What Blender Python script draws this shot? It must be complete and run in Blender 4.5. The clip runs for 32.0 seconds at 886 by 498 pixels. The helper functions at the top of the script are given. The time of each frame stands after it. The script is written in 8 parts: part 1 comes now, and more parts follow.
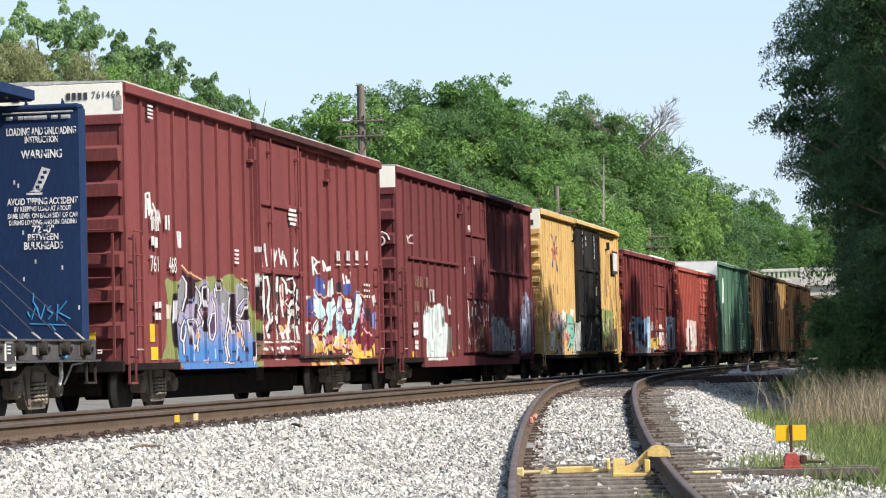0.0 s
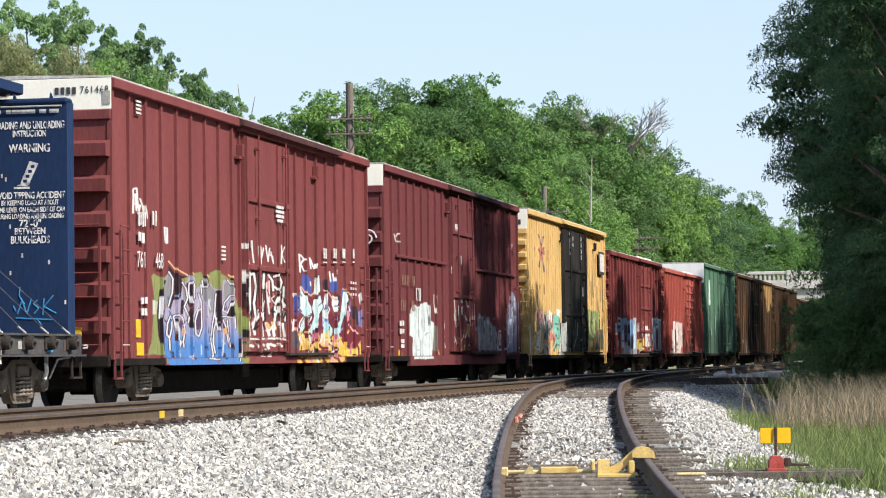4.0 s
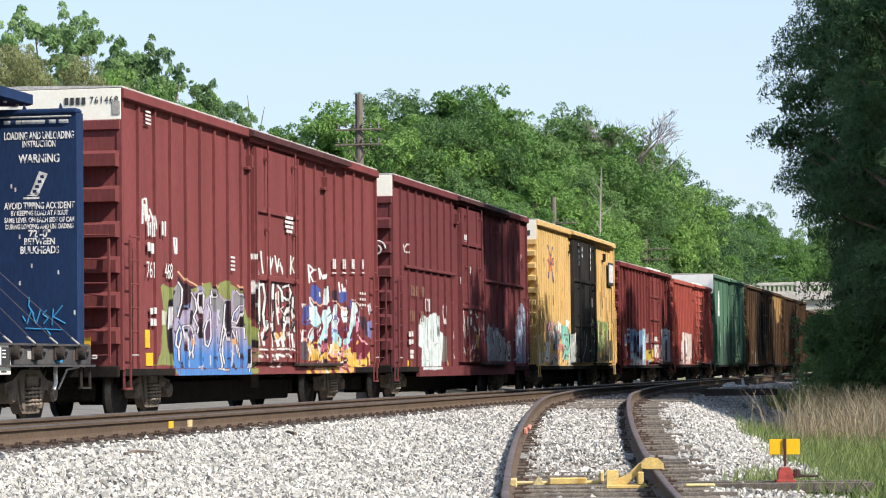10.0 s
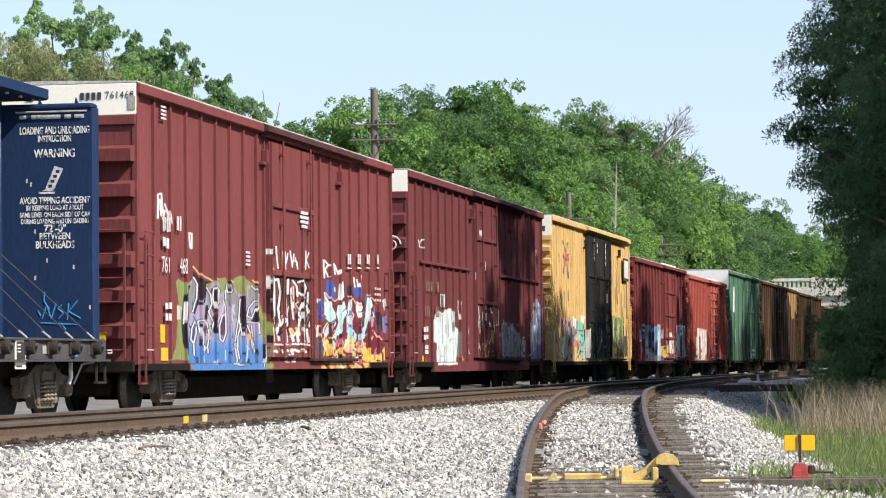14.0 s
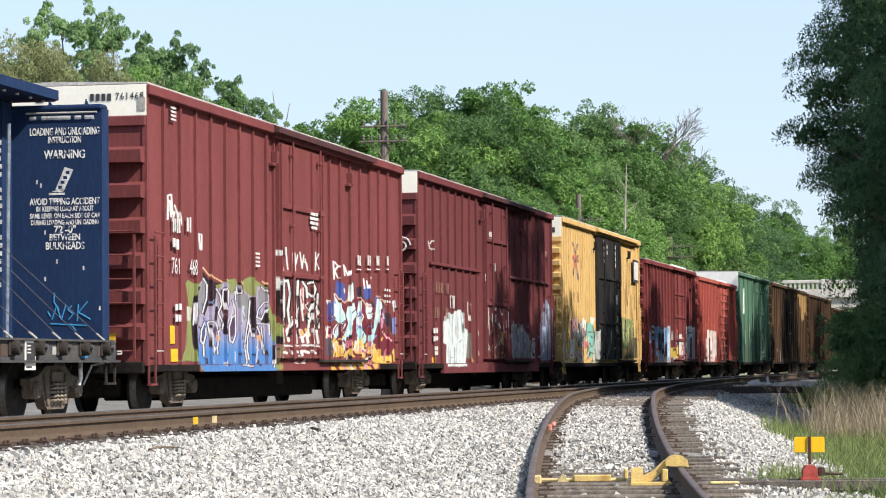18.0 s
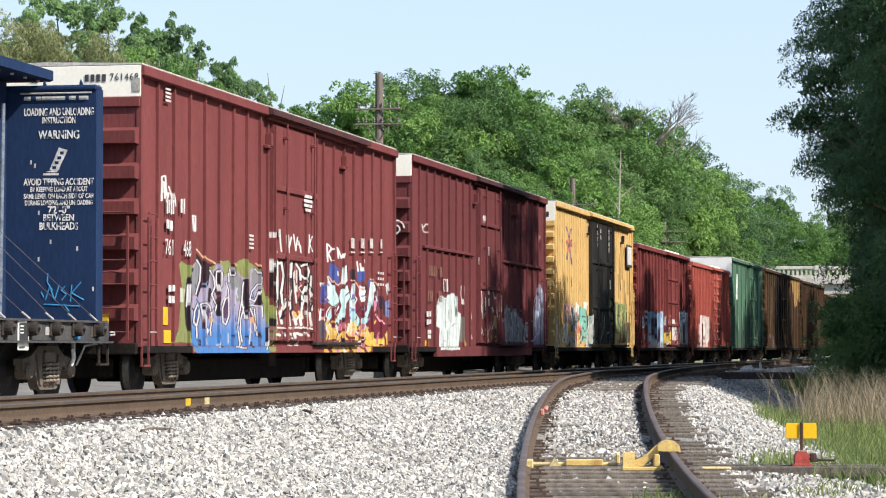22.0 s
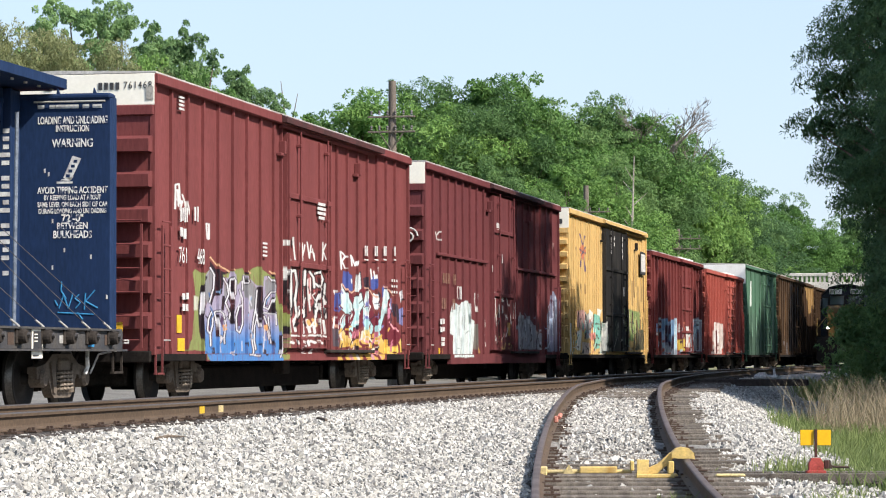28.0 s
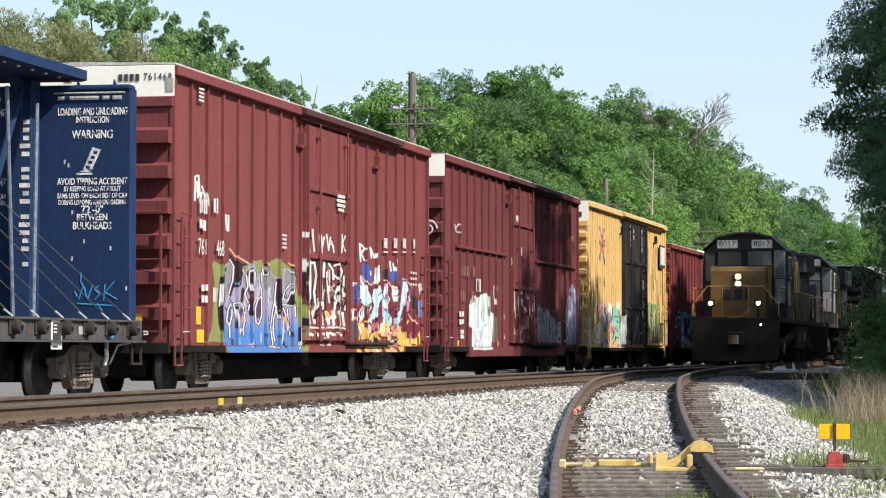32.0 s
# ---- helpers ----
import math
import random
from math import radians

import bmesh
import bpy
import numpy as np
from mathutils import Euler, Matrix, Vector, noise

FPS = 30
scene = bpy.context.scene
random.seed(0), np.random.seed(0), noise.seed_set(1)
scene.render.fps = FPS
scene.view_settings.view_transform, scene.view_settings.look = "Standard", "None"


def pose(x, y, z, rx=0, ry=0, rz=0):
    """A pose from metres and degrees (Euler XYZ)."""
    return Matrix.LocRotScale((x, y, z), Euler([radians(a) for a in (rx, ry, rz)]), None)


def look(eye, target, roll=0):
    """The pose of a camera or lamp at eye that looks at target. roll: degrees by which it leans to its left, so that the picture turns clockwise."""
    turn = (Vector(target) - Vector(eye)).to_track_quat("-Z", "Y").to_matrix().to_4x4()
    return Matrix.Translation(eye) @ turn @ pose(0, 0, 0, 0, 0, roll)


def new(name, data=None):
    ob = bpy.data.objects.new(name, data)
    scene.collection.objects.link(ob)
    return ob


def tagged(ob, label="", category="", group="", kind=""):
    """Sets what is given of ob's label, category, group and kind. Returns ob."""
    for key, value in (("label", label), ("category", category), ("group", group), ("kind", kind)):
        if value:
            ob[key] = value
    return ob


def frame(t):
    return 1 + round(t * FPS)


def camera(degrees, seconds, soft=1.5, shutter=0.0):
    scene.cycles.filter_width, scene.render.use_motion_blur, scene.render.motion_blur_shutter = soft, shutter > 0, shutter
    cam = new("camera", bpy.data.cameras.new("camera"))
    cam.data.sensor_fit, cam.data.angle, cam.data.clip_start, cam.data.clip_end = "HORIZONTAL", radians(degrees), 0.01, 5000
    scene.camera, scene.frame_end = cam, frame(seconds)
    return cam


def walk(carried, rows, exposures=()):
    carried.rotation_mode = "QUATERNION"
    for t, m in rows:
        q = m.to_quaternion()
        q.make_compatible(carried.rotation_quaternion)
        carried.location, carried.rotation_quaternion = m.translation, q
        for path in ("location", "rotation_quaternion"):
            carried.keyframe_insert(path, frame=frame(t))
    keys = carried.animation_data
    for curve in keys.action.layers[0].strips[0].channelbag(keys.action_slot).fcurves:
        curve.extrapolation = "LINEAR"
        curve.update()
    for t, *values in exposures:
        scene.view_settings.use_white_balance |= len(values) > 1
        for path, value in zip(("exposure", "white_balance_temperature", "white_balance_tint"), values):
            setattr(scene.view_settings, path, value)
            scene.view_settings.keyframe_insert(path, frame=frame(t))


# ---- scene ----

# ---- the camera and its walk ----
EYE = (0.0, 0.0, 0.75)


def view(yaw, pitch, roll):
    """The camera on its stand: degrees turned right, raised, and leaning."""
    yw, pt = radians(yaw), radians(pitch)
    d = Vector((math.sin(yw) * math.cos(pt), math.cos(yw) * math.cos(pt), math.sin(pt)))
    return look(EYE, Vector(EYE) + d * 50, roll)


cam = camera(18.113, 32.0, soft=1.1)
walk(cam, [
    (0.0, view(0.616, 2.274, -1.386)),
    (0.5, view(0.632, 2.452, -1.173)),
    (1.0, view(0.621, 2.437, -1.131)),
    (1.5, view(0.622, 2.386, -1.096)),
    (2.0, view(0.661, 2.325, -1.209)),
    (2.5, view(0.757, 2.305, -1.112)),
    (3.0, view(0.827, 2.294, -0.928)),
    (3.5, view(0.866, 2.254, -0.794)),
    (5.5, view(0.804, 2.238, -0.361)),
    (6.0, view(0.762, 2.061, -0.091)),
    (6.5, view(0.772, 1.926, -0.188)),
    (7.0, view(0.747, 1.898, -0.391)),
    (7.5, view(0.777, 1.936, -0.574)),
    (8.0, view(0.772, 1.946, -0.782)),
    (8.5, view(0.736, 1.969, -0.829)),
    (9.0, view(0.718, 2.122, -0.913)),
    (9.5, view(0.711, 2.312, -0.860)),
    (10.0, view(0.695, 2.469, -0.661)),
    (10.5, view(0.643, 2.555, -0.528)),
    (11.0, view(0.568, 2.567, -0.357)),
    (11.5, view(0.518, 2.461, -0.242)),
    (12.0, view(0.475, 2.373, -0.129)),
    (12.5, view(0.451, 2.305, -0.300)),
    (13.0, view(0.436, 2.346, -0.342)),
    (13.5, view(0.402, 2.369, -0.422)),
    (14.0, view(0.383, 2.377, -0.552)),
    (14.5, view(0.369, 2.409, -0.577)),
    (16.5, view(0.258, 2.440, -0.316)),
    (17.0, view(0.257, 2.455, -0.392)),
    (17.5, view(0.228, 2.454, -0.409)),
    (18.0, view(0.182, 2.407, -0.493)),
    (18.5, view(0.163, 2.338, -0.547)),
    (19.0, view(0.233, 2.275, -0.516)),
    (19.5, view(0.337, 2.197, -0.469)),
    (20.0, view(0.440, 2.134, -0.391)),
    (20.5, view(0.467, 2.062, -0.205)),
    (21.0, view(0.466, 2.004, -0.149)),
    (21.5, view(0.380, 2.001, -0.145)),
    (22.0, view(0.310, 2.065, -0.051)),
    (22.5, view(0.251, 2.164, -0.041)),
    (23.0, view(0.203, 2.261, 0.081)),
    (23.5, view(0.156, 2.313, -0.006)),
    (24.0, view(0.097, 2.370, 0.018)),
    (24.5, view(0.051, 2.449, 0.083)),
    (25.0, view(-0.000, 2.469, 0.012)),
    (25.5, view(-0.016, 2.441, -0.051)),
    (27.5, view(0.009, 2.215, -0.146)),
    (28.0, view(0.031, 2.219, -0.158)),
    (28.5, view(0.034, 2.237, -0.101)),
    (29.0, view(0.042, 2.191, -0.063)),
    (29.5, view(0.021, 2.125, -0.150)),
    (30.0, view(-0.012, 2.103, -0.117)),
    (30.5, view(-0.033, 2.044, -0.070)),
    (31.0, view(-0.083, 2.011, -0.082)),
    (31.5, view(-0.185, 2.031, -0.018)),
    (32.0, view(-0.367, 2.064, 0.055)),
])

# ---- world, sun and exposure ----
SUN_TO = Vector((0.70, -0.50, 0.80)).normalized()
world = bpy.data.worlds.new("sky_world")
scene.world = world
world.use_nodes = True
_wn, _wl = world.node_tree.nodes, world.node_tree.links
_sky = _wn.new("ShaderNodeTexSky")
_sky.sky_type = "NISHITA"
_sky.sun_disc = False
_sky.sun_elevation = math.asin(SUN_TO.z)
_sky.sun_rotation = math.atan2(SUN_TO.x, SUN_TO.y)
_sky.air_density, _sky.dust_density, _sky.ozone_density = 1.0, 0.8, 1.5
_bg = _wn["Background"]
_bg.inputs["Strength"].default_value = 0.111
# haze over the blue, thick at the horizon and thin overhead
_tc, _nz, _mr, _mx = (_wn.new(k) for k in ("ShaderNodeTexCoord", "ShaderNodeTexNoise", "ShaderNodeMapRange", "ShaderNodeMix"))
_nz.inputs["Scale"].default_value, _nz.inputs["Detail"].default_value = 5.0, 5
_mr.inputs["To Min"].default_value, _mr.inputs["To Max"].default_value = 0.82, 1.0
_mx.data_type = "RGBA"
_mx.inputs[7].default_value = (3.0, 3.68, 4.62, 1)
_wl.new(_tc.outputs["Generated"], _nz.inputs["Vector"])
_wl.new(_nz.outputs[0], _mr.inputs["Value"])
_sp, _hz, _ml = (_wn.new(k) for k in ("ShaderNodeSeparateXYZ", "ShaderNodeMapRange", "ShaderNodeMath"))
_hz.interpolation_type = "SMOOTHSTEP"
_hz.inputs["From Min"].default_value, _hz.inputs["From Max"].default_value = 0.0, 0.75
_hz.inputs["To Min"].default_value, _hz.inputs["To Max"].default_value = 0.80, 0.22
_ml.operation = "MULTIPLY"
_wl.new(_tc.outputs["Generated"], _sp.inputs[0])
_wl.new(_sp.outputs["Z"], _hz.inputs["Value"])
_wl.new(_mr.outputs[0], _ml.inputs[0])
_wl.new(_hz.outputs[0], _ml.inputs[1])
_wl.new(_ml.outputs[0], _mx.inputs[0])
_wl.new(_sky.outputs[0], _mx.inputs[6])
_wl.new(_mx.outputs[2], _bg.inputs["Color"])
_sun = bpy.data.lights.new("sun", "SUN")
_sun.energy, _sun.angle, _sun.color = 3.65, radians(0.6), (1.0, 0.92, 0.82)
sun = new("sun", _sun)
sun.matrix_world = look(SUN_TO * 200, (0, 0, 0))
scene.view_settings.exposure = 0.95

# ---- the tracks' plan ----
# s runs along the freight track away from the camera, off is metres to its right
X0, Y0, A0, K = -5.827, 42.14, 0.1968, 0.000143
MAIN_OFF, MAIN_Z = 4.204, 0.243


def spot(s, off=0.0):
    a = A0 + K * s
    x = X0 + (math.cos(A0) - math.cos(a)) / K
    y = Y0 + (math.sin(a) - math.sin(A0)) / K
    return x + off * math.cos(a), y - off * math.sin(a), a


def along(s, off=0.0, z=0.0):
    """A pose on the track: +x runs away along the rails, +y to the left, z up."""
    x, y, a = spot(s, off)
    return Matrix.LocRotScale((x, y, z), Euler((0, 0, math.pi / 2 - a)), None)


def plan_of(x, y):
    """The plan's s and off of a place."""
    s = (y - Y0) / math.cos(A0)
    for _ in range(6):
        px, py, a = spot(s)
        s += (x - px) * math.sin(a) + (y - py) * math.cos(a)
    px, py, a = spot(s)
    return s, (x - px) * math.cos(a) - (y - py) * math.sin(a)


def ease(u):
    u = min(1.0, max(0.0, u))
    return u * u * (3 - 2 * u)


def siding_off(s):
    """The siding's centre, to the right of the main track's centre."""
    return (0.0311 * max(0.0, 66 - s)) ** 2


def siding_z(s):
    return -0.43 + 0.673 * ease((s + 22) / 34)


# ---- materials ----
def nodes_of(name):
    m = bpy.data.materials.new(name)
    m.use_nodes = True
    return m, m.node_tree.nodes, m.node_tree.links


def rgb(c):
    return (c[0], c[1], c[2], 1.0)


def mat(name, c1, c2=None, rough=0.65, metal=0.0, scale=3.0, fine=40.0, bump=0.15, stretch=(1, 1, 1), stain=None,
        amount=0.35, rand=0.0, painted=False, emit=0.0, far=None, spec=0.4):
    """A surface with broad and fine variation; stain: a third colour in patches; rand: change from piece to piece;
    painted: the colour layer 'paint' lies over it."""
    m, n, l = nodes_of(name)
    b = n["Principled BSDF"]
    b.inputs["Metallic"].default_value = metal
    b.inputs["Specular IOR Level"].default_value = spec
    tc = n.new("ShaderNodeTexCoord")
    mp = n.new("ShaderNodeMapping")
    mp.inputs["Scale"].default_value = stretch
    l.new(tc.outputs["Object"], mp.inputs["Vector"])

    def noise_at(sc, detail):
        t = n.new("ShaderNodeTexNoise")
        t.inputs["Scale"].default_value = sc
        t.inputs["Detail"].default_value = detail
        t.inputs["Roughness"].default_value = 0.6
        l.new(mp.outputs[0], t.inputs["Vector"])
        return t

    def ramp(src, a, z):
        r = n.new("ShaderNodeMapRange")
        r.inputs["From Min"].default_value, r.inputs["From Max"].default_value = a, z
        l.new(src, r.inputs["Value"])
        return r.outputs[0]

    def mix(fac, a, z):
        x = n.new("ShaderNodeMix")
        x.data_type = "RGBA"
        for src, i in ((fac, 0), (a, 6), (z, 7)):
            if hasattr(src, "is_linked"):
                l.new(src, x.inputs[i])
            else:
                x.inputs[i].default_value = src if i == 0 else rgb(src)
        return x.outputs[2]

    broad, small = noise_at(scale, 4), noise_at(fine, 3)
    c2 = c2 or tuple(v * 0.72 for v in c1)
    col = mix(ramp(broad.outputs[0], 0.36, 0.66), c1, c2)
    grain = n.new("ShaderNodeHueSaturation")
    l.new(col, grain.inputs["Color"])
    l.new(ramp(small.outputs[0], 0.2, 0.8), grain.inputs["Value"])
    gr = ramp(small.outputs[0], 0.25, 0.75)
    gm = n.new("ShaderNodeMapRange")
    gm.inputs["To Min"].default_value, gm.inputs["To Max"].default_value = 1 - amount, 1 + amount
    l.new(gr, gm.inputs["Value"])
    l.new(gm.outputs[0], grain.inputs["Value"])
    col = grain.outputs[0]
    if rand:
        oi = n.new("ShaderNodeObjectInfo")
        hv = n.new("ShaderNodeHueSaturation")
        rm = n.new("ShaderNodeMapRange")
        rm.inputs["To Min"].default_value, rm.inputs["To Max"].default_value = 1 - rand, 1 + rand
        l.new(oi.outputs["Random"], rm.inputs["Value"])
        l.new(rm.outputs[0], hv.inputs["Value"])
        l.new(col, hv.inputs["Color"])
        col = hv.outputs[0]
    if stain:
        big = noise_at(scale * 0.6, 6)
        col = mix(ramp(big.outputs[0], 0.56, 0.70), col, stain)
    if painted:
        at, cv = n.new("ShaderNodeAttribute"), n.new("ShaderNodeAttribute")
        at.attribute_name, cv.attribute_name = "paint", "cover"
        chip = noise_at(scale * 7, 6)                    # old spray paint, chipped and thin in places
        worn = n.new("ShaderNodeMath")
        worn.operation = "MULTIPLY"
        wr = n.new("ShaderNodeMapRange")
        wr.inputs["From Min"].default_value, wr.inputs["From Max"].default_value = 0.30, 0.46
        wr.inputs["To Min"].default_value, wr.inputs["To Max"].default_value = 0.35, 1.0
        l.new(chip.outputs[0], wr.inputs["Value"])
        l.new(cv.outputs["Fac"], worn.inputs[0])
        l.new(wr.outputs[0], worn.inputs[1])
        dirt = n.new("ShaderNodeHueSaturation")
        dirt.inputs["Saturation"].default_value = 0.9
        l.new(gm.outputs[0], dirt.inputs["Value"])
        l.new(at.outputs["Color"], dirt.inputs["Color"])
        col = mix(worn.outputs[0], col, dirt.outputs[0])
    l.new(col, b.inputs["Base Color"])
    rr = n.new("ShaderNodeMapRange")
    rr.inputs["To Min"].default_value, rr.inputs["To Max"].default_value = max(0.03, rough - 0.12), min(1, rough + 0.12)
    l.new(broad.outputs[0], rr.inputs["Value"])
    l.new(rr.outputs[0], b.inputs["Roughness"])
    if bump:
        bp = n.new("ShaderNodeBump")
        bp.inputs["Strength"].default_value = bump
        bp.inputs["Distance"].default_value = 0.02
        l.new(small.outputs[0], bp.inputs["Height"])
        l.new(bp.outputs[0], b.inputs["Normal"])
    if emit:
        l.new(col, b.inputs["Emission Color"])
        b.inputs["Emission Strength"].default_value = emit
    return m


def leaf_mat(name, c1, c2, glow=0.42, scale=0.35):
    """Leaves: two greens by clump and by leaf, and light let through."""
    m, n, l = nodes_of(name)
    b = n["Principled BSDF"]
    b.inputs["Roughness"].default_value = 0.62
    b.inputs["Specular IOR Level"].default_value = 0.14
    geo = n.new("ShaderNodeNewGeometry")
    tc = n.new("ShaderNodeTexCoord")
    nz = n.new("ShaderNodeTexNoise")
    nz.inputs["Scale"].default_value = scale
    nz.inputs["Detail"].default_value = 3
    l.new(tc.outputs["Object"], nz.inputs["Vector"])
    ad = n.new("ShaderNodeMath")
    ad.operation = "MULTIPLY_ADD"
    ad.inputs[1].default_value = 0.45
    l.new(geo.outputs["Random Per Island"], ad.inputs[0])
    l.new(nz.outputs[0], ad.inputs[2])
    mr = n.new("ShaderNodeMapRange")
    mr.inputs["From Min"].default_value, mr.inputs["From Max"].default_value = 0.4, 1.05
    l.new(ad.outputs[0], mr.inputs["Value"])
    mx = n.new("ShaderNodeMix")
    mx.data_type = "RGBA"
    mx.inputs[6].default_value, mx.inputs[7].default_value = rgb(c1), rgb(c2)
    l.new(mr.outputs[0], mx.inputs[0])
    oi = n.new("ShaderNodeObjectInfo")
    hv = n.new("ShaderNodeHueSaturation")
    rm = n.new("ShaderNodeMapRange")
    rm.inputs["To Min"].default_value, rm.inputs["To Max"].default_value = 0.74, 1.34
    l.new(oi.outputs["Random"], rm.inputs["Value"])
    l.new(rm.outputs[0], hv.inputs["Value"])
    hu = n.new("ShaderNodeMapRange")                     # some trees yellower than others
    hu.inputs["To Min"].default_value, hu.inputs["To Max"].default_value = 0.512, 0.488
    l.new(oi.outputs["Random"], hu.inputs["Value"])
    l.new(hu.outputs[0], hv.inputs["Hue"])
    l.new(mx.outputs[2], hv.inputs["Color"])
    l.new(hv.outputs[0], b.inputs["Base Color"])
    tr = n.new("ShaderNodeBsdfTranslucent")
    l.new(hv.outputs[0], tr.inputs["Color"])
    ms = n.new("ShaderNodeMixShader")
    ms.inputs[0].default_value = glow
    l.new(b.outputs[0], ms.inputs[1])
    l.new(tr.outputs[0], ms.inputs[2])
    l.new(ms.outputs[0], n["Material Output"].inputs["Surface"])
    return m


# ---- mesh building ----
class Shape:
    """Gathers faces for one mesh."""

    def __init__(self):
        self.v, self.f = [], []

    def add(self, verts, faces):
        k = len(self.v)
        self.v.extend(verts)
        self.f.extend([tuple(i + k for i in f) for f in faces])
        return self

    def box(self, x0, x1, y0, y1, z0, z1, c=0.0):
        """A box, with its edges cut back by c."""
        if x0 > x1:
            x0, x1 = x1, x0
        if y0 > y1:
            y0, y1 = y1, y0
        if z0 > z1:
            z0, z1 = z1, z0
        if c <= 0:
            v = [(x, y, z) for x in (x0, x1) for y in (y0, y1) for z in (z0, z1)]
            return self.add(v, [(0, 1, 3, 2), (4, 6, 7, 5), (0, 4, 5, 1), (2, 3, 7, 6), (0, 2, 6, 4), (1, 5, 7, 3)])
        c = min(c, (x1 - x0) * 0.45, (y1 - y0) * 0.45, (z1 - z0) * 0.45)
        v, idx = [], {}
        lo, hi = (x0, y0, z0), (x1, y1, z1)
        for sx in (0, 1):
            for sy in (0, 1):
                for sz in (0, 1):
                    sg = (sx, sy, sz)
                    for ax in range(3):
                        p = [hi[i] if sg[i] else lo[i] for i in range(3)]
                        for i in range(3):
                            if i != ax:
                                p[i] += -c if sg[i] else c
                        idx[sg, ax] = len(v)
                        v.append(tuple(p))
        f = []
        for ax in range(3):
            o = [i for i in range(3) if i != ax]
            for side in (0, 1):
                q = []
                for a, b in ((0, 0), (1, 0), (1, 1), (0, 1)):
                    sg = [0, 0, 0]
                    sg[ax], sg[o[0]], sg[o[1]] = side, a, b
                    q.append(idx[tuple(sg), ax])
                f.append(tuple(q))
            for a in (0, 1):
                for b in (0, 1):
                    s0, s1 = [0, 0, 0], [0, 0, 0]
                    s0[o[0]] = s1[o[0]] = a
                    s0[o[1]] = s1[o[1]] = b
                    s0[ax], s1[ax] = 0, 1
                    s0, s1 = tuple(s0), tuple(s1)
                    f.append((idx[s0, o[0]], idx[s1, o[0]], idx[s1, o[1]], idx[s0, o[1]]))
        for sx in (0, 1):
            for sy in (0, 1):
                for sz in (0, 1):
                    f.append(tuple(idx[(sx, sy, sz), ax] for ax in range(3)))
        return self.add(v, f)

    def rod(self, a, b, r, n=8, r2=None, caps=True):
        """A round bar from a to b."""
        a, b = Vector(a), Vector(b)
        r2 = r if r2 is None else r2
        d = (b - a).normalized()
        u = d.orthogonal().normalized()
        w = d.cross(u)
        v = []
        for p, rr in ((a, r), (b, r2)):
            for i in range(n):
                t = 2 * math.pi * i / n
                v.append(tuple(p + (u * math.cos(t) + w * math.sin(t)) * rr))
        f = [(i, (i + 1) % n, n + (i + 1) % n, n + i) for i in range(n)]
        if caps:
            f += [tuple(range(n - 1, -1, -1)), tuple(range(n, 2 * n))]
        return self.add(v, f)

    def bar(self, pts, r, n=6):
        for a, b in zip(pts[:-1], pts[1:]):
            self.rod(a, b, r, n)
        return self

    def prism(self, prof, axis, a, b):
        """A closed outline (u, w), drawn out along an axis from a to b: x takes (y, z), y takes (x, z), z takes (x, y)."""
        n = len(prof)
        put = {"x": lambda t, u, w: (t, u, w), "y": lambda t, u, w: (u, t, w), "z": lambda t, u, w: (u, w, t)}[axis]
        v = [put(a, u, w) for u, w in prof] + [put(b, u, w) for u, w in prof]
        f = [(i, (i + 1) % n, n + (i + 1) % n, n + i) for i in range(n)]
        f += [tuple(range(n - 1, -1, -1)), tuple(range(n, 2 * n))]
        return self.add(v, f)

    def lathe(self, prof, c, axis="y", n=24):
        """Rings (radius, place along the axis) round c."""
        v = []
        for r, t in prof:
            for i in range(n):
                q = 2 * math.pi * i / n
                u, w = r * math.cos(q), r * math.sin(q)
                p = {"y": (u, t, w), "x": (t, u, w), "z": (u, w, t)}[axis]
                v.append((c[0] + p[0], c[1] + p[1], c[2] + p[2]))
        f = []
        for k in range(len(prof) - 1):
            for i in range(n):
                j = (i + 1) % n
                f.append((k * n + i, k * n + j, (k + 1) * n + j, (k + 1) * n + i))
        return self.add(v, f)

    def mesh(self, name, material, smooth=False):
        me = bpy.data.meshes.new(name)
        me.from_pydata(self.v, [], self.f)
        bm = bmesh.new()
        bm.from_mesh(me)
        bmesh.ops.recalc_face_normals(bm, faces=bm.faces)
        bm.to_mesh(me)
        bm.free()
        if smooth:
            me.polygons.foreach_set("use_smooth", [True] * len(me.polygons))
        if material:
            me.materials.append(material)
        return me


def part(name, shape, material, parent=None, label="", smooth=False, at=None):
    """One mesh object, under a thing or a part where one is given."""
    me = shape.mesh(name, material, smooth) if isinstance(shape, Shape) else shape
    ob = new(name, me)
    if parent:
        ob.parent = parent
    if at is not None:
        ob.matrix_basis = at
    if label:
        tagged(ob, label)
    return ob


def thing(name, m, label, category, group="", kind=""):
    ob = new(name)
    ob.empty_display_size = 0.3
    ob.matrix_basis = m
    return tagged(ob, label, category, group, kind)


def raw_mesh(name, verts, quads, material, smooth=False):
    """A mesh from numpy arrays of places and of quads or triangles."""
    me = bpy.data.meshes.new(name)
    k = quads.shape[1]
    me.vertices.add(len(verts))
    me.vertices.foreach_set("co", np.ascontiguousarray(verts, dtype=np.float32).ravel())
    me.loops.add(quads.size)
    me.loops.foreach_set("vertex_index", np.ascontiguousarray(quads, dtype=np.int32).ravel())
    me.polygons.add(len(quads))
    me.polygons.foreach_set("loop_start", np.arange(0, quads.size, k, dtype=np.int32))
    me.update(calc_edges=True)
    me.polygons.foreach_set("use_smooth", np.full(len(quads), smooth))
    me.materials.append(material)
    return me


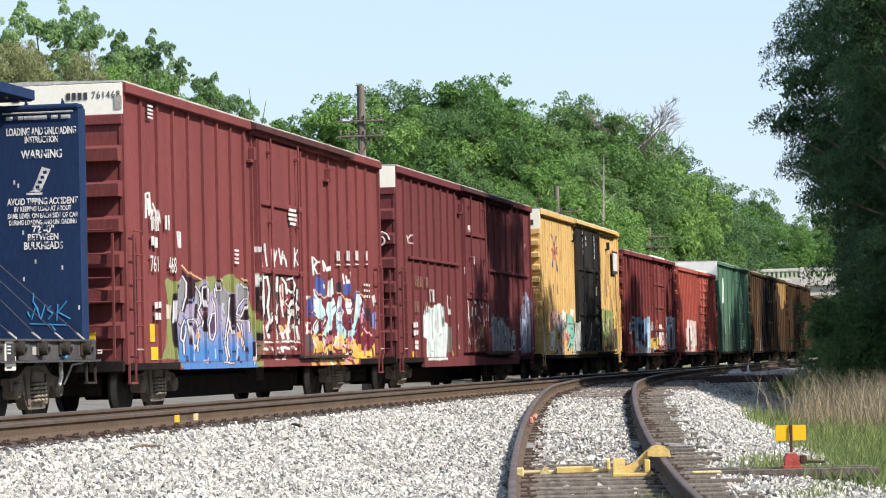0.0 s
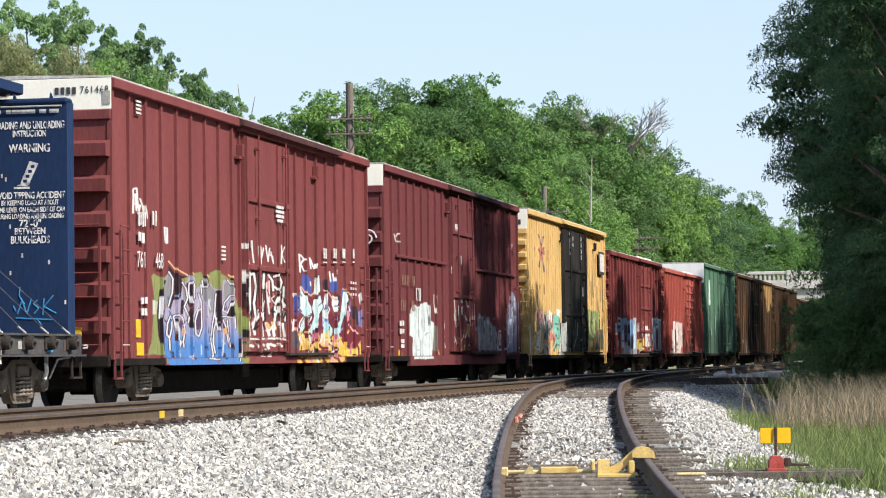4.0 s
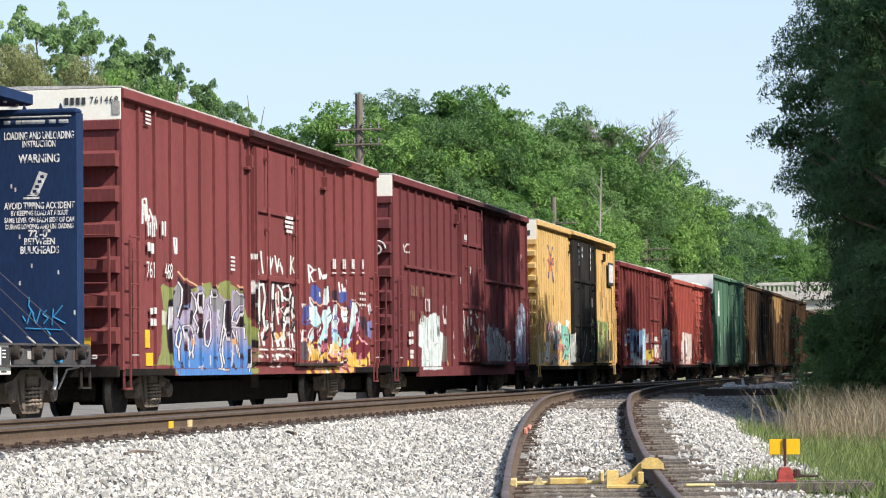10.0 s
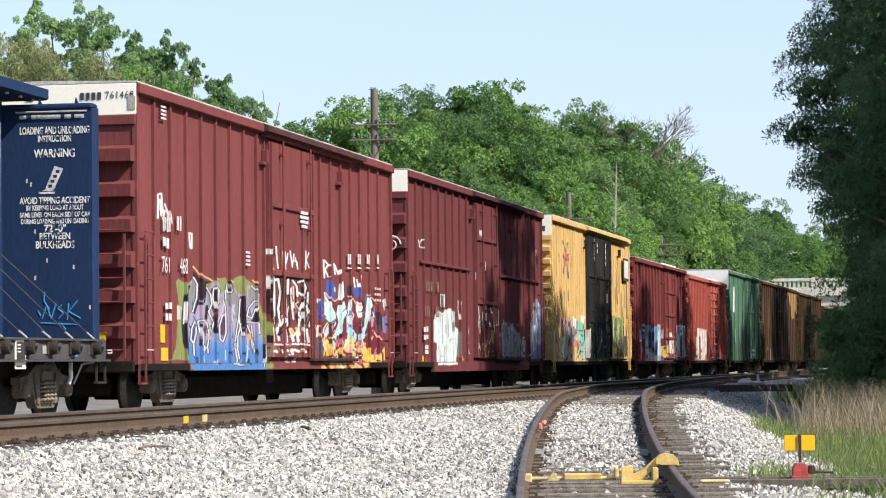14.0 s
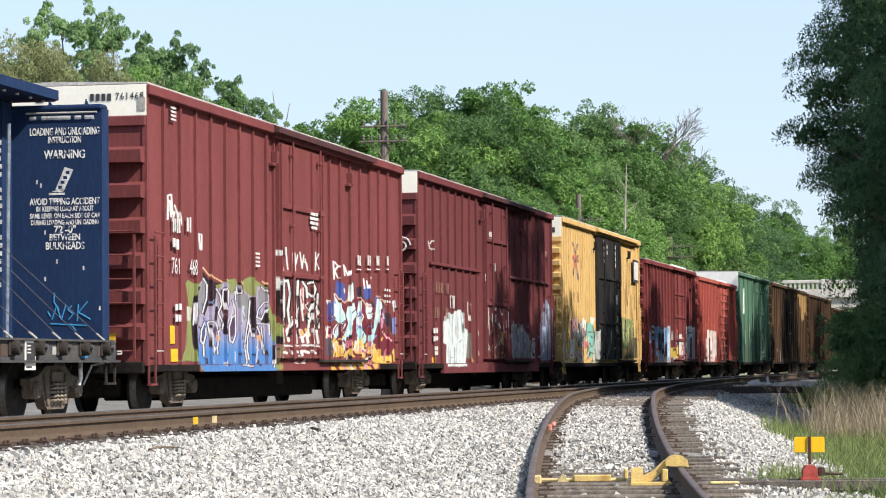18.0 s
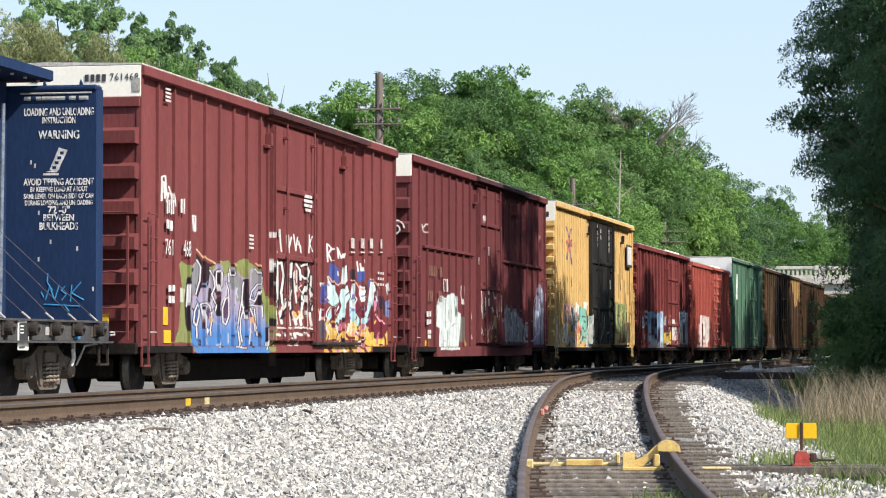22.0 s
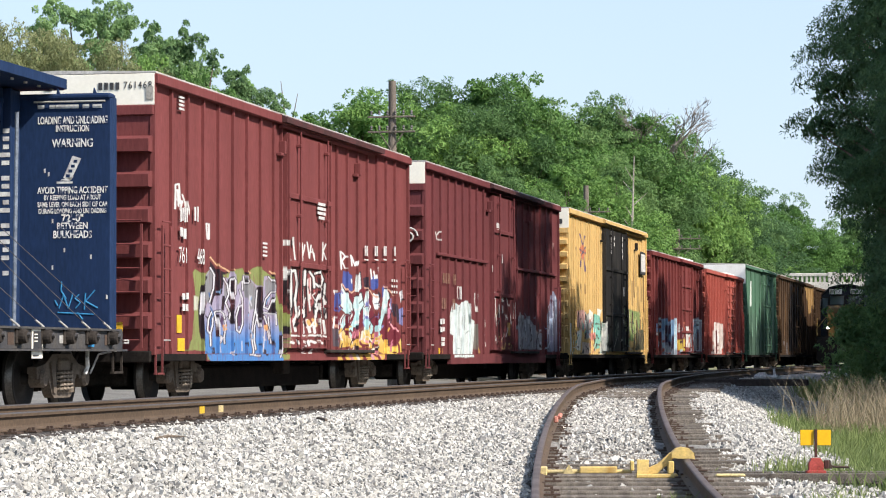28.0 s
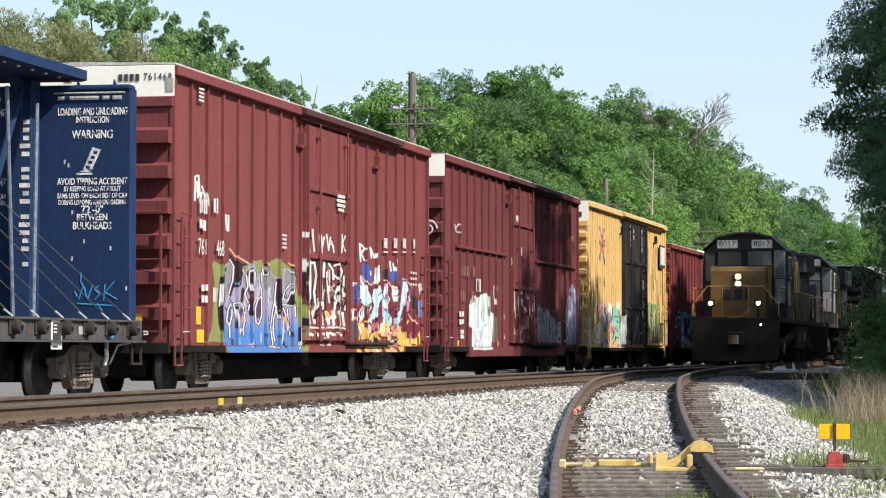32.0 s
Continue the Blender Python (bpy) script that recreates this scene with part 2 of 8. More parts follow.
def letters(name, text, size, material, parent, m, label="", span=0.0, gap=1.0, thick=0.0015, bold=0.0):
    """Raised paint lettering, span metres wide: x along the line, standing in the plane that m gives, centred."""
    cu = bpy.data.curves.new(name, "FONT")
    cu.body, cu.size, cu.align_x, cu.align_y = text, size, "CENTER", "CENTER"
    cu.extrude, cu.space_character, cu.resolution_u, cu.offset = thick, gap, 3, bold * size
    tmp = bpy.data.objects.new(name, cu)
    scene.collection.objects.link(tmp)
    bpy.context.view_layer.update()
    me = bpy.data.meshes.new_from_object(tmp)
    bpy.data.objects.remove(tmp)
    xs = [v.co.x for v in me.vertices]
    if span:
        me.transform(Matrix.Diagonal((span / (max(xs) - min(xs)), 1, 1, 1)))
    me.materials.clear()
    me.materials.append(material)
    ob = new(name, me)
    ob.parent = parent
    ob.matrix_basis = m
    if label:
        tagged(ob, label)
    return ob


# planes for lettering in a car's own space: the side towards -y, and an end that faces -x
def on_side(x, y, z):
    return Matrix(((1, 0, 0, x), (0, 0, -1, y), (0, 1, 0, z), (0, 0, 0, 1)))


def on_end(x, y, z):
    return Matrix(((0, 0, -1, x), (-1, 0, 0, y), (0, 1, 0, z), (0, 0, 0, 1)))

# ---- ground, ballast and tracks ----
M_GROUND = mat("grass_earth", (0.10, 0.13, 0.045), (0.17, 0.15, 0.075), rough=0.95, scale=0.25, fine=9, bump=0.5, stain=(0.20, 0.17, 0.11))
# bed coloured darker than the stones, for the shaded gaps between them
M_BALLAST = mat("ballast_bed", (0.30, 0.29, 0.27), (0.15, 0.145, 0.135), rough=0.95, scale=3.5, fine=22, bump=1.0, amount=0.55)
M_RAIL = mat("rail_web_rust", (0.100, 0.067, 0.043), (0.074, 0.050, 0.033), rough=0.8, scale=2, fine=30, bump=0.1)
M_RAILHEAD = mat("rail_head_worn", (0.105, 0.088, 0.076), (0.075, 0.062, 0.054), rough=0.5, metal=0.35, scale=2, fine=30, bump=0.04)
M_RAILDULL = mat("rail_head_dull", (0.13, 0.098, 0.085), (0.095, 0.07, 0.06), rough=0.6, metal=0.25, scale=2, fine=30, bump=0.06)
M_TIE = mat("tie_weathered", (0.195, 0.168, 0.14), (0.095, 0.08, 0.067), rough=0.95, scale=1.6, fine=26, bump=0.8, stretch=(1, 6, 3), rand=0.3, amount=0.5)
M_TIEDARK = mat("tie_creosote", (0.075, 0.06, 0.05), (0.045, 0.037, 0.033), rough=0.9, scale=2, fine=20, bump=0.6, stretch=(1, 6, 3), rand=0.25)
M_PLATE = mat("plate_rust", (0.085, 0.055, 0.040), (0.055, 0.036, 0.028), rough=0.85, scale=8, fine=60)
# grimy steel, also used as the dark of shaded openings
M_SHADOWSTEEL = mat("steel_grime_shade", (0.030, 0.026, 0.024), (0.05, 0.042, 0.036), rough=0.9, scale=3, fine=30, bump=0.2, spec=0.1)


def earth_z(s, off):
    """Height of the ground under the ballast, by the plan."""
    so = MAIN_OFF + siding_off(s)
    sz = siding_z(s)
    far = 0.0
    if off < -4.0:                                   # the hillside beyond the freight track
        d = -off - 4.0
        far = -0.55 + 0.35 * min(d, 6) / 6
        h = ease((d - 9) / 70) * (13 + 3.0 * math.sin(s * 0.013 + 1.0)) * ease((320 - s) / 200)
        return far + h
    low = -0.75 if s < 20 else -0.75 + 0.35 * ease((s - 20) / 40)
    pts = [(-4.0, -0.55), (-2.3, -0.26), (1.3, -0.26), (2.0, -0.06), (2.4, -0.01), (MAIN_OFF + 1.75, -0.01)]
    e0, e1 = so - 1.55, so + 1.75
    if e0 > MAIN_OFF + 2.1:
        pts += [(e0 - 0.2, sz - 0.19), (so - 0.86, sz - 0.165), (so - 0.72, sz - 0.22 - 0.04 * ease((-8 - s) / 5)), (so + 0.72, sz - 0.22 - 0.04 * ease((-8 - s) / 5)), (so + 0.85, sz - 0.25), (e1, sz - 0.27)]
    else:
        pts += [(max(e1, MAIN_OFF + 2.0), min(-0.01, sz - 0.27))]
    last = pts[-1][0]
    pts += [(last + 1.9, min(low, sz - 0.45)), (last + 6, low - 0.05), (last + 14, low + 0.2), (last + 60, low + 2.0), (4000, low + 2.0)]
    for (a, za), (b, zb) in zip(pts[:-1], pts[1:]):
        if off <= b:
            u = (off - a) / max(1e-6, b - a)
            return za + (zb - za) * u
    return low


def steps(*runs):
    out = []
    for a, b, d in runs:
        k = max(1, round((b - a) / d))
        out += [a + (b - a) * i / k for i in range(k)]
    return out + [runs[-1][1]]


def sheet(name, s_list, off_of, lift, material, n_off, rough=0.0):
    """A ground sheet over the plan; off_of gives the edge pair at each s."""
    v, f = [], []
    for s in s_list:
        a, b = off_of(s)
        for j in range(n_off + 1):
            o = a + (b - a) * j / n_off
            x, y, _ = spot(s, o)
            v.append((x, y, earth_z(s, o) + lift + rough * (noise.noise((x * 1.3, y * 1.3, 0)))))
    w = n_off + 1
    for i in range(len(s_list) - 1):
        for j in range(n_off):
            f.append((i * w + j, i * w + j + 1, (i + 1) * w + j + 1, (i + 1) * w + j))
    sh = Shape()
    sh.v, sh.f = v, f
    return sh.mesh(name, material, True)


def build_ground():
    s_list = steps((-1500, -300, 200), (-300, -60, 20), (-60, 120, 1.5), (120, 700, 10), (700, 3000, 200))
    o_list = steps((-2500, -200, 200), (-200, -60, 10), (-60, -12, 3), (-12, 16, 0.35), (16, 60, 3), (60, 200, 20), (200, 2500, 250))
    sh = Shape()
    for s in s_list:
        for o in o_list:
            x, y, _ = spot(s, o)
            near = 0.06 if (o < -5 or o > 13) else 0.0
            sh.v.append((x, y, earth_z(s, o) - 0.09 + near * noise.noise((x * 0.4, y * 0.4, 3))))
    w = len(o_list)
    for i in range(len(s_list) - 1):
        for j in range(w - 1):
            sh.f.append((i * w + j, i * w + j + 1, (i + 1) * w + j + 1, (i + 1) * w + j))
    ob = new("ground", sh.mesh("ground", M_GROUND, True))
    tagged(ob, "uneven earth with grass rising to a wooded hill", "ground", kind="structure")


def ballast_edges(s):
    return (-2.4, MAIN_OFF + max(siding_off(s) + 3.2, 6.2 * ease((s - 4) / 12) * (1 - 0.46 * ease((s - 30) / 18))) + 0.5 * noise.noise((s * 0.25, 0, 0)))


def build_ballast():
    s_list = steps((-60, -25, 1.5), (-25, 70, 0.35), (70, 640, 6))
    me = sheet("ballast", s_list, ballast_edges, 0.0, M_BALLAST, 60, rough=0.025)
    tagged(new("ballast", me), "bed of pale grey crushed limestone under the tracks", "ballast", kind="structure")


RAIL_PROFILE = [(-0.070, 0.0), (-0.070, 0.012), (-0.018, 0.032), (-0.010, 0.05), (-0.010, 0.118), (-0.036, 0.134), (-0.037, 0.16),
                (-0.029, 0.170), (-0.012, 0.173), (0.012, 0.173), (0.029, 0.170), (0.037, 0.16), (0.036, 0.134), (0.010, 0.118), (0.010, 0.05),
                (0.018, 0.032), (0.070, 0.012), (0.070, 0.0)]


def rail(parent, pts, head, label=""):
    """A rail along points of its top; rail foot, web and head share one mesh, the worn head has its own material."""
    n = len(RAIL_PROFILE)
    sh = Shape()
    pts = [Vector(p) for p in pts]
    for i, p in enumerate(pts):
        d = (pts[min(i + 1, len(pts) - 1)] - pts[max(i - 1, 0)]).normalized()
        side = Vector((d.y, -d.x, 0)).normalized()
        for u, w in RAIL_PROFILE:
            sh.v.append(tuple(p + side * u + Vector((0, 0, w - 0.173))))
    for i in range(len(pts) - 1):
        for k in range(n):
            j = (k + 1) % n
            sh.f.append((i * n + k, i * n + j, (i + 1) * n + j, (i + 1) * n + k))
    sh.f.append(tuple(range(n)))
    sh.f.append(tuple((len(pts) - 1) * n + k for k in range(n - 1, -1, -1)))
    me = sh.mesh("rail", M_RAIL)
    me.materials.append(head)
    idx = [0] * len(me.polygons)
    for i, pl in enumerate(me.polygons):
        if i < (len(pts) - 1) * n and 6 <= i % n <= 10:
            idx[i] = 1
    me.polygons.foreach_set("material_index", idx)
    return part("rail", me, None, parent, label)


TIE_MESHES = {}


def tie_mesh(material, seed, length, w=0.22):
    key = (material.name, seed, length)
    if key not in TIE_MESHES:
        rnd = random.Random(seed * 17 + int(length * 10))
        sh = Shape().box(-w / 2, w / 2, -length / 2, length / 2, -0.17, 0.0, 0.012)
        sh.v = [(x + rnd.uniform(-.006, .006), y + rnd.uniform(-.03, .03), z + rnd.uniform(-.008, .004)) for x, y, z in sh.v]
        TIE_MESHES[key] = sh.mesh("tie", material)
    return TIE_MESHES[key]


def plate_mesh():
    if "plate" not in TIE_MESHES:
        sh = Shape().box(-0.09, 0.09, -0.17, 0.17, 0.0, 0.018)
        for x in (-0.05, 0.05):
            for y in (-0.095, 0.095):
                sh.box(x - 0.012, x + 0.012, y - 0.014, y + 0.014, 0.018, 0.045)
        TIE_MESHES["plate"] = sh.mesh("tie_plate", M_PLATE)
    return TIE_MESHES["plate"]


def put(name, me, parent, m):
    ob = new(name, me)
    ob.parent = parent
    ob.matrix_basis = m
    return ob


def build_tracks():
    gauge = 0.7525
    rnd = random.Random(4)
    trk = thing("freight_track", Matrix(), "rusty railway track that the standing freight cars rest on", "railway track", "tracks", "structure")
    long_s = steps((-70, 120, 6), (120, 640, 12))
    for sd in (-1, 1):
        rail(trk, [(*spot(s, sd * gauge)[:2], 0.0) for s in long_s], M_RAILHEAD)
    main = thing("main_track", Matrix(), "main line track with tall rust-brown rails", "railway track", "tracks", "structure")
    for sd in (-1, 1):
        rail(main, [(*spot(s, MAIN_OFF + sd * gauge)[:2], MAIN_Z) for s in long_s], M_RAILHEAD, "tall rust-brown rail with worn grey head")
    sid = thing("siding_track", Matrix(), "siding track with dull brown rails curving off the main line", "railway track", "tracks", "structure")
    for sd in (-1, 1):
        pts = []
        for s in steps((-60, 27 if sd < 0 else 60, 1.5)):
            o = siding_off(s)
            turn = -2 * 0.0311 ** 2 * max(0, 66 - s)     # slope of the offset
            x, y, a = spot(s, MAIN_OFF + o)
            h = a + math.atan(turn)
            pts.append((x + sd * gauge * math.cos(h), y - sd * gauge * math.sin(h), siding_z(s) + 0.002))
        rail(sid, pts, M_RAILDULL, "dull brown curved rail")
    # sleepers: the freight and main ones lie dark under the rails, the siding's are bare and bleached
    for s in steps((-20, 100, 0.52)):
        put("tie", tie_mesh(M_TIEDARK, rnd.randrange(5), 2.6), main, along(s, MAIN_OFF, MAIN_Z - 0.19) @ pose(0, 0, 0, 0, 0, rnd.uniform(-1, 1)))
        if s < 30:
            put("tie_plate", plate_mesh(), main, along(s, MAIN_OFF + gauge, MAIN_Z - 0.19))
    for s in steps((-10, 90, 0.54)):
        put("tie", tie_mesh(M_TIEDARK, rnd.randrange(5), 2.6), trk, along(s, 0, -0.19))
    s = -52.0
    while s < 34:
        o = siding_off(s)
        turn = math.atan(-2 * 0.0311 ** 2 * (66 - s))
        ln = rnd.choice((2.5, 2.6, 2.7, 2.9)) if s < 14 else 3.4
        if s > -7 and rnd.random() < 0.22:               # lost under the ballast
            s += 0.56
            continue
        m = along(s, MAIN_OFF + o, siding_z(s) - 0.185 - rnd.uniform(0, 0.012)) @ pose(0, rnd.uniform(-0.14, 0.05), 0, 0, 0, -math.degrees(turn) + rnd.uniform(-2.5, 2.5))
        put("tie", tie_mesh(M_TIE, rnd.randrange(6), ln, 0.23), sid, m)
        for sd in (-1, 1):
            put("tie_plate", plate_mesh(), sid, m @ pose(0, -sd * gauge, 0))
        s += 0.56 + rnd.uniform(-0.04, 0.04)


def stone_block(name, rows, seed, label, material=None):
    """Loose stones over rows of (s range, off range, count)."""
    rg = np.random.default_rng(seed)
    cube = np.array([(x, y, z) for x in (-1, 1) for y in (-1, 1) for z in (-1, 1)], float) * 0.72
    tri = np.array([(0, 1, 3), (0, 3, 2), (4, 6, 7), (4, 7, 5), (0, 4, 5), (0, 5, 1), (2, 3, 7), (2, 7, 6), (0, 2, 6), (0, 6, 4), (1, 5, 7), (1, 7, 3)])
    pts = []
    for s0, s1, off_pair, per in rows:
        a, b = off_pair((s0 + s1) / 2)
        for _ in range(int((s1 - s0) * (b - a) * per)):
            s = rg.uniform(s0, s1)
            a, b = off_pair(s)
            o = rg.uniform(a, b)
            x, y, _ = spot(s, o)
            pts.append((x, y, earth_z(s, o)))
    n = len(pts)
    size = 0.0115 + 0.024 * rg.random(n) ** 2.0
    q = cube[None] * rg.uniform(0.55, 1.25, (n, 8, 1)) + rg.uniform(-0.22, 0.22, (n, 8, 3))
    q *= (np.stack([rg.uniform(0.9, 1.6, n), rg.uniform(0.7, 1.2, n), rg.uniform(0.5, 1.0, n)], 1) * size[:, None])[:, None]
    for ax, turn in ((0, 3.1), (1, 3.1), (2, 3.1)):
        t = rg.uniform(-turn, turn, n)[:, None]
        a, b = [k for k in range(3) if k != ax]
        qa, qb = q[:, :, a] * np.cos(t) - q[:, :, b] * np.sin(t), q[:, :, a] * np.sin(t) + q[:, :, b] * np.cos(t)
        q[:, :, a], q[:, :, b] = qa, qb
    q += np.array(pts)[:, None] + np.stack([np.zeros(n), np.zeros(n), rg.uniform(0.0, 0.035, n)], 1)[:, None]
    v = [q.reshape(-1, 3)]
    f = [(tri[None] + 8 * np.arange(n)[:, None, None]).reshape(-1, 3)]
    me = raw_mesh(name, np.concatenate(v), np.concatenate(f), material or M_STONE)
    tagged(new(name, me), label, "gravel", kind="stuff")


def stone_mat():
    m, n, l = nodes_of("limestone")
    b = n["Principled BSDF"]
    b.inputs["Roughness"].default_value = 0.9
    b.inputs["Specular IOR Level"].default_value = 0.25
    g = n.new("ShaderNodeNewGeometry")
    r = n.new("ShaderNodeValToRGB")
    r.color_ramp.elements[0].color, r.color_ramp.elements[1].color = (0.15, 0.145, 0.135, 1), (0.72, 0.695, 0.635, 1)
    for p, c in ((0.10, (0.27, 0.26, 0.25, 1)), (0.35, (0.38, 0.367, 0.337, 1)), (0.62, (0.455, 0.437, 0.40, 1)), (0.86, (0.55, 0.525, 0.478, 1))):
        r.color_ramp.elements.new(p).color = c
    l.new(g.outputs["Random Per Island"], r.inputs[0])
    tc = n.new("ShaderNodeTexCoord")
    z = n.new("ShaderNodeTexNoise")
    z.inputs["Scale"].default_value = 45
    l.new(tc.outputs["Object"], z.inputs["Vector"])
    h = n.new("ShaderNodeHueSaturation")
    mr = n.new("ShaderNodeMapRange")
    mr.inputs["To Min"].default_value, mr.inputs["To Max"].default_value = 0.6, 1.35
    l.new(z.outputs[0], mr.inputs["Value"])
    l.new(mr.outputs[0], h.inputs["Value"])
    l.new(r.outputs[0], h.inputs["Color"])
    l.new(h.outputs[0], b.inputs["Base Color"])
    return m


M_STONE = stone_mat()


def build_stones():
    left = lambda s: (MAIN_OFF + 1.0, MAIN_OFF + siding_off(s) - 0.80)
    mid = lambda s: (MAIN_OFF + siding_off(s) - 0.6, MAIN_OFF + siding_off(s) + 0.6)
    right = lambda s: (MAIN_OFF + siding_off(s) + 1.25, ballast_edges(s)[1])
    stone_block("ballast_stones", [(-24, -12, left, 760), (-12, 0, left, 600), (0, 12, left, 440)], 1, "loose pale grey crushed limestone beside the main line")
    stone_block("ballast_stones", [(-24, -18.5, mid, 55), (-18.5, -16.5, mid, 150), (-16.5, -10, mid, 45), (-10, -4, mid, 300), (-4, 8, mid, 480), (8, 30, mid, 300)], 2, "loose pale limestone between the siding rails")
    stone_block("ballast_stones", [(-22, 0, right, 300), (0, 14, right, 380), (14, 34, right, 200), (34, 52, right, 90)], 3, "loose pale limestone on the siding's outer shoulder")


    foot = lambda s: (MAIN_OFF + 0.86, MAIN_OFF + 1.16 + 0.08 * noise.noise((s * 0.9, 7, 0)))
    stone_block("cinders", [(-22, 0, foot, 900), (0, 14, foot, 600)], 4, "dark oily stones and scale along the rail's foot", M_CINDER)


def build_lot():
    """Pale gravel service road beyond the freight track."""
    me = sheet("service_road", steps((-40, 160, 2.0)), lambda s: (-19.0 + 1.5 * noise.noise((s * 0.1, 5, 0)), -3.0), 0.02, M_ROAD, 16)
    tagged(new("service_road", me), "pale grey gravel service road behind the train", "road", kind="structure")


M_ROAD = mat("gravel_road", (0.19, 0.183, 0.17), (0.13, 0.125, 0.115), rough=0.95, scale=0.8, fine=18, bump=0.5)

M_CINDER = mat("oily_cinders", (0.060, 0.046, 0.036), (0.030, 0.024, 0.020), rough=0.9, scale=9, fine=60, bump=0.3)

build_ground()
build_ballast()
build_lot()
build_tracks()
build_stones()

# ---- trees, hill woods, poles and the overpass ----
M_BARK = mat("bark", (0.16, 0.125, 0.095), (0.09, 0.07, 0.055), rough=0.95, scale=2, fine=14, bump=0.8, stretch=(3, 3, 0.6))
M_BARKGREY = mat("dead_wood", (0.22, 0.19, 0.165), (0.14, 0.12, 0.105), rough=0.9, scale=2, fine=14, bump=0.5)
M_LEAF_A = leaf_mat("leaves_mid", (0.087, 0.169, 0.061), (0.168, 0.277, 0.099))
M_LEAF_B = leaf_mat("leaves_bright", (0.101, 0.203, 0.057), (0.196, 0.337, 0.095))
M_LEAF_C = leaf_mat("leaves_deep", (0.065, 0.131, 0.058), (0.132, 0.230, 0.095))
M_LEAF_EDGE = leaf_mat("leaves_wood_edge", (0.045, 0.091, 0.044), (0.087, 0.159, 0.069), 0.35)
M_LEAF_E = leaf_mat("leaves_large", (0.146, 0.254, 0.108), (0.262, 0.391, 0.166), 0.45)
M_LEAF_D = leaf_mat("leaves_olive", (0.216, 0.241, 0.115), (0.360, 0.376, 0.184))


def crown_points(rg, blobs, count):
    """Leaf places near the surface of uneven clumps, with an outward direction."""
    w = np.array([b[3] ** 2 for b in blobs])
    pick = rg.choice(len(blobs), count, p=w / w.sum())
    c = np.array([b[:3] for b in blobs])[pick]
    r = np.array([b[3] for b in blobs])[pick]
    d = rg.normal(size=(count, 3))
    d /= np.linalg.norm(d, axis=1)[:, None]
    d[:, 2] = np.where(d[:, 2] < -0.25, -d[:, 2], d[:, 2])
    return c + d * (r * (0.62 + 0.46 * rg.random(count) ** 0.5))[:, None], d


def leaves(name, rg, p, d, size, material, droop=0.3, slim=0.55, grow=1.0):
    """Each sprig is a slim pointed face round its place."""
    n = len(p)
    a = rg.normal(size=(n, 3)) + np.array([0, 0, -droop]) + d * 0.5
    a /= np.linalg.norm(a, axis=1)[:, None]
    nrm = d * 2.0 + rg.normal(size=(n, 3)) * 0.62 + np.array([0, 0, 0.5])
    b = np.cross(nrm, a)
    b /= np.linalg.norm(b, axis=1)[:, None] + 1e-9
    k = np.cross(a, b)
    s = (size * grow * rg.uniform(0.6, 1.4, n))[:, None]
    v = np.stack([p - a * s * 0.5 + b * s * slim * 0.5, p + a * s * 0.62, p - a * s * 0.5 - b * s * slim * 0.5 + k * s * 0.15], 1).reshape(-1, 3)
    f = np.arange(3 * n).reshape(-1, 3)
    return raw_mesh(name, v, f, material)


def limb_shape(rg, base, blobs, r0, bend=0.15):
    sh = Shape()
    for b in blobs:
        tip = Vector(b[:3])
        start = Vector(base) + (tip - Vector(base)) * 0.0
        start.z = base[2] + (tip.z - base[2]) * float(rg.uniform(0.25, 0.5))
        start.x, start.y = base[0], base[1]
        mid = (start + tip) / 2 + Vector(rg.normal(size=3) * bend * b[3])
        r = r0 * 0.35 * float(rg.uniform(0.7, 1.2))
        sh.rod(start, mid, r, 5, r * 0.65, False)
        sh.rod(mid, tip, r * 0.65, 5, r * 0.2, False)
    return sh


TREE_KINDS = {}
TOPS = {}
SPREAD = {}


def sprays(rg, blobs, share, stray):
    """Smaller sprays of leaves over the outside of each limb's clump, a few standing clear of it."""
    out = []
    for x, y, z, r in blobs:
        for k in range(share):
            d = rg.normal(size=3)
            d /= np.linalg.norm(d)
            if d[2] < -0.4:
                d[2] = -d[2]
            far = rg.uniform(0.62, 1.05)
            small = rg.uniform(0.24, 0.46)
            if rg.random() < stray:
                far, small = rg.uniform(1.0, 1.25), rg.uniform(0.14, 0.26)
            out.append((x + d[0] * r * far, y + d[1] * r * far, z + d[2] * r * far, r * small))
    return out


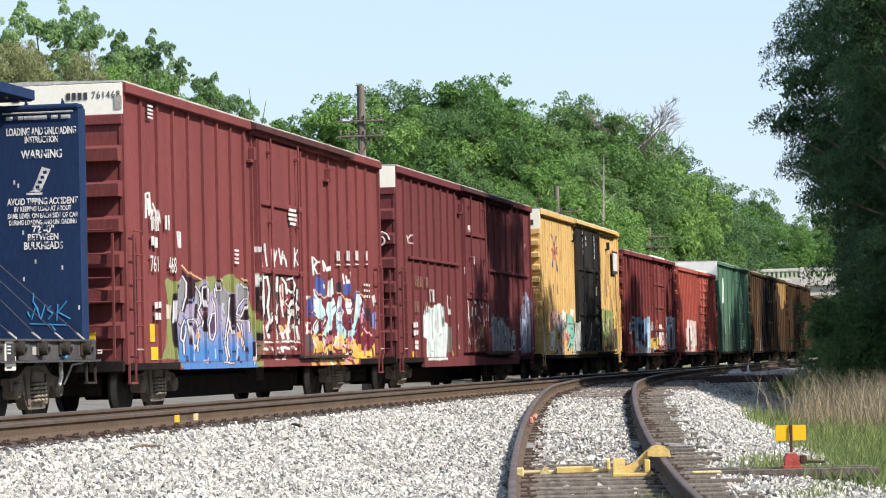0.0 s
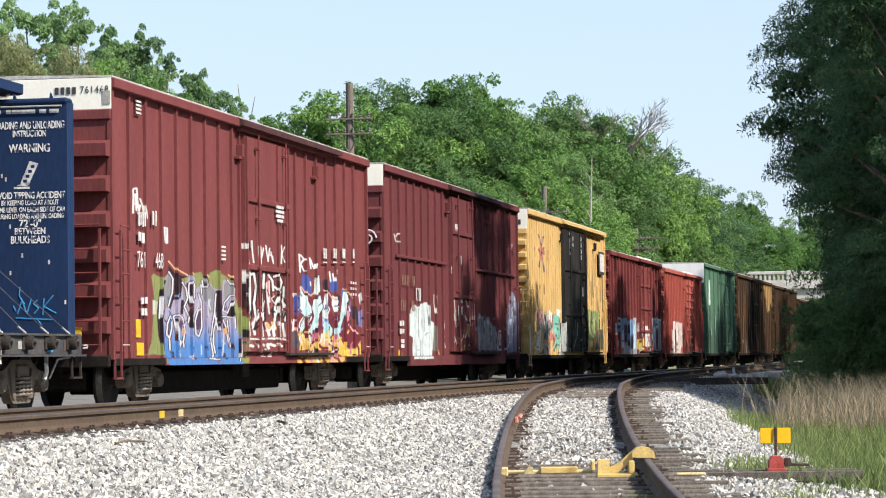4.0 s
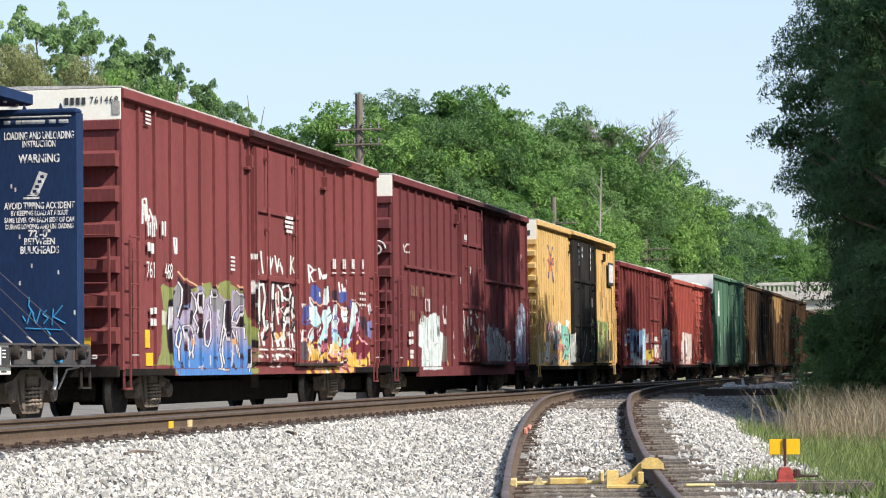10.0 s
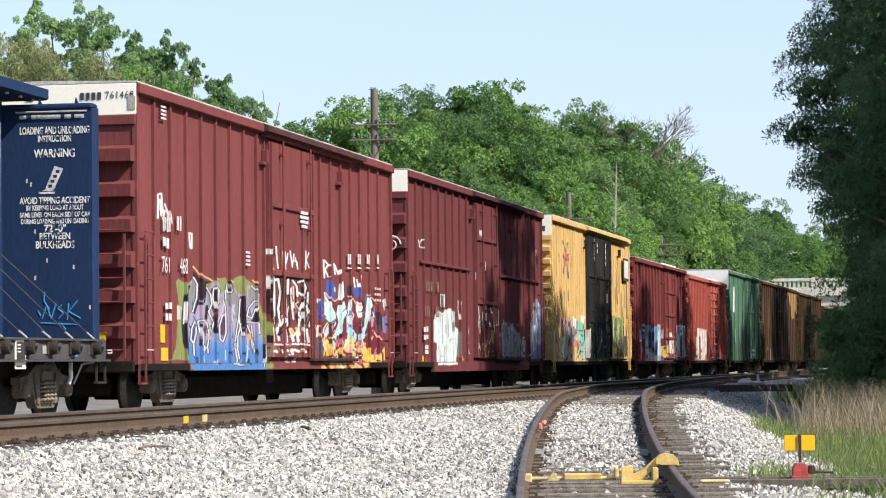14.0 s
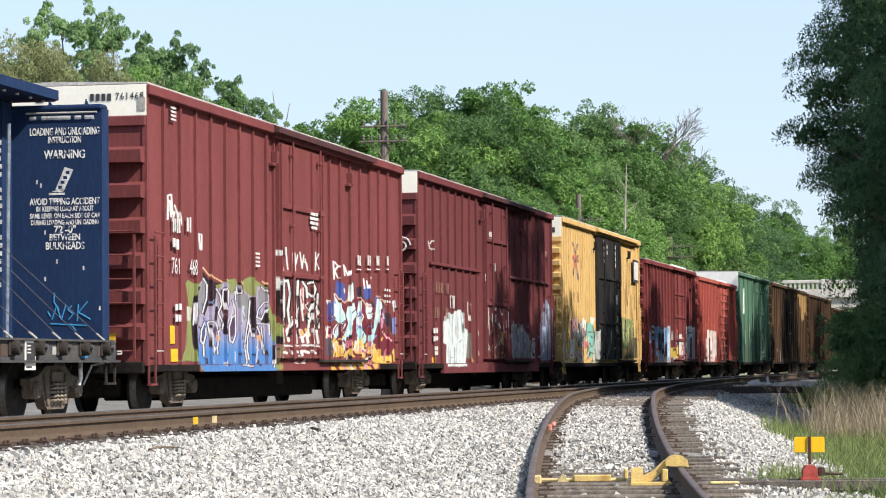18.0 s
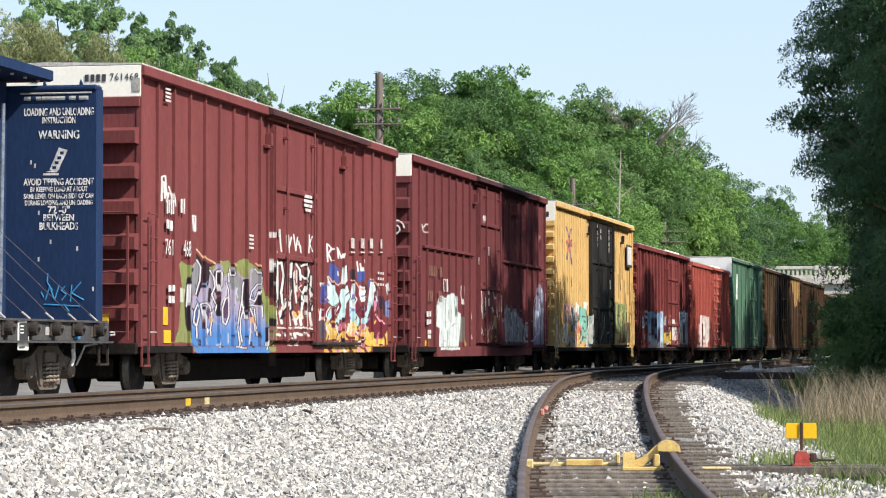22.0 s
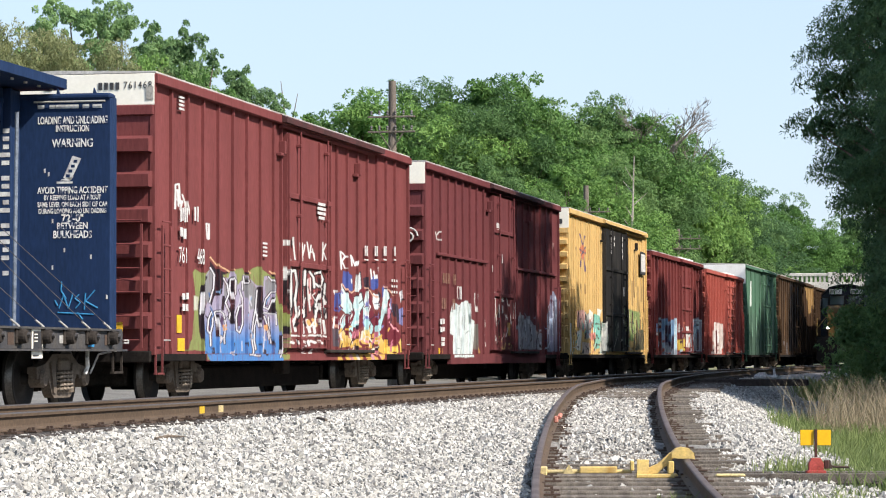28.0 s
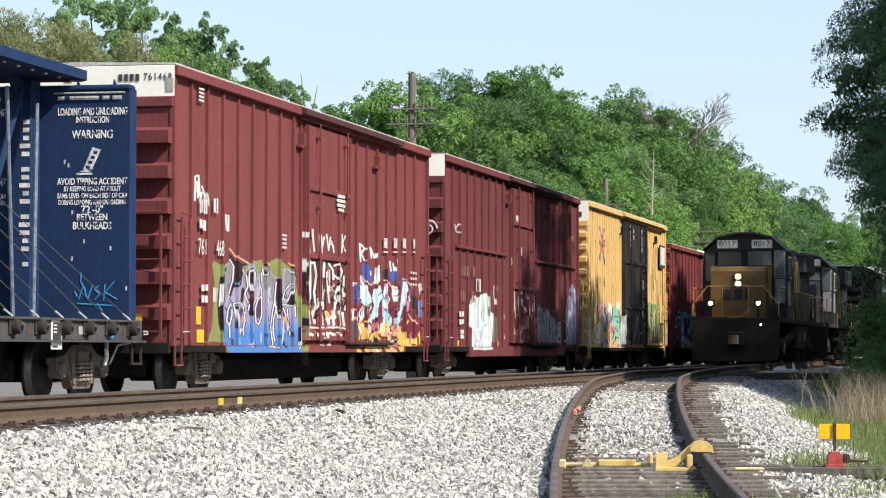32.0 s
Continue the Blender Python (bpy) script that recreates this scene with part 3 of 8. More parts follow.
def tree_kind(key, height, width, clumps, count, size, material, seed, low=0.25, droop=0.3, slim=0.55, lean=0.0, waist=1.0, share=11, stray=0.22, bulk=(0.12, 0.23), inner=0.2, rim=0.25):
    """Meshes of one tree: trunk, limbs, crown."""
    rg = np.random.default_rng(seed)
    blobs = []
    for i in range(clumps):
        u = (i + 0.5) / clumps
        z = height * (low + (1 - low) * u * 0.93)
        env = width * 0.5 * (math.sin(math.pi * min(1.0, 0.18 + 0.80 * u)) ** 0.7) * (waist + (1 - waist) * ease((u - 0.1) / 0.4))
        ang = i * 2.4 + rg.uniform(-0.5, 0.5)
        rad = env * rg.uniform(rim, 0.95)
        r = width * rg.uniform(*bulk) * (1.0 if u < 0.75 else 0.66)
        blobs.append((rad * math.cos(ang) + lean * z, rad * math.sin(ang), z + rg.uniform(-0.04, 0.04) * height, r))
    small = sprays(rg, blobs, share, stray)
    p, d = crown_points(rg, small, count)
    k = int(count * inner)                                       # the deeper leaves lie large and close
    deep, dd = crown_points(rg, [(bx, by, bz, br * 0.42) for bx, by, bz, br in blobs], k)
    grow = np.concatenate([np.ones(count), np.full(k, 1.9)])
    crown = leaves("crown", rg, np.concatenate([p, deep]), np.concatenate([d, dd]), size, material, droop, slim, grow)
    SPREAD[key] = p[::7]
    TOPS[key] = float(np.quantile(p[:, 2], 0.998))
    tr = Shape()
    r = 0.022 * height
    for k in range(5):
        z0, z1 = height * 0.78 * k / 5, height * 0.78 * (k + 1) / 5
        tr.rod((lean * z0, 0, z0 - (0.3 if k == 0 else 0)), (lean * z1, 0, z1), r * (1 - k / 6.5), 8, r * (1 - (k + 1) / 6.5), False)
    trunk = tr.mesh("trunk", M_BARK, True)
    limbs = limb_shape(rg, (0, 0, height * 0.12), blobs, r).mesh("branchwork", M_BARK, True)
    TREE_KINDS[key] = (trunk, limbs, crown)


def tree(key, x, y, z, turn, scale, label, name="tree", group="", squash=1.0):
    t = thing(name, pose(x, y, z, 0, 0, turn), label, name, group)
    t.scale = (scale * squash, scale * squash, scale)
    for nm, me in zip(("trunk", "branchwork", "crown"), TREE_KINDS[key]):
        put(nm, me, t, Matrix())
    return t


def ray_spot(px, dist):
    """A place at that distance ahead, px metres per hundred metres to the right."""
    return px * dist / 100.0, dist


def build_trees():
    tree_kind("round", 13, 11, 24, 46000, 0.145, M_LEAF_A, 11)
    tree_kind("bright", 12, 10, 24, 46000, 0.145, M_LEAF_B, 12, droop=0.5)
    tree_kind("deep", 14, 11, 26, 46000, 0.145, M_LEAF_C, 13)
    tree_kind("feather", 13, 10, 28, 50000, 0.135, M_LEAF_A, 14, slim=0.4, droop=0.1, stray=0.32)
    tree_kind("olive", 9, 9, 26, 52000, 0.105, M_LEAF_D, 15, slim=0.4)
    tree_kind("broad", 13, 11, 34, 60000, 0.118, M_LEAF_E, 16, slim=0.6, droop=0.6, stray=0.45, share=8, bulk=(0.07, 0.14), inner=0.12)
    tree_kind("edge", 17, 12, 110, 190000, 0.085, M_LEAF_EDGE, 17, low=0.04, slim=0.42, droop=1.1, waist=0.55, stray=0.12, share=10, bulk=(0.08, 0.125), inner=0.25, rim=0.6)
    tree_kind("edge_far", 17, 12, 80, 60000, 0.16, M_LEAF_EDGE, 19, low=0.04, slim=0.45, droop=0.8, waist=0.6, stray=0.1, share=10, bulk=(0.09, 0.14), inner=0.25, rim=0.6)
    tree_kind("bush", 3.2, 4.2, 16, 11000, 0.10, M_LEAF_A, 18, low=0.1, slim=0.45)
    rnd = random.Random(9)
    kinds = ["round", "bright", "deep", "feather", "bright", "round"]
    words = {"round": "leafy deciduous tree in mid green on the hillside", "bright": "leafy tree with fresh bright green foliage on the hillside",
             "deep": "leafy tree with deep green foliage on the hillside", "feather": "tree with fine feathery green foliage on the hillside",
             "olive": "bushy tree with olive-brown young foliage", "broad": "tall tree with large bright green leaf clumps"}
    # (slope to the right in per cent, distance, height of the top over the rails, kind)
    near = [(-17.4, 84, 10.9, "olive"), (-15.4, 84, 10.9, "olive"), (-13.4, 84.5, 10.6, "olive"), (-12.2, 87, 9.8, "olive"),
            (-17.0, 95, 12.2, "broad"), (-14.7, 94, 12.5, "broad"), (-12.7, 95, 13.2, "broad"), (-11.4, 96, 13.0, "broad"), (-10.3, 97, 12.1, "broad"), (-9.4, 97, 12.3, "broad"), (-8.4, 99, 11.5, "broad"), (-7.8, 101, 10.6, "bright"),
            (-10.6, 91, 10.6, "bright"), (-9.0, 93, 10.2, "bright"), (-7.4, 106, 11.2, "broad"), (-6.9, 103, 9.6, "bright"), (-6.1, 112, 11.2, "broad")]
    slim = {"olive": 0.7, "broad": 0.78, "bright": 0.65}
    rows = [near]
    # the ridge's own line of tops, as heights at 155 m
    tops = [(-5.5, 13.6), (-4.3, 14.4), (-2.8, 15.2), (-1.1, 15.9), (0.3, 16.2), (1.7, 16.8), (2.7, 16.3), (4.5, 15.3), (6.3, 15.3), (7.0, 14.3), (8.6, 13.1), (9.4, 12.2),
            (10.1, 11.0), (10.9, 11.0), (11.7, 9.6), (12.5, 9.8), (13.7, 9.0), (17.0, 9.2)]

    def line(a):
        for (a0, h0), (a1, h1) in zip(tops[:-1], tops[1:]):
            if a <= a1:
                return h0 + (h1 - h0) * max(0.0, (a - a0) / (a1 - a0))
        return tops[-1][1]

    ridge = [(-5.6, 150), (-4.3, 151), (-3.2, 153), (-2.0, 154), (-0.9, 156), (0.2, 158), (1.5, 159), (2.4, 160), (3.5, 162), (4.7, 164), (5.7, 166), (6.4, 168),
             (7.4, 172), (8.5, 176), (9.3, 182), (10.6, 192), (11.5, 204), (12.5, 214), (13.7, 222), (15.0, 230), (16.5, 235)]
    rows.append([(a, d, 0.75 + (line(a) - 0.75 - rnd.choice((0, 0, 0.7))) * d / 155.0, kinds[(i * 5 + i // 3) % 6 if a > 6 or (i * 5 + i // 3) % 6 != 2 else 3]) for i, (a, d) in enumerate(ridge)])
    mid = [(-4.6, 128), (-2.9, 130), (-1.4, 132), (0.3, 134), (2.1, 138), (3.6, 142), (5.0, 146), (6.4, 150), (7.8, 156), (9.1, 165), (10.4, 175), (11.8, 190), (13.2, 200), (14.6, 205)]
    rows.append([(a, d, 0.75 + (line(a) * rnd.uniform(0.62, 0.80) - 0.75) * d / 155.0, rnd.choice(("bright", "round", "bright", "feather", "round"))) for a, d in mid])
    low = [(-3.0, 118, 6.5), (-1.0, 119, 7.0), (1.0, 120, 7.2), (3.0, 124, 7.4), (5.0, 130, 7.0), (6.8, 138, 6.6), (9.3, 158, 6.4), (10.2, 160, 6.2), (11.6, 175, 6.6), (13.0, 188, 6.6)]
    rows.append([(a, d, h * rnd.uniform(0.85, 1.1), rnd.choice(("bright", "feather", "round", "bright"))) for a, d, h in low])
    for row in rows:
        for a, d, top, kind in row:
            if a >= 10.0:                                 # beyond the overpass
                d, top = d + 95, top * (d + 95) / d * 0.97
            if row is not near and a < 10.0:             # clear of the standing cars
                clear = max(d, 19.7 / (0.2 - a / 100))
                d, top = clear, 0.75 + (top - 0.75) * clear / d
            x, y = ray_spot(a, d)
            z = earth_z(*plan_of(x, y)) - 0.1
            sc = max(0.3, (top - z) / TOPS[kind])
            tree(kind, x, y, z, rnd.uniform(0, 360), sc, words[kind], "tree", "hillside trees", squash=rnd.uniform(0.9, 1.1) * slim[kind] if row is near else rnd.uniform(0.85, 1.1) * max(1.0, min(1.7, 0.8 / sc)))
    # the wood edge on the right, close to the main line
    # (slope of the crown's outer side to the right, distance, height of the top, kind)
    # the 25 m tree and the last five stand unseen, added to cast shade
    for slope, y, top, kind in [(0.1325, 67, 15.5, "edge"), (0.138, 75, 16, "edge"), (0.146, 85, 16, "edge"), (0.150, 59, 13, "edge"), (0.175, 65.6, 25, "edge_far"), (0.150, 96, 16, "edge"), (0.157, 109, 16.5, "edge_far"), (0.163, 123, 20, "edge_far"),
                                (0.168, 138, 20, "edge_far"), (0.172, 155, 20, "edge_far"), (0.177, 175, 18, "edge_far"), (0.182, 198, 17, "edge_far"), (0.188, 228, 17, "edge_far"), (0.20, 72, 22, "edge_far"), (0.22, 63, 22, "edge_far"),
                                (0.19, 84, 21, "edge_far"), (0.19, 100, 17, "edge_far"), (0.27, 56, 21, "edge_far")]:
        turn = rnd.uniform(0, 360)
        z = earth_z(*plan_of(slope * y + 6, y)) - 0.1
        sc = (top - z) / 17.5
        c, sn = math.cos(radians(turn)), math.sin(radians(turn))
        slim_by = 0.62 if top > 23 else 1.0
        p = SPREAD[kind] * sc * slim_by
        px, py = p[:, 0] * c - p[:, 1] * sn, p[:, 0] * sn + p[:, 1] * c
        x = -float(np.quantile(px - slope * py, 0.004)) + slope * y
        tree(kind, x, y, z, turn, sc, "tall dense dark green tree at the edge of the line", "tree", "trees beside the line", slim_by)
    under = [(0.153 * y + 1.9 + rnd.uniform(0.2, 1.2), y, rnd.uniform(2.2, 3.6) + y * 0.006) for y in range(66, 190, 6)]
    for x, y, top in under + [(12.05, 70, 2.55), (13.2, 76, 2.65), (14.4, 82, 2.7), (14.0, 70, 2.8), (15.7, 90, 2.8), (17.2, 98, 3.0), (18.7, 106, 3.2), (12.6, 61, 1.2), (13.4, 64, 1.9), (12.2, 70, 0.9), (13.8, 78, 1.3)]:
        z = earth_z(*plan_of(x, y)) - 0.1
        tree("bush", x, y, z, rnd.uniform(0, 360), (top - z) / 3.1, "low dense green bush at the edge of the line", "bush", "bushes beside the line")


def bare_tree():
    """A half-dead tree on the ridge, its grey twigs clear of the leaves."""
    x, y = ray_spot(7.75, 166)
    z = earth_z(*plan_of(x, y)) - 0.2
    t = thing("tree", pose(x, y, z), "half-dead tree with bare grey branches on the ridge", "tree", "hillside trees")
    rnd = random.Random(14)
    top = 17.3 - z
    wood = Shape()
    ends = []

    def grow(p, d, ln, r, depth):
        q = p + d * ln
        wood.rod(p, q, r, 4, r * 0.65, False)
        if depth == 0:
            ends.append(q)
            return
        for _ in range(3):
            nd = (d + Vector((rnd.uniform(-.8, .8), rnd.uniform(-.8, .8), rnd.uniform(-0.2, 0.4)))).normalized()
            grow(p + d * ln * rnd.uniform(0.45, 1.0), nd, ln * rnd.uniform(0.5, 0.8), r * 0.62, depth - 1)

    wood.rod((0, 0, -0.3), (0, 0, top * 0.62), 0.2, 8, 0.1, False)
    for k in range(5):
        a = k * 1.35
        grow(Vector((0, 0, top * (0.50 + 0.035 * k))), Vector((math.cos(a) * 0.6, math.sin(a) * 0.6, 0.95)).normalized(), top * 0.16, 0.095, 5)
    part("branchwork", wood, M_BARKGREY, t)
    rg = np.random.default_rng(3)
    some = [q for q in ends if rnd.random() < 0.3 and q.z < top * 0.75]
    p, d = crown_points(rg, [(q.x, q.y, q.z, 0.2) for q in some], 2600)
    put("crown", leaves("crown", rg, p, d, 0.13, M_LEAF_C, 0.3, 0.5), t, Matrix())


def snag():
    """A dead forked stem at the end of the near wood."""
    x, y = ray_spot(-5.62, 112)
    z = earth_z(*plan_of(x, y)) - 0.2
    t = thing("tree", pose(x, y, z), "thin dead forked stem standing clear of the leaves", "tree", "hillside trees")
    h = 11.9 - z
    part("trunk", Shape().rod((0, 0, -0.3), (0.1, 0, h * 0.8), 0.12, 8, 0.06, False), M_BARKGREY, t)
    part("fork", Shape().rod((0.1, 0, h * 0.8), (-0.18, 0, h), 0.05, 6, 0.012, False), M_BARKGREY, t)
    part("fork", Shape().rod((0.1, 0, h * 0.79), (0.5, 0.1, h * 0.96), 0.045, 6, 0.012, False), M_BARKGREY, t)


def pale_sapling():
    """A slender dead tree, pale against the wood."""
    x, y = ray_spot(6.86, 124)
    z = earth_z(*plan_of(x, y)) - 0.2
    t = thing("tree", pose(x, y, z), "slender pale dead sapling in front of the wood", "tree", "hillside trees")
    h = 9.7 - z
    part("trunk", Shape().rod((-0.15, 0, -0.3), (-0.05, 0, h * 0.5), 0.09, 8, 0.07, False).rod((-0.05, 0, h * 0.5), (0.12, 0, h), 0.07, 6, 0.02, False), M_PALEWOOD, t)
    for k in range(9):
        a, u = k * 2.1, 0.45 + 0.055 * k
        part("branch", Shape().rod((0.02 * k - 0.08, 0, h * u), (0.7 * math.cos(a), 0.5 * math.sin(a), h * u + 0.6), 0.028, 5, 0.008, False), M_PALEWOOD, t)


M_PALEWOOD = mat("pale_dead_wood", (0.42, 0.39, 0.34), (0.30, 0.27, 0.23), rough=0.9, scale=2, fine=14, bump=0.4)

bare_tree()
snag()
pale_sapling()
build_trees()

# ---- freight cars ----
def car_paint(name, c, stain, **kw):
    return mat(name, c, tuple(v * 0.80 for v in c), rough=0.72, scale=0.9, fine=16, bump=0.06, stretch=(1.6, 1.6, 0.35), stain=stain, amount=0.22, painted=True, spec=0.15, **kw)


M_BROWN_RED = car_paint("boxcar_red_paint", (0.182, 0.052, 0.052), (0.145, 0.043, 0.044))
M_BROWN_OLD = car_paint("boxcar_maroon_paint", (0.152, 0.044, 0.048), (0.118, 0.037, 0.040))
M_YELLOW = car_paint("boxcar_yellow_paint", (0.64, 0.435, 0.18), (0.54, 0.36, 0.14))
M_BLACKDOOR = car_paint("door_black_paint", (0.022, 0.021, 0.021), (0.05, 0.045, 0.04))
M_RED3 = car_paint("boxcar_rust_red_paint", (0.195, 0.050, 0.048), (0.14, 0.034, 0.034))
M_ORANGE = car_paint("boxcar_orange_red_paint", (0.40, 0.105, 0.082), (0.31, 0.080, 0.064))
M_GREEN = car_paint("boxcar_green_paint", (0.085, 0.175, 0.115), (0.06, 0.115, 0.075))
M_BROWN6 = car_paint("boxcar_brown_paint", (0.062, 0.036, 0.020), (0.095, 0.055, 0.028))
M_BLUE = car_paint("flatcar_blue_paint", (0.014, 0.033, 0.090), (0.030, 0.048, 0.098))
M_CREAM = mat("cream_paint", (0.88, 0.85, 0.75), (0.84, 0.80, 0.69), rough=0.6, scale=1.2, fine=20, bump=0.02, amount=0.05)
M_WHITE = mat("white_paint", (0.90, 0.90, 0.88), (0.82, 0.82, 0.79), rough=0.6, scale=3, fine=40, bump=0.03, amount=0.12)
M_WORNWHITE = mat("worn_white_lettering", (0.72, 0.72, 0.70), (0.40, 0.38, 0.38), rough=0.65, scale=9, fine=60, bump=0.03, amount=0.15)
def flaking(name, paint, under):
    """Old stencilled paint that has flaked off in patches."""
    m, n, l = nodes_of(name)
    b = n["Principled BSDF"]
    b.inputs["Roughness"].default_value = 0.7
    tc, nz, mr, mx = (n.new(k) for k in ("ShaderNodeTexCoord", "ShaderNodeTexNoise", "ShaderNodeMapRange", "ShaderNodeMix"))
    nz.inputs["Scale"].default_value, nz.inputs["Detail"].default_value = 9.0, 6
    mr.inputs["From Min"].default_value, mr.inputs["From Max"].default_value = 0.42, 0.47
    mx.data_type = "RGBA"
    mx.inputs[6].default_value, mx.inputs[7].default_value = rgb(under), rgb(paint)
    l.new(tc.outputs["Object"], nz.inputs["Vector"])
    l.new(nz.outputs[0], mr.inputs["Value"])
    l.new(mr.outputs[0], mx.inputs[0])
    l.new(mx.outputs[2], b.inputs["Base Color"])
    return m


M_FLAKED = flaking("flaked_white_lettering", (0.74, 0.74, 0.73), (0.10, 0.12, 0.18))
M_INK = mat("dark_lettering", (0.05, 0.05, 0.055), rough=0.6, scale=6, fine=50)
M_TAG = mat("yellow_decal", (0.72, 0.46, 0.03), (0.6, 0.36, 0.03), rough=0.5, scale=6, fine=50, bump=0.02)
M_TRUCK = mat("truck_dusty_steel", (0.165, 0.132, 0.102), (0.095, 0.075, 0.06), rough=0.9, scale=4, fine=40, bump=0.3)
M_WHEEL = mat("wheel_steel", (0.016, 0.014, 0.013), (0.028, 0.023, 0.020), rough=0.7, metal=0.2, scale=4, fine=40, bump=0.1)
M_TREAD = mat("wheel_tread", (0.14, 0.13, 0.12), rough=0.4, metal=0.8, scale=6, fine=40, bump=0.02)
M_CABLE = mat("wire_rope", (0.16, 0.15, 0.15), rough=0.55, metal=0.6, scale=20, fine=90)
M_STEELPALE = mat("bare_pale_steel", (0.55, 0.53, 0.50), rough=0.5, metal=0.3, scale=12, fine=60)

M_SPRING = mat("spring_dusty_steel", (0.30, 0.25, 0.20), (0.20, 0.165, 0.13), rough=0.85, scale=6, fine=40, bump=0.1)
TRUCK_MESH = {}


def truck_meshes():
    """Three-piece freight truck: side frames, springs, bolster, wheelsets."""
    if TRUCK_MESH:
        return TRUCK_MESH
    sf = Shape()
    prof = [(-1.06, 0.53), (-1.06, 0.62), (-0.72, 0.66), (-0.40, 0.80), (0.40, 0.80), (0.72, 0.66), (1.06, 0.62), (1.06, 0.53), (0.80, 0.50),
            (0.62, 0.52), (0.42, 0.24), (0.34, 0.19), (-0.34, 0.19), (-0.42, 0.24), (-0.62, 0.52), (-0.80, 0.50)]
    sf.prism(prof, "y", -0.07, 0.07)
    # dark sheet on the solid frame, imitating the shaded spring opening
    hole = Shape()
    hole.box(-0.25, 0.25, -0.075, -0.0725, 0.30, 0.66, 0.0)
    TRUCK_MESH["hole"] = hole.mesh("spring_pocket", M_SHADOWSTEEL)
    for x in (-0.89, 0.89):
        sf.lathe([(0.0, -0.14), (0.10, -0.14), (0.125, -0.10), (0.125, 0.07)], (x, 0, 0.46), "y", 14)
        sf.box(x - 0.14, x + 0.14, -0.085, 0.06, 0.44, 0.60, 0.02)
    for x in (-0.46, 0.46):
        sf.prism([(x - 0.09, 0.68), (x + 0.09, 0.68), (x * 0.78 + 0.06, 0.26), (x * 0.78 - 0.06, 0.26)], "y", -0.10, 0.06)
    TRUCK_MESH["side_frame"] = sf.mesh("side_frame", M_TRUCK)
    sp = Shape()
    prev = None
    for i in range(46):
        t = i / 45
        a = t * 2 * math.pi * 5
        q = (0.072 * math.cos(a), 0.072 * math.sin(a), 0.28 + 0.28 * t)
        if prev:
            sp.rod(prev, q, 0.019, 5, None, False)
        prev = q
    TRUCK_MESH["spring"] = sp.mesh("spring", M_SPRING)
    bo = Shape().box(-0.21, 0.21, -1.12, 1.12, 0.55, 0.74, 0.03)
    TRUCK_MESH["bolster"] = bo.mesh("bolster", M_TRUCK)
    bb = Shape().box(-1.35, 1.35, -0.55, 0.55, 0.30, 0.62, 0.04)
    for x in (-0.36, 0.36):
        bb.box(x - 0.05, x + 0.05, -0.85, 0.85, 0.28, 0.42, 0.02)
    TRUCK_MESH["brake_beam"] = bb.mesh("brake_beam", M_SHADOWSTEEL)
    wh = Shape()
    for y in (-0.7525, 0.7525):
        g = 1 if y > 0 else -1
        wh.lathe([(0.09, y + g * 0.05), (0.17, y + g * 0.05), (0.20, y - g * 0.0), (0.36, y + g * 0.02), (0.40, y + g * 0.065), (0.457, y + g * 0.062), (0.462, y - g * 0.04),
                  (0.485, y - g * 0.055), (0.485, y - g * 0.08), (0.40, y - g * 0.08), (0.36, y - g * 0.03), (0.17, y - g * 0.05), (0.09, y - g * 0.08)], (0, 0, 0.46), "y", 32)
    wh.rod((0, -0.95, 0.46), (0, 0.95, 0.46), 0.085, 12)
    me = wh.mesh("wheelset", M_WHEEL, True)
    me.materials.append(M_TREAD)
    idx = [0] * len(me.polygons)
    for k in range(2):
        for i in range(32):
            idx[k * 12 * 32 + 5 * 32 + i] = 1
    me.polygons.foreach_set("material_index", idx)
    TRUCK_MESH["wheelset"] = me
    return TRUCK_MESH


def truck(car, x):
    tm = truck_meshes()
    t = part("truck", tm["bolster"], None, car, "dusty brown cast steel truck", at=pose(x, 0, 0))
    for sd in (-1, 1):
        put("side_frame", tm["side_frame"], t, pose(0, sd * 1.0, 0, 0, 0, 0 if sd < 0 else 180))
        for sx in (-0.16, 0.0, 0.16):
            put("spring", tm["spring"], t, pose(sx, sd * 1.09, 0))
        put("spring_pocket", tm["hole"], t, pose(0, sd * 1.0, 0, 0, 0, 0 if sd < 0 else 180))
    put("brake_beam", tm["brake_beam"], t, Matrix())
    for wx in (-0.89, 0.89):
        put("wheelset", tm["wheelset"], t, pose(wx, 0, 0))


def coupler(car, x, g):
    sh = Shape()
    sh.box(x, x + g * 0.5, -0.08, 0.08, 0.78, 0.94, 0.02)
    sh.prism([(x + g * 0.5, -0.16), (x + g * 0.62, -0.17), (x + g * 0.78, -0.10), (x + g * 0.70, 0.0), (x + g * 0.80, 0.13), (x + g * 0.60, 0.17), (x + g * 0.48, 0.10)], "z", 0.72, 1.0)
    part("coupler", sh, M_TRUCK, car)
    part("draft_gear", Shape().box(x - g * 1.2, x + g * 0.25, -0.34, 0.34, 0.52, 0.98, 0.03), M_UNDER, car)
    ho = Shape()
    ho.bar([(x, -0.35, 0.85), (x + g * 0.3, -0.36, 0.62), (x + g * 0.6, -0.33, 0.50), (x + g * 0.85, -0.28, 0.55)], 0.028, 6)
    part("air_hose", ho, M_SHADOWSTEEL, car)


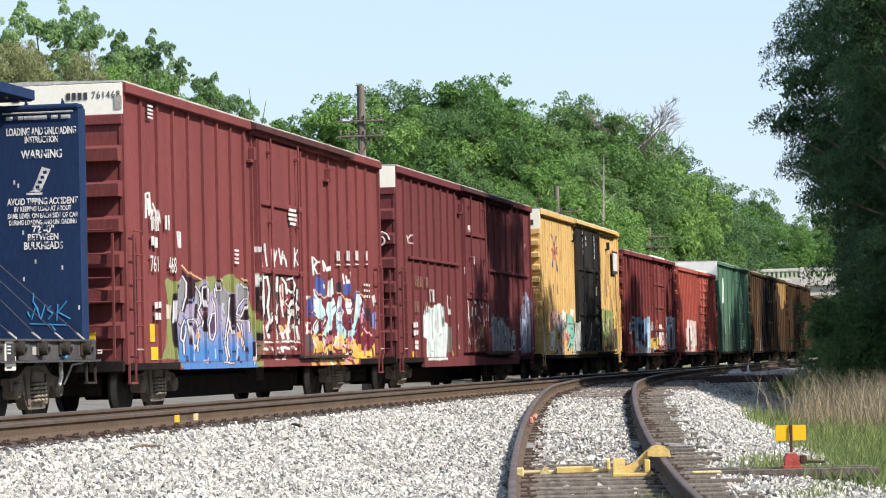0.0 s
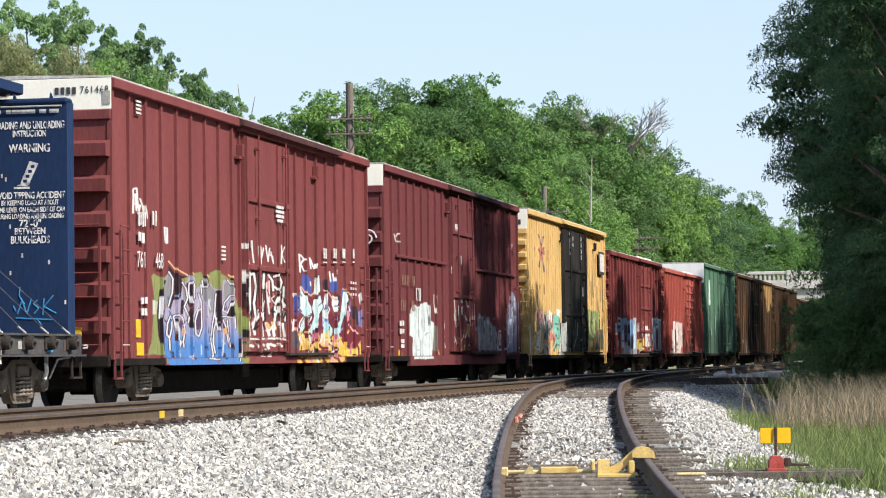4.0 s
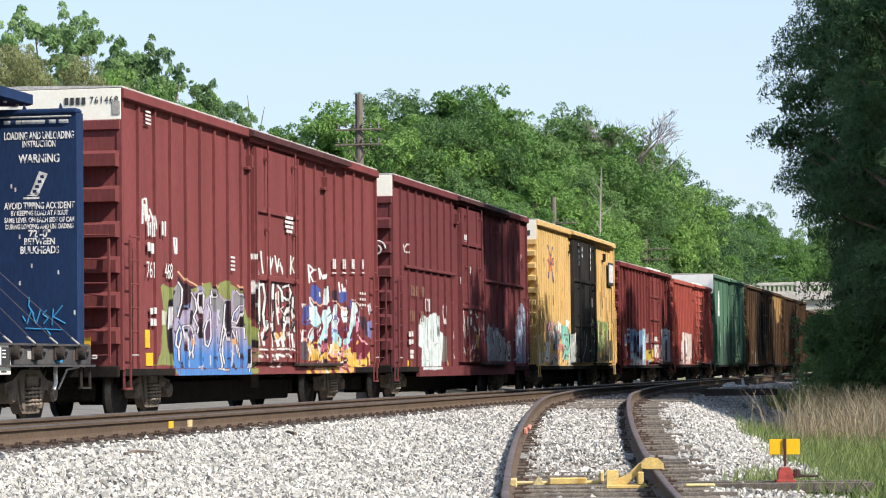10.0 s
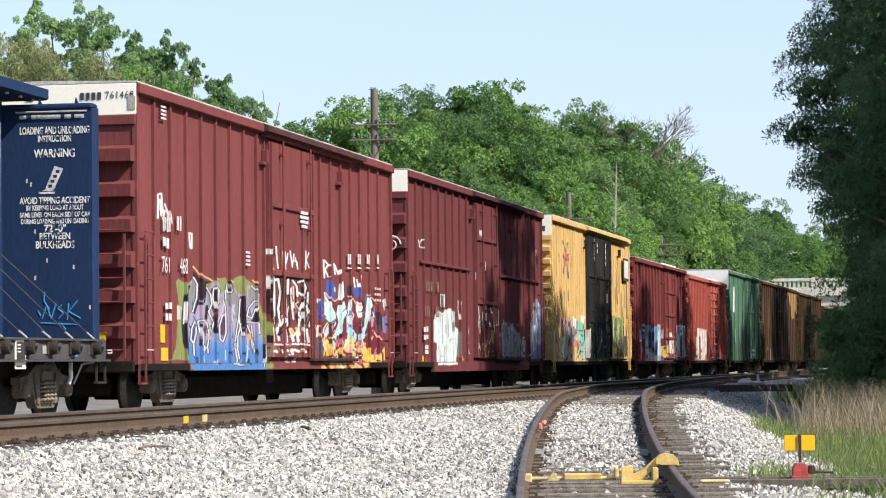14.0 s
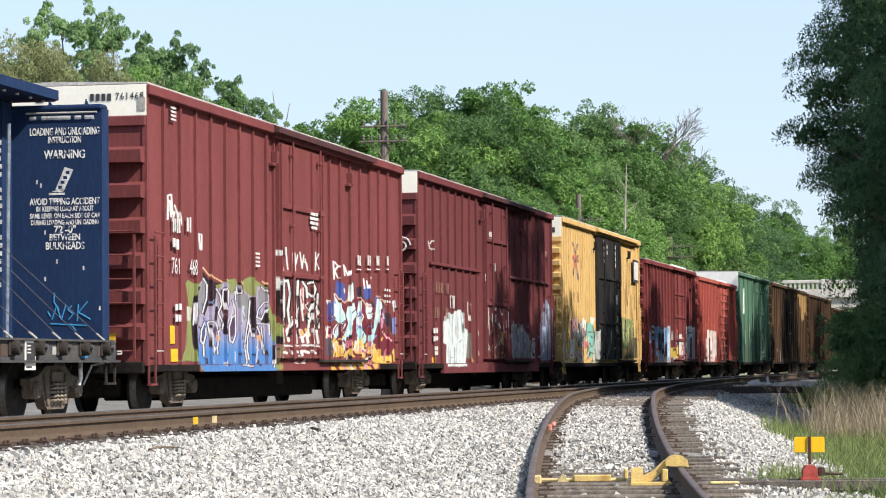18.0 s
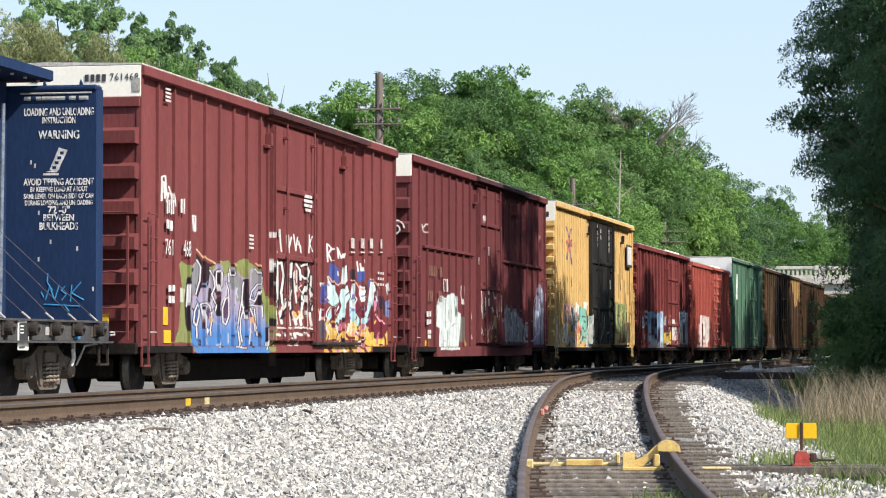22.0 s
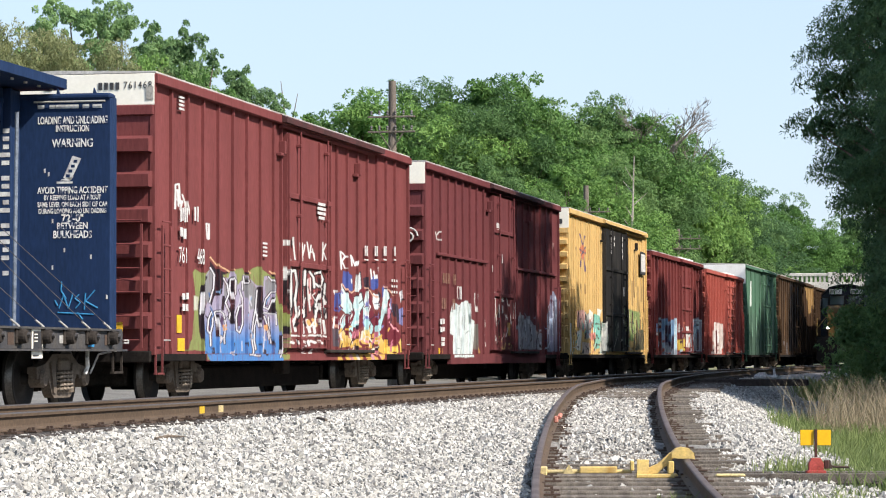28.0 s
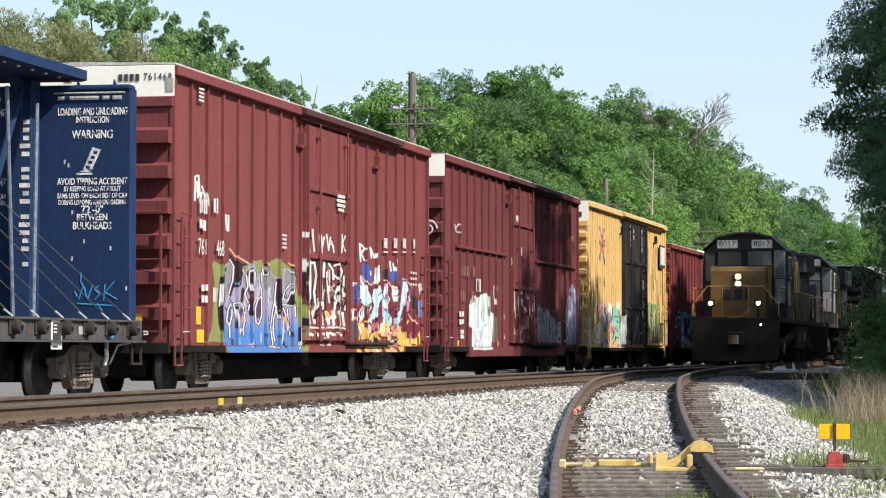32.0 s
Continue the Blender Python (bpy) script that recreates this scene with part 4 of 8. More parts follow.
# -- painting on car sides: shapes in metres along the car and up from the rails --
def inside(px, pz, poly):
    hit = np.zeros(px.shape, bool)
    n = len(poly)
    for i in range(n):
        (x0, z0), (x1, z1) = poly[i], poly[(i + 1) % n]
        if z0 == z1:
            continue
        c = ((z0 > pz) != (z1 > pz)) & (px < (x1 - x0) * (pz - z0) / (z1 - z0) + x0)
        hit ^= c
    return hit


def near_line(px, pz, pts, w, k=0.25):
    """Within w of a line; broad strokes lie flatter along the car than up it."""
    best = np.full(px.shape, 1e9)
    for (x0, z0), (x1, z1) in zip(pts[:-1], pts[1:]):
        dx, dz = x1 - x0, z1 - z0
        dx = dx * k
        t = np.clip(((px - x0) * k * dx + (pz - z0) * dz) / (dx * dx + dz * dz + 1e-9), 0, 1)
        best = np.minimum(best, ((px - x0) * k - t * dx) ** 2 + (pz - z0 - t * dz) ** 2)
    return best < w * w


def waver(px, pz, k=1.0):
    """Hand-drawn unevenness."""
    return (px + k * 0.05 * np.sin(pz * 7 + px * 3),
            pz + k * 0.022 * np.sin(px * 4 + 1.7 * pz) + k * 0.008 * np.sin(px * 13))


class Paint:
    """Layers of sprayed shapes; each call of colour() gives colour and cover for arrays of places."""

    def __init__(self):
        self.items = []

    def poly(self, c, pts, fade=None):
        self.items.append(("poly", c, pts, fade))
        return self

    def line(self, c, w, pts):
        self.items.append(("line", c, pts, w * 0.45))
        return self

    def colour(self, px, pz):
        out = np.zeros(px.shape + (4,), np.float32)
        qx, qz = waver(px, pz, 0.35)
        for kind, c, pts, extra in self.items:
            grow = extra if kind == "line" else 0.0
            us, zs = [q[0] for q in pts], [q[1] for q in pts]
            near = np.nonzero((qx > min(us) - 4 * grow - 0.01) & (qx < max(us) + 4 * grow + 0.01) & (qz > min(zs) - grow - 0.01) & (qz < max(zs) + grow + 0.01))[0]
            if not len(near):
                continue
            bx, bz = qx[near], qz[near]
            hit = inside(bx, bz, pts) if kind == "poly" else near_line(bx, bz, pts, extra)
            col = np.array(c)[None]
            if kind == "poly" and extra:
                c2, z0, z1 = extra
                t = np.clip((bz[hit] - z0) / (z1 - z0), 0, 1)[:, None]
                col = col * (1 - t) + np.array(c2)[None] * t
            out[near[hit], :3] = col
            out[near[hit], 3] = 0.95
        return out

    def put_on(self, me, top, fine=0.02):
        n = len(me.vertices)
        co = np.empty(n * 3, np.float32)
        me.vertices.foreach_get("co", co)
        co = co.reshape(-1, 3)
        x, z = co[:, 0].astype(float), co[:, 2].astype(float)
        e = 0.25 * fine
        many = [self.colour(x + dx * e, z + dz * e) for dx, dz in ((-2, -1), (0.7, -1), (-0.7, 1), (2, 1))]
        cover = sum(c[:, 3] for c in many)
        col = sum(c * c[:, 3:] for c in many) / np.maximum(cover, 1e-6)[:, None]
        col[:, 3] = cover / 4
        col = col.astype(np.float32)
        col[co[:, 2] > top - 0.001] = 0
        at = me.color_attributes.new("paint", "FLOAT_COLOR", "POINT")
        at.data.foreach_set("color", col.ravel())
        cv = me.attributes.new("cover", "FLOAT", "POINT")
        cv.data.foreach_set("value", np.ascontiguousarray(col[:, 3]))


def scribble(paint, seed, box, colours, n, w=0.03, tall=0.35):
    """Many short hand-sprayed marks within a box (from, to, low, high): drips, flicks and letter strokes."""
    rnd = random.Random(seed)
    x0, x1, z0, z1 = box
    for _ in range(n):
        x, z = rnd.uniform(x0, x1), rnd.uniform(z0, z1)
        h = tall * rnd.uniform(0.3, 1.0)
        pts = [(x, z)]
        for k in range(rnd.randint(1, 3)):
            x, z = x + rnd.uniform(-0.28, 0.28), z - h * rnd.uniform(0.3, 0.7)
            pts.append((min(x1, max(x0, x)), max(z0, z)))
        paint.line(rnd.choice(colours), w * rnd.uniform(0.6, 1.5), pts)


def fill_grid(x0, x1, z0, z1, y, step):
    nx, nz = max(1, round((x1 - x0) / (2 * step))), max(2, round((z1 - z0) / step))
    gx, gz = np.meshgrid(np.linspace(x0, x1, nx + 1), np.linspace(z0, z1, nz + 1))
    v = np.stack([gx.ravel(), np.full(gx.size, y), gz.ravel()], 1)
    i = np.arange(nx * nz)
    a = (i // nx) * (nx + 1) + i % nx
    return v, np.stack([a, a + 1, a + nx + 2, a + nx + 1], 1)


def sprayed(name, x0, x1, z0, z1, y, back, step, material, paint, car, ztop=None, label=""):
    """A plate on the car's near side: fine cells where it is painted, a plain upper part, and edges with depth."""
    ztop = ztop if ztop is not None else z1
    v, f = fill_grid(x0, x1, z0, min(z1, ztop), y, step)
    nz = max(2, round((min(z1, ztop) - z0) / step))
    zs = np.linspace(z0, min(z1, ztop), nz + 1)
    for xe, flip in ((x0, 1), (x1, 0)):
        k = len(v)
        v = np.concatenate([v, np.stack([np.full(2 * nz + 2, xe), np.tile([y, back], nz + 1), np.repeat(zs, 2)], 1)])
        i = k + 2 * np.arange(nz)
        q = np.stack([i, i + 2, i + 3, i + 1], 1)
        f = np.concatenate([f, q if flip else q[:, ::-1]])
    zt = min(z1, ztop)
    extra = Shape()
    if z1 > ztop:
        extra.v, extra.f = [(x0, y, ztop), (x1, y, ztop), (x1, y, z1), (x0, y, z1)], [(0, 1, 2, 3)]
    for q in ([(x0, y, zt), (x0, y, z1), (x0, back, z1), (x0, back, zt)], [(x1, y, zt), (x1, back, zt), (x1, back, z1), (x1, y, z1)],
              [(x0, y, z1), (x1, y, z1), (x1, back, z1), (x0, back, z1)], [(x0, y, z0), (x0, back, z0), (x1, back, z0), (x1, y, z0)]):
        extra.add(q, [(0, 1, 2, 3)])
    f = np.concatenate([f, np.array(extra.f) + len(v)])
    v = np.concatenate([v, np.array(extra.v)])
    me = raw_mesh(name, v, f, material)
    bm = bmesh.new()
    bm.from_mesh(me)
    bmesh.ops.remove_doubles(bm, verts=bm.verts, dist=0.0004)
    for fc in bm.faces:
        fc.smooth = False
    bm.to_mesh(me)
    bm.free()
    if paint:
        paint.put_on(me, zt, step)
    return part(name, me, None, car, label)


def boxcar(s_rear, length, eave, base, label, colour, ribs, door, paint=None, ztop=2.9, step=0.03, end_top=None, end_ribs=9, door_colour=None,
           belt=None, name="boxcar", roof_colour=None, sill=None, rib_w=0.07, rib_d=0.05, door_bars=(3.64, 2.42), ladder=True, patches=(), trucks=()):
    """A boxcar: its near side looks to -y, its rear end to -x. Lengths along it are from the rear end."""
    half, hl = 1.55, length / 2
    car = thing(name, along(s_rear + hl), label, "boxcar", "standing freight cars")
    roof_colour = roof_colour or colour
    sh_y = -(half - 0.06)
    p = lambda u: u - hl
    pt = None
    if paint:
        pt = Paint()
        pt.items = [(k, c, [(u - hl, z) for u, z in pts], e) for k, c, pts, e in paint.items]
    # core, far side, floor
    part("body", Shape().box(p(0.06), p(length - 0.06), sh_y + 0.03, half - 0.04, base + 0.12, eave - 0.03, 0.02), colour, car)
    sprayed("side_panel", p(0.02), p(length - 0.02), base, eave - 0.05, sh_y, sh_y + 0.05, step, colour, pt, car, ztop)
    # roof with its bright edge
    rf = Shape().prism([(-half - 0.01, eave - 0.02), (-half - 0.01, eave + 0.002), (0, eave + 0.04), (half + 0.01, eave + 0.002), (half + 0.01, eave - 0.02)], "x", p(-0.02), p(length + 0.02))
    part("roof", rf, M_ROOF, car, "pale weathered roof")
    for k in range(1, 12):
        x = p(length * k / 12)
        part("roof_seam", Shape().prism([(-half, eave + 0.003), (-half, eave + 0.014), (0, eave + 0.052), (half, eave + 0.014), (half, eave + 0.003), (0, eave + 0.041)], "x", x - 0.03, x + 0.03), M_ROOF, car)
    # top and bottom chords
    part("top_chord", Shape().box(p(0), p(length), -half - 0.055, -half + 0.08, eave - 0.19, eave - 0.035, 0.015), roof_colour, car)
    part("top_chord", Shape().box(p(0), p(length), half - 0.08, half + 0.005, eave - 0.20, eave - 0.035, 0.015), roof_colour, car)
    if sill:
        a, b, zb = sill
        sprayed("side_sill", p(a), p(b), zb, base + 0.02, -half + 0.02, -half + 0.10, step, colour, pt, car)
        part("side_sill", Shape().box(p(a), p(b), half - 0.1, half - 0.02, zb, base + 0.02, 0.01), colour, car)
    # lower sill strip, blackened because the body's underside lies in shade
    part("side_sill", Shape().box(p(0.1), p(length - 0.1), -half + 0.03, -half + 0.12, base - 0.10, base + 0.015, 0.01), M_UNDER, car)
    # side ribs
    for u in ribs:
        sprayed("side_rib", p(u) - rib_w / 2, p(u) + rib_w / 2, base + 0.02, eave - 0.19, sh_y - rib_d, sh_y + 0.01, step if paint else 0.5, colour, pt, car, ztop)
    for u in (0.035, length - 0.035):
        sprayed("corner_post", p(u) - 0.05, p(u) + 0.05, base, eave - 0.04, -half + 0.002, sh_y + 0.02, 0.06, colour, pt, car, ztop)
    if belt:
        for a, b, z in belt:
            part("belt_rail", Shape().box(p(a), p(b), sh_y - 0.07, sh_y, z - 0.035, z + 0.035, 0.01), colour, car)
    # door with its bars, rods and track
    d0, d1 = door
    dc = door_colour or colour
    y = sh_y - 0.075
    dr = sprayed("door", p(d0), p(d1), base + 0.12, eave - 0.30, y, sh_y + 0.01, step, dc, pt, car, ztop)
    for z in door_bars:
        part("door_beam", Shape().box(p(d0) + 0.03, p(d1) - 0.03, y - 0.045, y, z - 0.05, z + 0.05, 0.01), dc, dr)
    for u in (d0 + 0.06, d1 - 0.06, d0 + (d1 - d0) * 0.30, d0 + (d1 - d0) * 0.72):
        sprayed("door_stile", p(u) - 0.035, p(u) + 0.035, base + 0.14, eave - 0.32, y - 0.04, y, step if paint else 0.5, dc, pt, dr, ztop)
    for u in (d0 + (d1 - d0) * 0.22, d0 + (d1 - d0) * 0.86):
        rod = Shape().rod((p(u), y - 0.075, base + 0.1), (p(u), y - 0.075, eave - 0.25), 0.018, 8)
        for z in (base + 0.3, 1.7, 2.42, 3.3, eave - 0.5):
            rod.box(p(u) - 0.05, p(u) + 0.05, y - 0.095, y, z - 0.03, z + 0.03, 0.008)
        part("locking_rod", rod, dc, dr)
    part("door_track", Shape().box(p(d0 - 0.4), p(min(length - 1, d1 + 3.4)), -half - 0.05, -half + 0.04, eave - 0.25, eave - 0.195, 0.01), colour, car)
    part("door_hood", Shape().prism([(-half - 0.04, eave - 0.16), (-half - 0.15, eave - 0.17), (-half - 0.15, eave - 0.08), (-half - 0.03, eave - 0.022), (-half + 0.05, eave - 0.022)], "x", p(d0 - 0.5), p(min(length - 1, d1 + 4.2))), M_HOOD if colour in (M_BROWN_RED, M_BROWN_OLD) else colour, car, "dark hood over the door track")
    part("door_track", Shape().box(p(d1 - 0.2), p(min(length - 0.6, d1 + 3.6)), -half - 0.07, sh_y, base + 0.04, base + 0.10, 0.01), M_SHADOWSTEEL, car)
    for u in (d0 - 0.25, d1 + 2.4):
        st = Shape().box(p(u) - 0.05, p(u) + 0.05, sh_y - 0.12, sh_y, eave - 0.72, eave - 0.48, 0.01).box(p(u) - 0.22, p(u) + 0.03, sh_y - 0.10, sh_y, eave - 0.76, eave - 0.70, 0.01)
        part("door_stop", st, dc, car)
    # ends: rolled ribs across, a plain or pale panel on top
    top = end_top[1] if end_top else 0.0
    ze0, ze1 = base + 0.25, eave - 0.06 - top
    for g, xe in ((-1, p(0)), (1, p(length))):
        en = part("end_panel", Shape().box(xe, xe - g * 0.06, -half + 0.03, half - 0.03, base, ze1, 0.005), colour, car)
        for k in range(end_ribs):
            hgt = (ze1 - ze0) / (end_ribs + (0.6 if end_top else 0.0))
            z = ze0 + hgt * (k + 0.5)
            pr = [(xe, z - hgt * 0.24), (xe + g * 0.23, z - hgt * 0.23), (xe + g * 0.24, z + hgt * 0.12), (xe, z + hgt * 0.24)]
            part("end_rib", Shape().prism(pr, "y", -half + 0.04, half - 0.04), colour, en)
        if end_top:
            part("end_cap", Shape().box(xe, xe + g * 0.05, -half + 0.02, half - 0.02, ze1 - 0.15, ze1, 0.01), colour, en)
        if end_top:
            part("end_top_panel", Shape().box(xe + g * 0.02, xe - g * 0.05, -half + 0.01, half - 0.01, ze1 + 0.004, eave - 0.03, 0.005), end_top[0], car, "pale cream end panel")
    # ladders at the near corners, steps, decals
    if ladder:
        for u in (0.42, length - 0.42):
            for du in (-0.21, 0.21):
                part("ladder_rail", Shape().box(p(u + du) - 0.02, p(u + du) + 0.02, sh_y - 0.13, sh_y - 0.09, base + 0.1, 2.75, 0.005), colour, car)
            for k in range(6):
                z = base + 0.22 + k * 0.36
                part("rung", Shape().rod((p(u - 0.21), sh_y - 0.11, z), (p(u + 0.21), sh_y - 0.11, z), 0.013, 6), colour if k else M_STEELPALE, car)
        for k in range(6):
            z = base + 0.22 + k * 0.36
            part("rung", Shape().rod((p(0) - 0.31, -half + 0.12, z), (p(0) - 0.31, -half + 0.60, z), 0.013, 6), colour, car)
        for dy in (0.12, 0.60):
            part("ladder_rail", Shape().box(p(0) - 0.325, p(0) - 0.295, -half + dy - 0.02, -half + dy + 0.02, base + 0.1, 2.75, 0.004), colour, car)
        # end sill coloured black for the shade below the platform
        part("end_sill", Shape().box(p(-0.08), p(0.0), -half + 0.05, half - 0.05, base - 0.12, base + 0.06, 0.02), M_UNDER, car)
        part("end_platform", Shape().box(p(-0.42), p(-0.05), -0.9, 0.9, base + 0.08, base + 0.12, 0.005), M_STEELPALE, car, "pale steel crossover platform edge")
        bw = Shape()
        for i in range(20):
            a, b = 2 * math.pi * i / 20, 2 * math.pi * (i + 1) / 20
            bw.rod((p(0) - 0.34, 0.55 + 0.27 * math.cos(a), 2.1 + 0.27 * math.sin(a)), (p(0) - 0.34, 0.55 + 0.27 * math.cos(b), 2.1 + 0.27 * math.sin(b)), 0.014, 5)
        for i in range(5):
            a = 2 * math.pi * i / 5
            bw.rod((p(0) - 0.34, 0.55, 2.1), (p(0) - 0.34, 0.55 + 0.27 * math.cos(a), 2.1 + 0.27 * math.sin(a)), 0.01, 5)
        part("brake_wheel", bw, colour, car)
    for u in (0.25, length - 0.25):
        q = Shape()
        for du in (-0.17, 0.17):
            q.box(p(u + du) - 0.012, p(u + du) + 0.012, -half + 0.0, -half + 0.03, base - 0.30, base + 0.1)
        q.box(p(u) - 0.17, p(u) + 0.17, -half - 0.02, -half + 0.05, base - 0.30, base - 0.27)
        part("stirrup_step", q, colour, car)
    for k, (pu, pz, w, h, pm) in enumerate(patches):
        part("decal", Shape().box(p(pu) - w / 2, p(pu) + w / 2, sh_y - 0.062, sh_y - 0.056, pz - h / 2, pz + h / 2), pm, car)
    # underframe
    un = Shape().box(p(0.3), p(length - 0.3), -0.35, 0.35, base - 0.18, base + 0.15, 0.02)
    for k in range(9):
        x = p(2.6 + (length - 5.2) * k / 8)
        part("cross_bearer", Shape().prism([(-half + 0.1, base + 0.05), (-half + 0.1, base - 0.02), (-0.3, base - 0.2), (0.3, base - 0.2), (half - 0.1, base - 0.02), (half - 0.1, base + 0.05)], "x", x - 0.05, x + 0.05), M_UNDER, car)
    # deep centre box added to block the view, so the gap reads as shade
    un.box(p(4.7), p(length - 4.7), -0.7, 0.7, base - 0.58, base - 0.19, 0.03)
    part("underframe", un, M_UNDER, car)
    ft = Shape().rod((p(length * 0.40), 0.5, base - 0.22), (p(length * 0.40 + 1.0), 0.5, base - 0.22), 0.2, 14).box(p(length * 0.55), p(length * 0.55) + 0.5, -0.9, -0.5, base - 0.35, base, 0.02)
    ft.rod((p(3), -0.5, base - 0.15), (p(length - 3), -0.5, base - 0.15), 0.025, 6)
    part("brake_gear", ft, M_SHADOWSTEEL, car)
    for u in trucks or (2.3, length - 2.3):
        truck(car, p(u))
    coupler(car, p(0), -1)
    coupler(car, p(length), 1)
    return car


# near-black colour carries the shade under the cars
M_UNDER = mat("underframe_shade_black", (0.012, 0.011, 0.011), (0.022, 0.019, 0.017), rough=0.95, scale=3, fine=30, spec=0.04)
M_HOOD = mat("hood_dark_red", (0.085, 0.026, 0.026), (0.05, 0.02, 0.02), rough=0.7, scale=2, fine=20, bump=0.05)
M_ROOF = mat("roof_galvanised", (0.60, 0.58, 0.55), (0.42, 0.40, 0.38), rough=0.6, metal=0.2, scale=1.5, fine=20, bump=0.05)

# ---- the standing train, car by car ----
WHITE_C, BLACK_C = (0.60, 0.60, 0.58), (0.012, 0.012, 0.015)


def rib_row(a, b, pitch):
    n = round((b - a) / pitch)
    return [a + (b - a) * i / n for i in range(n + 1)]


def lilac_piece(g):
    """Lilac, grey and blue lettering with white outlines on a lime ground."""
    lime, ink, pale, blue = (0.20, 0.24, 0.07), (0.014, 0.013, 0.02), (0.60, 0.60, 0.64), (0.02, 0.17, 0.46)
    g.poly(lime, [(1.75, 0.85), (2.14, 1.03), (2.27, 1.36), (2.34, 1.72), (2.19, 2.10), (2.34, 2.16), (2.87, 2.08), (3.20, 2.18), (3.98, 2.14), (4.73, 2.21), (5.14, 2.26), (5.29, 2.15), (5.75, 2.27), (6.11, 2.31), (6.62, 2.24), (7.13, 2.18), (7.66, 1.63), (7.95, 1.44), (7.90, 1.27), (8.20, 0.71), (2.89, 0.72), (2.84, 0.86)])
    g.poly((0.44, 0.47, 0.36), [(2.24, 1.73), (2.50, 1.72), (2.48, 1.51), (2.26, 1.49)])
    g.poly(blue, [(2.89, 0.79), (2.65, 1.15), (2.56, 1.57), (2.64, 1.86), (2.93, 2.05), (3.18, 2.18), (3.42, 2.09), (3.70, 2.04), (3.98, 2.08), (4.27, 2.06), (4.38, 2.18), (4.76, 2.13), (4.86, 1.95), (5.12, 2.06), (5.20, 2.15), (5.63, 2.09), (6.06, 1.98), (6.49, 1.97), (6.55, 2.14), (6.87, 2.18), (7.33, 2.03), (7.39, 1.89), (7.07, 1.79), (7.40, 1.53), (7.66, 1.06), (7.67, 0.70), (3.05, 0.71)], ((0.30, 0.27, 0.38), 1.02, 1.45))
    g.poly((0.20, 0.205, 0.22), [(2.68, 1.85), (2.96, 2.04), (3.18, 2.16), (3.38, 2.08), (3.38, 1.88), (3.12, 1.67), (2.72, 1.52)])
    g.poly((0.20, 0.205, 0.22), [(4.37, 2.03), (4.50, 2.09), (4.74, 2.02), (4.70, 1.81), (4.47, 1.74)])
    g.poly((0.20, 0.205, 0.22), [(5.20, 2.11), (5.63, 2.08), (6.04, 1.94), (6.00, 1.60), (5.63, 1.56), (5.27, 1.78)])
    g.poly((0.20, 0.205, 0.22), [(6.62, 2.07), (6.90, 2.15), (7.29, 2.01), (6.94, 1.88), (6.62, 1.81)])
    g.poly((0.20, 0.205, 0.22), [(3.98, 2.03), (4.19, 1.93), (4.24, 1.79), (4.01, 1.75)])
    g.poly(ink, [(3.15, 2.30), (3.55, 2.17), (3.89, 2.14), (3.98, 2.06), (3.87, 1.79), (3.45, 1.74), (3.25, 1.57), (3.12, 1.67), (3.40, 1.86), (3.43, 2.10), (3.18, 2.19)])
    g.poly(ink, [(4.21, 2.06), (4.39, 2.01), (4.35, 1.86), (4.50, 1.71), (4.39, 1.63), (4.21, 1.76)])
    g.poly(ink, [(6.04, 1.95), (6.47, 1.97), (6.47, 1.58), (6.57, 1.45), (6.28, 1.28), (6.12, 1.54)])
    g.poly(ink, [(6.97, 2.23), (7.39, 2.13), (7.42, 1.93), (7.26, 2.05)])
    g.poly(ink, [(7.08, 1.79), (7.42, 1.56), (6.75, 1.51), (6.93, 1.65)])
    g.poly(ink, [(7.63, 1.43), (7.90, 1.27), (7.82, 0.96), (7.66, 1.06)])
    g.poly(ink, [(5.21, 2.18), (5.43, 2.21), (5.65, 2.11), (5.38, 2.13)])
    g.poly((0.07, 0.035, 0.09), [(4.84, 1.55), (5.03, 1.58), (5.10, 1.43), (5.01, 1.27), (4.87, 1.27), (4.80, 1.42)])
    g.poly((0.07, 0.035, 0.09), [(3.12, 1.36), (3.28, 1.40), (3.26, 1.20), (3.12, 1.20)])
    g.poly((0.07, 0.035, 0.09), [(6.62, 1.75), (6.75, 1.76), (6.78, 1.63), (6.62, 1.63)])
    g.poly((0.07, 0.035, 0.09), [(3.83, 1.44), (3.97, 1.41), (3.90, 1.23), (3.77, 1.32)])
    g.poly((0.07, 0.035, 0.09), [(6.52, 1.40), (6.68, 1.39), (6.65, 1.19), (6.53, 1.25)])
    for pts in ([(2.96, 2.04), (2.68, 1.87), (2.57, 1.57), (2.66, 1.15), (2.85, 0.94)],
                [(3.55, 2.17), (3.98, 2.14), (4.32, 2.17)],
                [(3.99, 1.75), (3.94, 1.54)],
                [(4.56, 1.70), (4.35, 1.48), (4.45, 1.33)],
                [(5.39, 1.50), (5.51, 1.24)]):
        g.line(ink, 0.045, pts)
